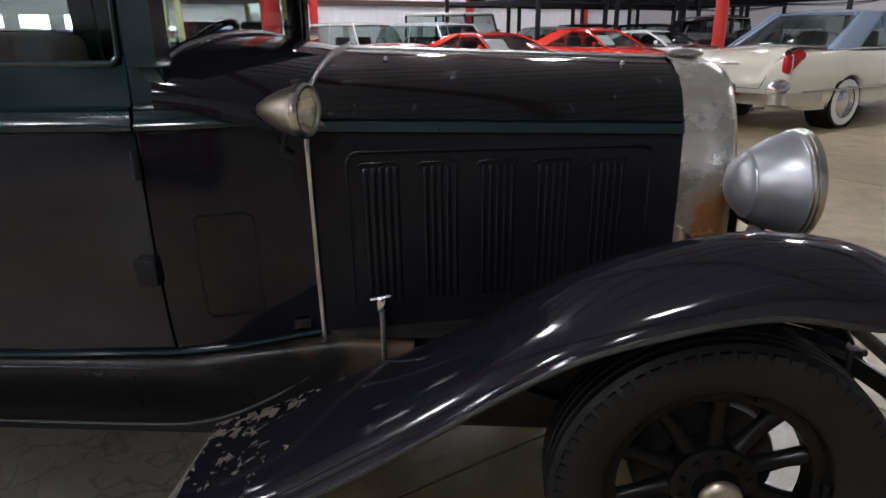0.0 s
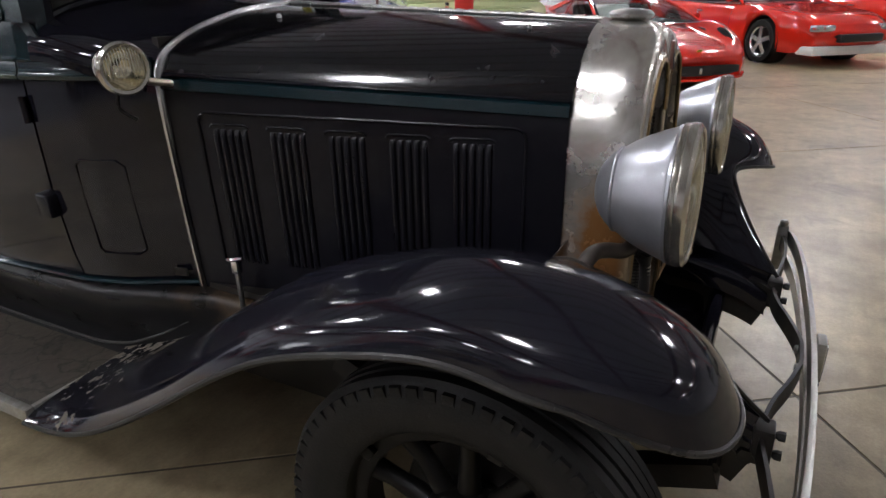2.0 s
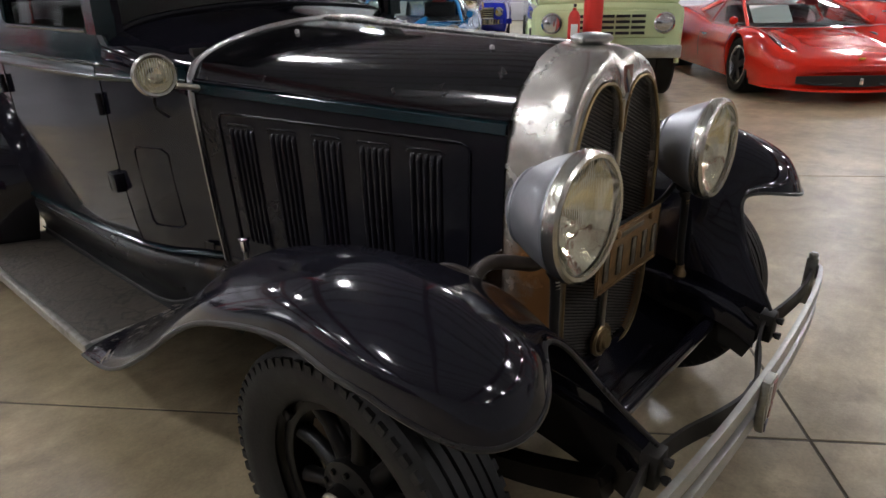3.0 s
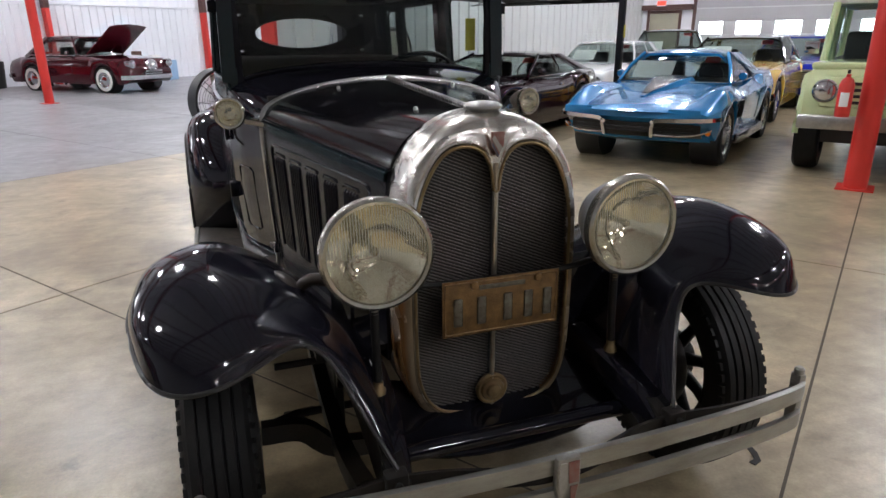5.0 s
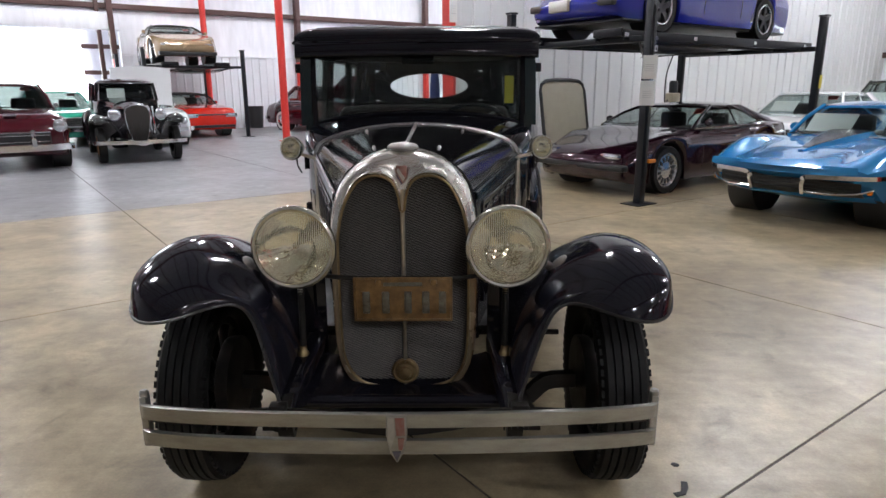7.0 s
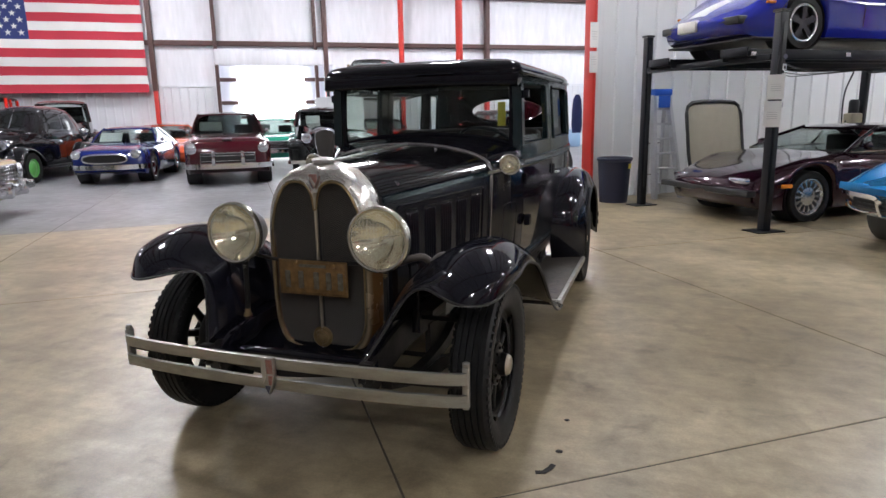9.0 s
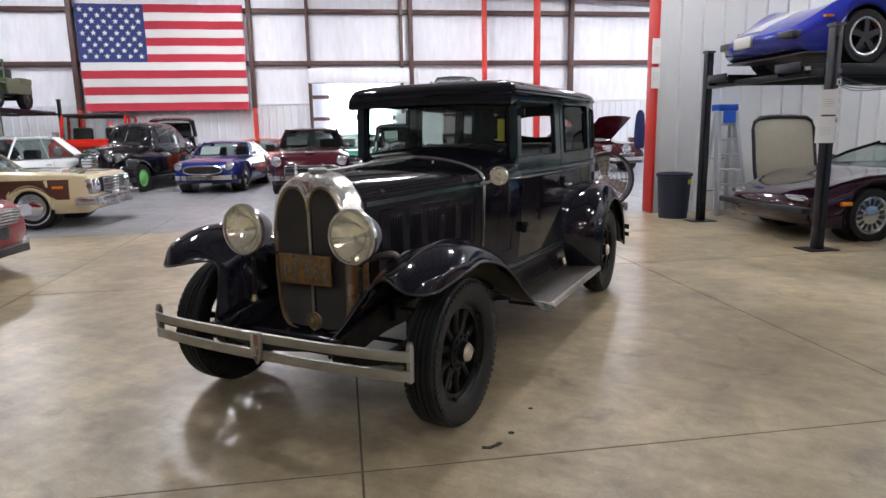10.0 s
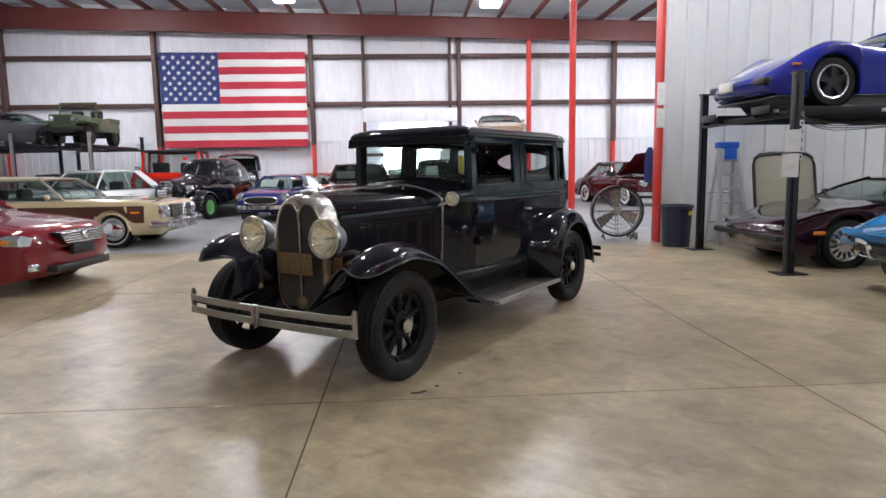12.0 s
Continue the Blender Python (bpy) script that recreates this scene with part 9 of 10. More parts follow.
    sports_car("small_coupe", "red rounded small coupe", RED, at(11.0, -11.2, 0, -80), "alloy", L=4.05, W=1.77, H=1.35, wb=2.42, fo=0.88, r=0.32, low=0.2,
               top=[(-2.02, 0.62), (-1.8, 0.78), (-1.0, 0.92), (0, 0.95), (1.2, 0.98), (1.8, 0.86), (2.02, 0.7)], sh=[(-2.02, 0.58), (-1.7, 0.74), (-0.8, 0.9), (1.2, 0.92), (1.8, 0.8), (2.02, 0.66)],
               cab=(-0.95, -0.15, 0.7, 1.6), belt=0.92, cpillar=0.5, parts=(("nose_lamp", 0.5, 0.74, -1.98, -1.85, 0.56, 0.7, "lamp_glass"), ("nose_lamp", -0.74, -0.5, -1.98, -1.85, 0.56, 0.7, "lamp_glass"), ("nose_slot", -0.6, 0.6, -2.03, -1.9, 0.26, 0.36, "grille_dark"), ("nose_slot", -0.3, 0.3, -2.03, -1.9, 0.45, 0.56, "grille_dark")))
    sports_car("white_coupe", "white coupe with a black grille", WHITE, at(12.0, -14.8, 0, -80), "alloy", H=1.3, L=4.6, belt=0.9)
    fs = make_car("finned_sedan", "cream fifties sedan with a pale blue roof and whitewall tyres", CREAM, at(4.27, -9.99, 0, -4), L=5.2, W=1.98, H=1.56, wb=3.05, fo=0.85, r=0.35, low=0.3, wheel="white", wide=0.18, arch=1.0,
             shape=((-2.6, .80, .46, .60, .80, .80, .80), (-2.45, .92, .36, .62, .92, .92, .94), (-2.0, .96, .30, .64, .97, 1.02, 1.04), (-1.0, .985, .28, .66, 1.0, 1.07, 1.1), (0, .99, .28, .66, 1.0, 1.04, 1.05), (1.0, .99, .28, .66, 1.01, 1.06, 1.09),
                    (1.6, .985, .28, .66, 1.02, 1.06, 1.085), (2.0, .97, .28, .66, 1.02, 1.02, 1.04), (2.25, .955, .30, .66, 1.0, .96, .98), (2.42, .93, .34, .66, .96, .88, .90), (2.52, .91, .40, .66, .90, .79, .81), (2.575, .88, .44, .65, .82, .70, .72), (2.6, .84, .48, .62, .72, .62, .62)),
             top=[(-2.6, 0.8), (2.6, 0.8)], sh=[(-2.6, 0.8), (2.6, 0.8)], cab=(-1.05, -0.5, 0.75, 1.62), belt=1.04, cab_w=0.83, roof_w=0.66, roof_color=PALE_BLUE, lamps=((0.75, 0.78, 0.09, 0.0),), grille=(0.6, 0.5, 0.72, -0.03, 3, True), bumper=None,
             card=False, tag=False, drop=0.2, rear_w=0.9, cpillar=0.5, bow=0.1)
    part("rear_bumper", tube(spline([(-1.02, 2.0, 0.46), (-1.01, 2.4, 0.46), (-0.9, 2.6, 0.455), (-0.5, 2.68, 0.44), (0, 2.7, 0.44), (0.5, 2.68, 0.44), (0.9, 2.6, 0.455), (1.01, 2.4, 0.46), (1.02, 2.0, 0.46)], 5), 0.06, 12, flat=(0.045, 0.07)), "chrome", fs, "heavy wraparound chrome bumper")
    part("plate_guard", tube(spline([(-0.3, 2.72, 0.5), (-0.28, 2.73, 0.6), (0, 2.73, 0.62), (0.28, 2.73, 0.6), (0.3, 2.72, 0.5)], 5), 0.02, 8), "chrome", fs)
    lid = [(-0.56, 2.585, 0.56), (-0.62, 2.55, 0.72), (-0.66, 2.42, 0.885), (-0.68, 2.1, 1.005), (-0.66, 1.8, 1.05)]
    part("boot_seam", tube(spline(lid, 5), 0.005, 6), "grille_dark", fs)
    part("boot_seam", tube(spline([(-x, y, z) for x, y, z in lid], 5), 0.005, 6), "grille_dark", fs)
    part("boot_seam", tube([(-0.56, 2.595, 0.56), (0.56, 2.595, 0.56)], 0.005, 6), "grille_dark", fs)
    wing = [(-0.17, 0.02), (-0.05, 0.012), (0, 0.035), (0.05, 0.012), (0.17, 0.02), (0.05, -0.02), (0, -0.035), (-0.05, -0.02)]
    part("boot_badge", plate(wing, -0.012, 0.012, 0.003), "chrome", fs, "winged chrome boot badge", pose(0, 2.50, 0.845, -50))
    part("boot_handle", box(-0.07, 0.07, -0.02, 0.02, -0.015, 0.015, 0.008), "chrome", fs, "", pose(0, 2.62, 0.63))
    for sg in (1, -1):
        part("bumper_pod", lathe([(0.05, -0.26), (0.1, -0.16), (0.118, 0.0), (0.1, 0.09), (0.06, 0.125), (0, 0.135)], 20), "chrome", fs, "bullet-shaped bumper end", pose(sg * 0.8, 2.56, 0.57, -22))
        tl = part("tail_lamp", loft([[Vector((sg * (0.83 + dx * k), y, z + dz * k)) for dx, dz in ((-0.055, -0.12), (0.0, -0.13), (0.055, -0.12), (0.06, 0.0), (0.05, 0.1), (0.0, 0.135), (-0.05, 0.1), (-0.06, 0.0))] for y, z, k in ((2.2, 0.9, 1.0), (2.44, 0.875, 1.0), (2.5, 0.86, 0.85), (2.52, 0.85, 0.5))]), "tail_red", fs, "tall red tail lamp")
        part("lamp_hood", tube(spline([(sg * 0.83, 2.53, 1.0), (sg * 0.83, 2.4, 1.045), (sg * 0.84, 2.1, 1.055), (sg * 0.85, 1.75, 1.04)], 5), [0.02] + [0.034] * 9 + [0.02] * 6, 8), MAROON, tl, "dark hood over the tail lamp")
        part("lamp_rim", tube([(sg * (0.83 + dx), 2.46, 0.872 + dz) for dx, dz in ((-0.058, -0.125), (0.058, -0.125), (0.064, 0.0), (0.05, 0.105), (0, 0.14), (-0.05, 0.105), (-0.064, 0), (-0.058, -0.125))], 0.012, 6), "chrome", tl)
        part("side_spear", tube(spline([(sg * 0.985, 2.3, 0.53), (sg * 1.005, 1.5, 0.54), (sg * 1.005, 0.0, 0.56), (sg * 0.99, -1.4, 0.6)], 5), 0.016, 8), "chrome", fs, "chrome side spear")
        part("sill_trim", tube([(sg * 0.955, 1.0, 0.31), (sg * 0.96, 0, 0.31), (sg * 0.95, -1.2, 0.31)], 0.022, 8), "chrome", fs)
        part("exhaust", lathe([(0.028, -0.1), (0.032, -0.1), (0.032, 0.12), (0.028, 0.12)], 14, close=True), "alloy", fs, "", pose(sg * 0.6, 2.6, 0.3))
    # second rank behind
    sedan_car("hardtop_coupe", "yellow-gold hardtop coupe with chrome bumper", YELLOW, at(13.3, 1.55, 0, -90), roof_color=BLACK)
    sedan_car("hardtop_coupe", "white hardtop coupe with chrome bumper", WHITE, at(13.2, 4.4, 0, -90) @ Matrix.Scale(0.94, 4))
    sedan_car("sedan", "black sedan parked by the exit door", BLACK, at(17.2, 4.2, 0, -78), H=1.58)
    sedan_car("sedan", "deep blue sedan near the overhead door", VBLUE, at(17.2, 0.9, 0, -90), card=False)
    sedan_car("sedan", "dark blue sedan in the second rank", VBLUE, at(14.5, -2.2, 0, -90), card=False)
    make_car("wagon", "white classic station wagon", WHITE, at(16.0, -7.0, 0, -80), L=4.4, W=1.7, H=1.55, wb=2.5, fo=0.8, r=0.32, top=[(-2.2, 0.8), (-0.9, 0.98), (2.2, 0.98)], sh=[(-2.2, 0.76), (-0.9, 0.92), (2.2, 0.92)], cab=(-0.9, -0.4, 1.9, 2.15), belt=0.95, roof_w=0.62, lamps=((0.6, 0.7, 0.09, 0.0),), grille=(0.5, 0.5, 0.75, -0.02, 4, True), card=False)
    make_car("wagon", "pale blue-white classic station wagon", PALE_BLUE, at(14.2, -8.6, 0, -80), L=4.3, W=1.7, H=1.52, wb=2.5, fo=0.8, r=0.32, roof_color=WHITE, top=[(-2.15, 0.8), (-0.9, 0.98), (2.15, 0.98)], sh=[(-2.15, 0.76), (-0.9, 0.92), (2.15, 0.92)], cab=(-0.9, -0.4, 1.8, 2.1), belt=0.95, roof_w=0.62, lamps=((0.6, 0.7, 0.09, 0.0),), grille=(0.5, 0.5, 0.75, -0.02, 4, True), card=False)
    sedan_car("sedan", "white sedan behind the red coupes", WHITE, at(16.0, -14.5, 0, -75), card=True)
    box_truck("off_roader", "black square-cut off-roader under the lift", BLACK, at(17.0, -11.3, 0, -70))


def rack_row():
    """Lifts along the far end with cars above and below."""
    tops = ((-12.6, RED, "dark red sports coupe raised on a lift", MAROON), (-15.8, GREY, "dark grey coupe raised on a lift", BLACK), (-19.0, PALE_BLUE, "blue-grey coupe raised on a lift", GREY), (-22.2, MAROON, "maroon coupe raised on a lift", BLACK))
    for v, col, lab, under in tops:
        four_post_lift(13.4, 18.2, v - 1.35, v + 1.35, 2.3)
        sports_car("raised_coupe", lab, MAROON if col is RED else col, at(15.9, v, 2.33, -90), "alloy", card=False)
    sedan_car("sedan", "black sedan parked below a lift", BLACK, at(15.8, -15.9, 0, -90), H=1.5)
    sedan_car("sedan", "grey sedan parked below a lift", GREY, at(15.8, -19.0, 0, -90), H=1.5)
    four_post_lift(8.2, 13.0, -20.6, -17.9, 2.3)
    sports_car("raised_coupe", "maroon sports coupe raised on a lift", MAROON, at(10.6, -19.2, 2.33, -60), "alloy", card=False)
    four_post_lift(2.6, 7.4, -22.6, -19.9, 2.3)
    prewar_car("thirties_sedan", "black thirties sedan raised on a lift", BLACK, at(5.0, -21.2, 2.33, -90))
    prewar_car("thirties_sedan", "black thirties sedan parked below a lift", BLACK, at(10.5, -16.2, 0, -80))


def flag_rows():
    """Cars ranked before the flag wall."""
    make_car("shoebox_sedan", "maroon early-fifties sedan with twin chrome grille blades", MAROON, at(-0.85, 15.1, 0, 0), glass="glass_dim_cabin", rear_w=0.7, L=4.95, W=1.88, H=1.58, wb=2.92, fo=0.85, r=0.35, low=0.24, wheel="steel",
             top=[(-2.47, 0.86), (-2.3, 1.0), (-1.0, 1.1), (0, 1.06), (1.4, 1.06), (2.2, 0.98), (2.47, 0.8)], sh=[(-2.47, 0.84), (-2.3, 0.93), (0, 0.98), (1.4, 1.0), (2.3, 0.9), (2.47, 0.76)],
             cab=(-0.85, -0.4, 0.8, 1.6), belt=1.05, roof_w=0.64, drop=0.12, lamps=((0.74, 0.80, 0.1, -0.02),), grille=(0.56, 0.48, 0.7, -0.04, 2, True), bump_z=0.42, crown=0.7, power=6.0,
             parts=(("grille_blade", -0.34, -0.26, -2.58, -2.46, 0.44, 0.74, "chrome"), ("grille_blade", 0.26, 0.34, -2.58, -2.46, 0.44, 0.74, "chrome"), ("hood_badge", -0.1, 0.1, -2.4, -2.3, 0.98, 1.02, "chrome")))
    prewar_car("thirties_sedan", "black thirties sedan with a tall grille and wood wheels", BLACK, at(1.6, 14.85, 0, -4), "wood")
    tc = make_car("touring_coupe", "indigo sixties coupe with an oval grille", INDIGO, at(-3.42, 16.25, 0, -6.5), L=4.4, W=1.70, H=1.28, wb=2.45, fo=0.85, r=0.33, low=0.22, wheel="steel",
             top=[(-2.2, 0.7), (-2.0, 0.78), (-0.9, 0.9), (0, 0.9), (1.5, 0.9), (2.2, 0.8)], sh=[(-2.2, 0.68), (-2.0, 0.78), (0, 0.84), (1.4, 0.88), (2.2, 0.86)], cab=(-0.8, -0.2, 0.6, 1.5), belt=0.88, roof_w=0.56,
             lamps=((0.62, 0.68, 0.085, 0.0),), bump_z=0.4, stern=(0.3, 2.2, None),
             )
    ov = [(0.46 * math.copysign(abs(math.cos(a)) ** 0.7, math.cos(a)), 0.585 + 0.1 * math.copysign(abs(math.sin(a)) ** 0.7, math.sin(a))) for a in [2 * math.pi * k / 32 for k in range(32)]]
    gr = part("grille", plate(ov, -2.24, -2.05), "grille_dark", tc, "wide oval black grille")
    part("grille_ring", tube([(x, -2.245, z) for x, z in ov + ov[:1]], 0.022, 8, caps=False), "chrome", gr)
    bulbous_coupe(at(-6.14, 17.2, 0, -14) @ Matrix.Scale(1.03, 4))
    sedan_car("hardtop_coupe", "white seventies hardtop coupe", WHITE, at(-8.6, 14.4, 0, -22), L=5.3, wb=2.95, H=1.5)
    box_truck("off_roader", "red open off-roader with black tyres", RED, at(-8.6, 20.9, 0, 10), size=1.2)
    prewar_car("panel_van", "black thirties panel van", BLACK, at(-6.1, 21.0, 0, 12) @ Matrix.Scale(1.17, 4), "wood", van=True, H=1.72)
    sports_car("small_coupe", "orange-red low-built sports coupe", ORANGE, at(-2.85, 20.4, 0, 15), H=1.3)
    sedan_car("sedan", "sea-green sedan near the bright door", TEALCAR, at(0.6, 20.6, 0, 0), roof_color=TEALCAR, glass="glass_dim_cabin")
    wc = sedan_car("sedan", "white sedan with its hood raised", WHITE, at(2.55, 19.0, 0, 0), H=1.4)
    part("raised_hood", sheet([[Vector((x * 0.72, -1.2 - 0.12 * t, 1.0 + 0.95 * t + 0.05 * (1 - x * x))) for x in (-1, -0.6, 0, 0.6, 1)] for t in (0, 0.3, 0.7, 1.0)], 0.03), WHITE, wc, "raised white hood")
    # gold convertible on a lift over the red one
    four_post_lift(2.95, 5.95, 19.05, 23.3, 2.3, "v")
    sports_car("sports_convertible", "tan-gold wedge sports convertible with dark top on a lift", GOLD, at(4.4, 21.2, 2.33, -4), roof_color=M["canvas"], card=False,
               parts=(("nose_slot", -0.78, 0.78, -2.2, -2.0, 0.2, 0.3, "grille_dark"), ("nose_lamp", -0.7, -0.4, -2.235, -2.13, 0.46, 0.52, "lamp_glass"), ("nose_lamp", 0.4, 0.7, -2.235, -2.13, 0.46, 0.52, "lamp_glass")))
    sedan_car("convertible", "bright red convertible with a black top", RED, at(4.6, 21.6, 0, 6), L=4.55, W=1.75, H=1.33, wb=2.55, roof_color=M["canvas"], lamps=(), bumper=None, grille=(0.5, 0.66, 0.7, -0.02, 1, False),
              parts=(("nose_lamp", -0.78, -0.42, -2.3, -2.2, 0.6, 0.72, "lamp_glass"), ("nose_lamp", 0.42, 0.78, -2.3, -2.2, 0.6, 0.72, "lamp_glass"), ("nose_slot", -0.7, 0.7, -2.3, -2.2, 0.3, 0.38, "grille_dark")))
    # bullet-nosed maroon coupe with its hood up
    st = make_car("bullet_nose_coupe", "maroon bullet-nosed coupe with raised hood and whitewall tyres", MAROON, at(9.25, 20.1, 0, 12), L=5.0, W=1.78, H=1.55, wb=2.87, fo=0.95, r=0.35, low=0.24, wheel="white", wide=0.17,
             top=[(-2.5, 0.76), (-2.2, 0.92), (-1.0, 1.0), (0, 1.02), (1.4, 1.02), (2.2, 0.9), (2.5, 0.7)], sh=[(-2.5, 0.74), (-2.2, 0.9), (0, 0.96), (1.4, 0.96), (2.3, 0.84), (2.5, 0.66)],
             cab=(-0.7, -0.3, 0.8, 1.6), belt=1.0, roof_w=0.6, drop=0.12, rear_w=0.8, lamps=((0.66, 0.78, 0.1, 0.0),), grille=(0.3, 0.42, 0.6, -0.02, 3, True), bump_z=0.42, crown=0.6, card=False)
    part("nose_ring", lathe([(0.17, 0.2), (0.18, 0.0), (0.16, -0.03), (0.12, -0.04), (0.1, -0.08), (0.05, -0.12), (0, -0.13)], 24), "chrome", st, "round plated nose ring", pose(0, -2.48, 0.72))
    part("raised_hood", sheet([[Vector((x * 0.62, -0.75 - 1.05 * t, 1.04 + 0.72 * t + 0.06 * (1 - x * x))) for x in (-1, -0.6, 0, 0.6, 1)] for t in (0, 0.3, 0.7, 1.0)], 0.03), MAROON, st, "raised maroon hood")
    # jeep and grey coupe on the lifts by the flag
    four_post_lift(-12.9, -10.3, 17.8, 22.2, 2.5, "v", "worn_chrome")
    box_truck("military_jeep", "olive-green open military jeep on a lift", OLIVE, at(-11.45, 19.9, 2.53, 1), jeep=True, size=0.92)
    four_post_lift(-16.2, -13.6, 17.8, 22.2, 2.5, "v", "worn_chrome")
    sports_car("raised_coupe", "dark grey wedge coupe raised on a lift", GREY, at(-14.7, 19.9, 2.53, -25), card=False)
    sedan_car("sedan", "dark green sedan below a lift", GREY, at(-12.3, 19.6, 0, -5))


def side_row():
    """Cars nosing into the aisle from the side wall."""
    t = make_car("station_wagon", "tan seventies station wagon with wood-grain flanks", TAN, at(-7.1, 8.95, 0, 89.5) @ Matrix.Scale(0.925, 4), L=5.6, W=2.0, H=1.46, wb=3.0, fo=1.0, r=0.38, low=0.26, wheel="thin_white", wide=0.2,
             top=[(-2.8, 0.9), (-2.6, 0.93), (-1.1, 1.0), (0, 0.98), (2.6, 0.98), (2.8, 0.9)], sh=[(-2.8, 0.87), (-2.6, 0.9), (-0.9, 0.95), (2.6, 0.96), (2.8, 0.88)], cab=(-1.0, -0.35, 2.3, 2.6), belt=0.97, roof_w=0.72,
             bumper=None, cpillar=0.15, crown=0.78, edge=0.95, power=8.0, taper=0.06, nose=(0.1, 3.0, 0.66), bow=0.03, card=False, arch=0.88, roof_color=material("tan_vinyl", (0.25, 0.2, 0.14), 0.6),
             flanks=(("wood_panel", "wood_panel", -2.45, 2.5, 0.5, 0.84, 0.003), ("wood_surround", TAN, -2.47, 2.52, 0.84, 0.865, 0.008), ("side_lamp", "amber", -2.36, -2.18, 0.69, 0.73, 0.008)),
             parts=(("bumper_guard", -0.42, -0.3, -3.02, -2.8, 0.34, 0.6, "chrome"), ("bumper_guard", 0.3, 0.42, -3.02, -2.8, 0.34, 0.6, "chrome"), ("bumper_face", -0.98, 0.98, -2.96, -2.8, 0.4, 0.54, "alloy"), ("bumper_end", 0.9, 1.02, -2.9, -2.55, 0.4, 0.54, "alloy"), ("bumper_end", -1.02, -0.9, -2.9, -2.55, 0.4, 0.54, "alloy"),
                    ("lamp_panel", 0.56, 0.94, -2.82, -2.7, 0.58, 0.84, "alloy"), ("lamp_panel", -0.94, -0.56, -2.82, -2.7, 0.58, 0.84, "alloy")))
    g = part("grille", box(-0.54, 0.54, -2.83, -2.7, 0.58, 0.85, 0.01), "grille_dark", t, "square mesh grille")
    for k in range(5):
        z = 0.58 + 0.27 * (k + 0.5) / 5
        part("grille_bar", box(-0.54, 0.54, -2.845, -2.83, z - 0.012, z + 0.012, 0.003), "chrome", g)
    for k in range(9):
        x = -0.5 + k * 0.125
        part("grille_bar", box(x - 0.008, x + 0.008, -2.848, -2.83, 0.58, 0.85, 0.003), "chrome", g)
    for x in (-0.75, 0.75):
        hl = part("headlamp", lathe([(0.088, 0.0), (0.098, -0.012), (0.104, 0.0), (0.1, 0.06)], 24), "chrome", t, "round headlamp", pose(x, -2.82, 0.72))
        part("lens", lathe([(0.09, -0.004), (0.06, -0.018), (0, -0.024)], 20), "lamp_glass", hl)
    for sg in (1, -1):
        part("arch_trim", tube([(sg * 1.0, -1.8 + 0.335 * math.cos(a), 0.36 + 0.335 * math.sin(a)) for a in [math.pi * k / 16 for k in range(17)]], 0.028, 8), TAN, t)
    d = sports_car("roadster", "candy-red folding-roof roadster with a bright grille", CANDY, at(-6.18, 4.03, 0, 81), "alloy", L=4.5, W=1.84, H=1.28, wb=2.68, fo=0.95, r=0.34, low=0.16,
               top=[(-2.25, 0.72), (-2.1, 0.78), (-1.2, 0.88), (-0.6, 0.94), (0, 0.94), (1.6, 0.98), (2.25, 0.9)], sh=[(-2.25, 0.66), (-2.1, 0.72), (-1.2, 0.84), (0, 0.88), (1.6, 0.94), (2.25, 0.86)], belt=0.92, crown=0.72, edge=0.92, power=6.0, taper=0.1, dip=0.0,
               nose=(0.22, 2.6, 0.5), bow=0.26, card=False,
               parts=(("nose_slot", -0.5, 0.5, -2.27, -2.1, 0.24, 0.33, "grille_dark"), ("plate_holder", -0.2, 0.2, -2.285, -2.2, 0.42, 0.55, "grille_dark"), ("fog_lamp", 0.58, 0.72, -2.26, -2.1, 0.28, 0.37, "lamp_glass"), ("fog_lamp", -0.72, -0.58, -2.26, -2.1, 0.28, 0.37, "lamp_glass")))
    gr = part("grille", plate([(-0.4, 0.66), (-0.3, 0.56), (0.3, 0.56), (0.4, 0.66), (0.42, 0.71), (-0.42, 0.71)], -2.275, -2.1, 0.01), "grille_dark", d, "wide bright egg-crate grille")
    for k in range(5):
        z = 0.575 + 0.03 * k
        part("grille_bar", box(-0.33 - 0.02 * k, 0.33 + 0.02 * k, -2.29, -2.275, z - 0.009, z + 0.009, 0.003), "chrome", gr)
    part("badge", plate([(-0.06, 0.66), (0, 0.58), (0.06, 0.66), (0.05, 0.7), (-0.05, 0.7)], -2.31, -2.29, 0.004), "chrome", d)
    for sg in (1, -1):
        lp = part("headlamp", loft([[Vector((sg * x, y, z)) for x, z in ((0.5, 0.57), (0.85, 0.59), (0.87, 0.67), (0.8, 0.71), (0.56, 0.65))] for y in (-2.1, -1.86)]), "lamp_glass", d, "angular clear headlamp")
        part("amber_lamp", box(*sorted((sg * 0.83, sg * 0.885)), -1.99, -1.8, 0.61, 0.66, 0.015), "amber", lp)
        part("crease", tube([(sg * 0.62, -1.95, 0.79), (sg * 0.66, -1.2, 0.875), (sg * 0.7, -0.7, 0.92)], 0.006, 6), CANDY, d)


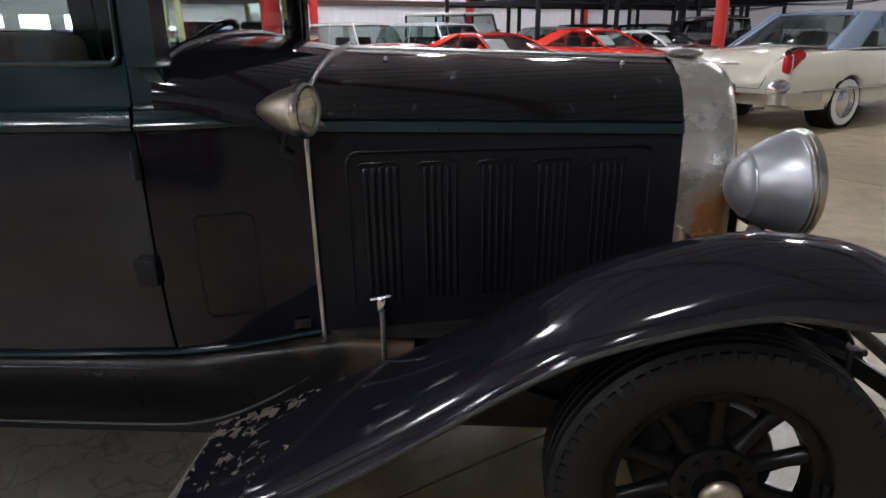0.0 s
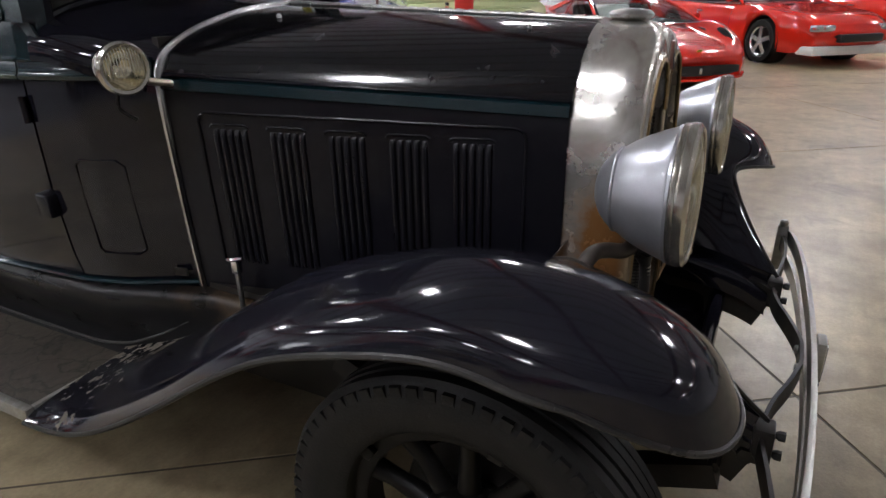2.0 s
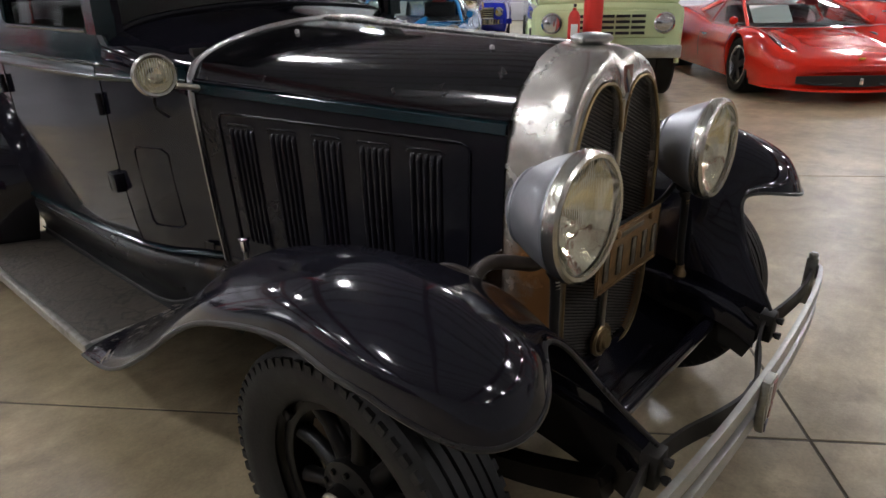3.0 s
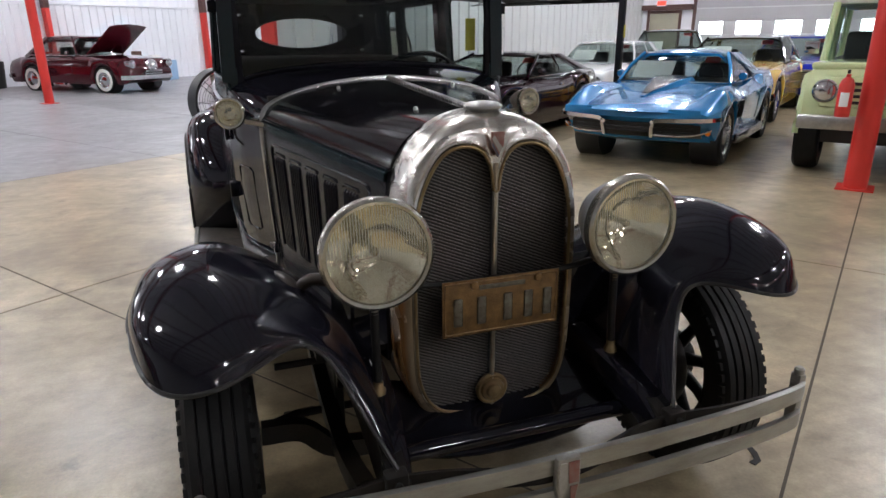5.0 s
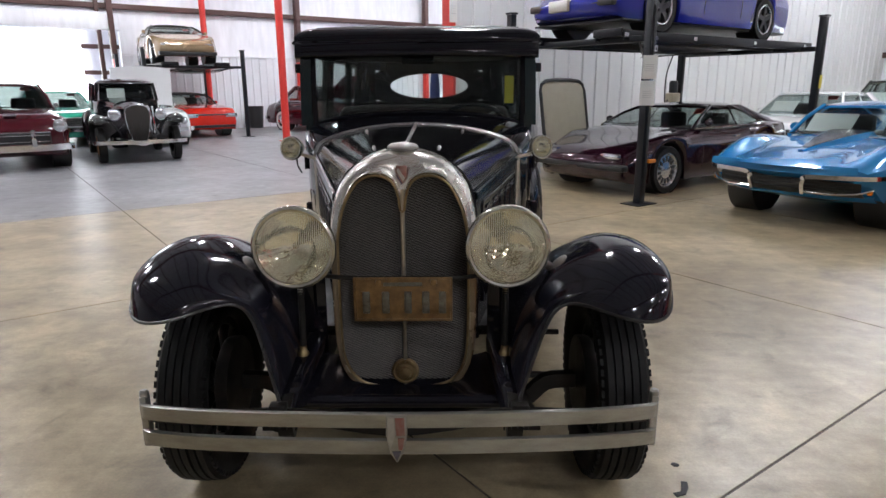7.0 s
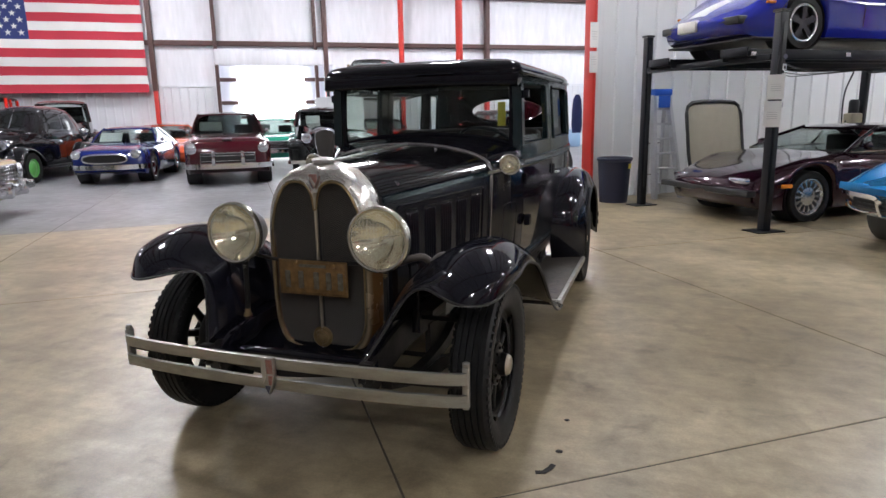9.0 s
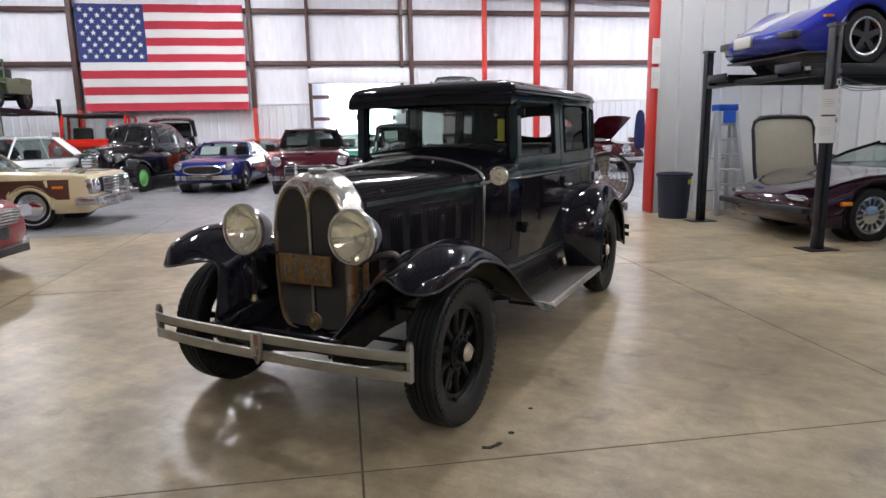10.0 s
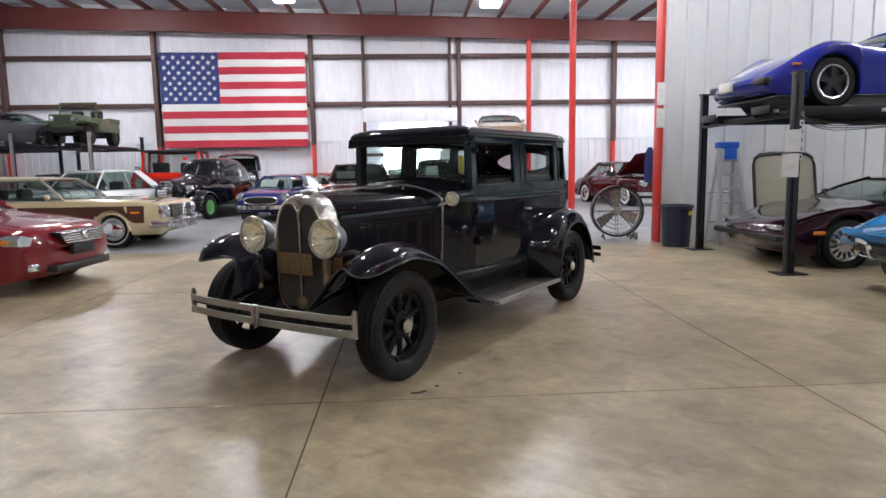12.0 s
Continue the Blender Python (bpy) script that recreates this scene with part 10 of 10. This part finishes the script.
def floor_scraps():
    """A bent scrap of dark tape and two small oil-dark flakes by the front wheel."""
    t = thing("tape_scrap", "bent scrap of dark grey tape on the concrete", "debris", pose(1.08, -0.43, 0.0))
    part("strip", tube([(-0.035, 0.0, 0.002), (0.0, 0.01, 0.003), (0.022, 0.05, 0.003), (0.03, 0.085, 0.002)], 0.01, flat=(0.012, 0.0016)), "black_dust", t)
    for x, y, k in ((1.117, -0.222, 1.0), (1.108, 0.097, 0.8)):
        f = thing("dirt_flake", "small dark flake of dirt on the concrete", "debris", pose(x, y, 0.0, 0, 0, 40))
        part("flake", lathe([(0, 0.0), (0.018 * k, 0.0005), (0.015 * k, 0.002), (0.006, 0.003), (0, 0.003)], 9, "z"), "black_dust", f)


floor_scraps()
first_row()
rack_row()
flag_rows()
side_row()


# ---- things by the partition ----
def drum_fan():
    f = thing("drum_fan", "large black drum fan on a wheeled stand", "fan", at(4.86, 7.66, 0, -8) @ Matrix.Diagonal((0.87, 0.7, 0.87, 1)))
    part("drum", lathe([(0.55, -0.16), (0.6, -0.18), (0.6, 0.18), (0.55, 0.16)], 48, "y", close=True), "black_steel", f, "", pose(0, 0, 0.66))
    for y in (-0.17, 0.17):
        for r in (0.12, 0.22, 0.32, 0.42, 0.52):
            part("guard_ring", tube([(r * math.cos(a), y, 0.66 + r * math.sin(a)) for a in [2 * math.pi * k / 32 for k in range(33)]], 0.004, 5, caps=False), "black_steel", f)
        for k in range(8):
            a = 2 * math.pi * k / 8
            part("guard_rod", tube([(0.05 * math.cos(a), y, 0.66 + 0.05 * math.sin(a)), (0.57 * math.cos(a), y, 0.66 + 0.57 * math.sin(a))], 0.005, 5), "black_steel", f)
    part("motor", lathe([(0, -0.14), (0.09, -0.12), (0.1, 0.1), (0, 0.14)], 20, "y"), "alloy_trim", f, "", pose(0, 0, 0.66))
    for k in range(3):
        a = 2 * math.pi * k / 3 + 0.4
        b = sheet([[Vector((0.09, -0.05, -0.05)), Vector((0.09, 0.05, 0.05))], [Vector((0.3, -0.07, -0.12)), Vector((0.3, 0.07, 0.1))], [Vector((0.5, -0.05, -0.14)), Vector((0.5, 0.05, 0.12))]], 0.006)
        part("blade", b, "alloy_trim", f, "", pose(0, 0, 0.66) @ Matrix.Rotation(a, 4, "Y"))
    for x in (-0.3, 0.3):
        part("stand_leg", tube([(x, -0.25, 0.03), (x, 0, 0.12), (x, 0.25, 0.03)], 0.02, 8), "black_steel", f)
    for y in (-0.2, 0.2):
        part("castor", lathe([(0, -0.03), (0.09, -0.03), (0.09, 0.03), (0, 0.03)], 18, "x"), "alloy_trim", f, "", pose(0.42, y, 0.09))
    part("castor_axle", tube([(0.3, -0.22, 0.09), (0.42, -0.22, 0.09), (0.42, 0.22, 0.09), (0.3, 0.22, 0.09)], 0.012, 6), "black_steel", f)


def trash_can():
    t = thing("trash_can", "dark blue round plastic trash can with a yellow label", "trash can", at(5.55, 6.35))
    part("bin", lathe([(0, 0.0), (0.235, 0.0), (0.275, 0.70), (0.3, 0.71), (0.3, 0.755), (0.28, 0.765), (0.265, 0.72), (0.225, 0.03), (0, 0.03)], 36, "z"), material("navy_plastic", (0.008, 0.011, 0.032), 0.5), t)
    g = []
    for z in (0.58, 0.66):
        g.append([Vector((0.279 * math.cos(a), 0.279 * math.sin(a), z)) for a in [radians(-66 + 7 * k) for k in range(8)]])
    part("label", sheet(g, 0.004), "yellow_card", t, "yellow label", pose(0, 0, 0))


def step_ladder():
    s = thing("step_ladder", "aluminium step ladder with a blue top leaning on the wall", "ladder", at(6.62, 6.55, 0, 0) @ Matrix.Diagonal((0.9, 1, 0.95, 1)))
    for x in (-0.3, 0.3):
        part("rail", tube([(x, -0.25, 0.0), (x * 0.55, 0.1, 1.9)], 0.02, flat=(0.03, 0.06)), "ladder_alu", s, "aluminium side rail")
        part("rear_rail", tube([(x * 0.95, 0.36, 0.0), (x * 0.5, 0.16, 1.88)], 0.015, flat=(0.022, 0.03)), "ladder_alu", s)
    for k in range(6):
        t = (k + 1) / 7
        w = 0.3 * (1 - 0.45 * t)
        y = -0.25 + 0.35 * t
        part("tread", box(-w, w, y - 0.04, y + 0.05, 1.9 * t - 0.012, 1.9 * t + 0.03, 0.004), "ladder_alu", s, "flat step")
    blue = material("blue_plastic", (0.015, 0.1, 0.5), 0.4)
    part("tool_tray", box(-0.13, 0.13, -0.03, -0.012, 1.66, 1.88, 0.006), blue, s, "blue plastic apron below the top")
    part("ladder_top", box(-0.2, 0.2, 0.0, 0.26, 1.88, 2.0, 0.02), blue, s, "blue plastic ladder top")
    for k in range(2):
        part("brace", tube([(-0.26, 0.33, 0.4 + k * 0.6), (0.26, 0.33, 0.4 + k * 0.6)], 0.01, 6), "alloy", s)


def leaning_panel():
    p = thing("roof_panel", "beige padded car roof panel with dark trim standing at the wall", "car part", at(7.56, 6.15, 0.06, 0) @ pose(0, 0, 0, -10) @ Matrix.Diagonal((1.04, 1, 1.18, 1)))
    pts = [(-0.48, 0.0), (0.48, 0.0), (0.56, 0.6), (0.555, 1.2), (0.52, 1.31), (0.43, 1.365), (0.2, 1.385), (-0.2, 1.385), (-0.43, 1.365), (-0.52, 1.31), (-0.555, 1.2), (-0.56, 0.6)]
    part("panel", plate(pts, -0.02, 0.02, 0.01), material("beige_liner", (0.34, 0.31, 0.24), 0.7), p)
    part("trim", tube([(x, -0.015, z) for x, z in pts + pts[:1]], 0.03, 8), "black_trim", p)
    for x in (-0.4, 0.4):
        part("foot", box(x - 0.04, x + 0.04, -0.03, 0.05, -0.08, 0.02, 0.01), "black_trim", p)


def extinguisher():
    e = thing("fire_extinguisher", "red fire extinguisher hung on the round red post", "fire extinguisher", at(5.91, -0.77, 0.74) @ Matrix.Scale(0.86, 4))
    part("bottle", lathe([(0, 0), (0.075, 0.0), (0.08, 0.02), (0.08, 0.36), (0.06, 0.42), (0.025, 0.45), (0.025, 0.48), (0, 0.48)], 24, "z"), "red_post", e)
    part("label", box(-0.082, -0.05, -0.045, 0.045, 0.12, 0.28, 0.004), "paper", e)
    part("handle", box(-0.08, 0.05, -0.015, 0.015, 0.49, 0.53, 0.006), "black_trim", e)
    part("hose", tube(spline([(0.03, 0, 0.47), (0.09, 0.03, 0.4), (0.1, 0.03, 0.25)], 5), 0.012, 8), "black_trim", e)
    part("bracket", box(0.05, 0.12, -0.03, 0.03, 0.2, 0.3, 0.005), "black_steel", e)


def lift_papers():
    for u, v, z, w, h in ((5.67, 3.09, 1.64, 0.19, 0.29), (5.65, 3.09, 1.31, 0.2, 0.31)):
        s = thing("paper_sign", "white printed paper sheet on the lift post", "sign", at(u, v, z, -28))
        part("sheet", box(-w / 2, w / 2, -0.012, -0.008, 0, h), "paper", s, smooth=False)
        for k in range(4):
            part("print_line", box(-w * 0.3, w * 0.3, -0.0135, -0.012, 0.1 + k * 0.025, 0.104 + k * 0.025), "print", s, smooth=False)
    b = thing("post_decal", "column of pale grey marks on the lift post", "sign", at(5.785, 3.098, 2.02, 0))
    for k in range(5):
        part("mark", box(-0.03, 0.03, -0.006, -0.001, -k * 0.11 - 0.04, -k * 0.11 + 0.035, 0.002), M["decal_grey"], b, smooth=False)
        part("mark_gap", box(-0.011, 0.011, -0.008, -0.006, -k * 0.11 - 0.025, -k * 0.11 + 0.012), "navy_steel", b, smooth=False)
    part("roundel", lathe([(0, -0.008), (0.03, -0.006), (0.03, -0.001)], 16), "blue_enamel", b, "", pose(0, 0, 0.12))


def work_corner():
    t = thing("work_table", "folding table under a pale blue cloth with boxes", "table", at(12.6, 22.6, 0, 0))
    part("cloth", box(-1.2, 1.2, -0.4, 0.4, 0.02, 0.76, 0.03), material("pale_blue_cloth", (0.3, 0.45, 0.65), 0.8, grain=0.3, grain_scale=20), t)
    for k, (x, w, h, mt) in enumerate(((-0.8, 0.3, 0.25, "paper"), (-0.2, 0.25, 0.35, "wood_panel"), (0.5, 0.35, 0.2, "paper"))):
        b = thing("box", "small carton standing on the table", "box", at(12.6 + x, 22.6, 0.76))
        part("carton", box(-w / 2, w / 2, -0.15, 0.15, 0, h, 0.01), mt, b)
    c = thing("tool_chest", "red steel tool chest on castors", "tool chest", at(9.7, 23.2, 0, 0))
    part("cabinet", box(-0.4, 0.4, -0.25, 0.25, 0.12, 1.15, 0.015), "red_post", c)
    for k in range(6):
        part("drawer", box(-0.36, 0.36, -0.27, -0.25, 0.18 + k * 0.16, 0.31 + k * 0.16, 0.008), "red_post", c)
        part("drawer_pull", box(-0.3, 0.3, -0.285, -0.27, 0.28 + k * 0.16, 0.3 + k * 0.16, 0.004), "alloy", c)
    for x in (-0.32, 0.32):
        for y in (-0.18, 0.18):
            part("castor", lathe([(0, -0.02), (0.06, -0.02), (0.06, 0.02), (0, 0.02)], 12, "x"), "tyre", c, "", pose(x, y, 0.06))
    g = thing("trash_can", "black plastic trash can by the wall", "trash can", at(7.9, 23.6))
    part("bin", lathe([(0, 0.0), (0.26, 0.0), (0.32, 0.85), (0.3, 0.86), (0, 0.8)], 28, "z"), "black_trim", g)
    bl = thing("coverall", "blue work jacket hung on the red corner post", "jacket", at(5.5, 7.6, 1.15, 20))
    rings = []
    for z, w, d in ((0.0, 0.1, 0.06), (0.15, 0.12, 0.08), (0.4, 0.11, 0.08), (0.62, 0.09, 0.06), (0.7, 0.04, 0.03)):
        rings.append([Vector((w * math.cos(a) * (1 + 0.08 * math.sin(5 * a)), d * math.sin(a) * (1 + 0.1 * math.cos(4 * a)), z)) for a in [2 * math.pi * k / 20 for k in range(20)]])
    part("cloth", loft(rings), material("blue_work_cloth", (0.012, 0.02, 0.1), 0.85, grain=0.3, grain_scale=40), bl)


drum_fan()
trash_can()
step_ladder()
leaning_panel()
extinguisher()
lift_papers()
work_corner()
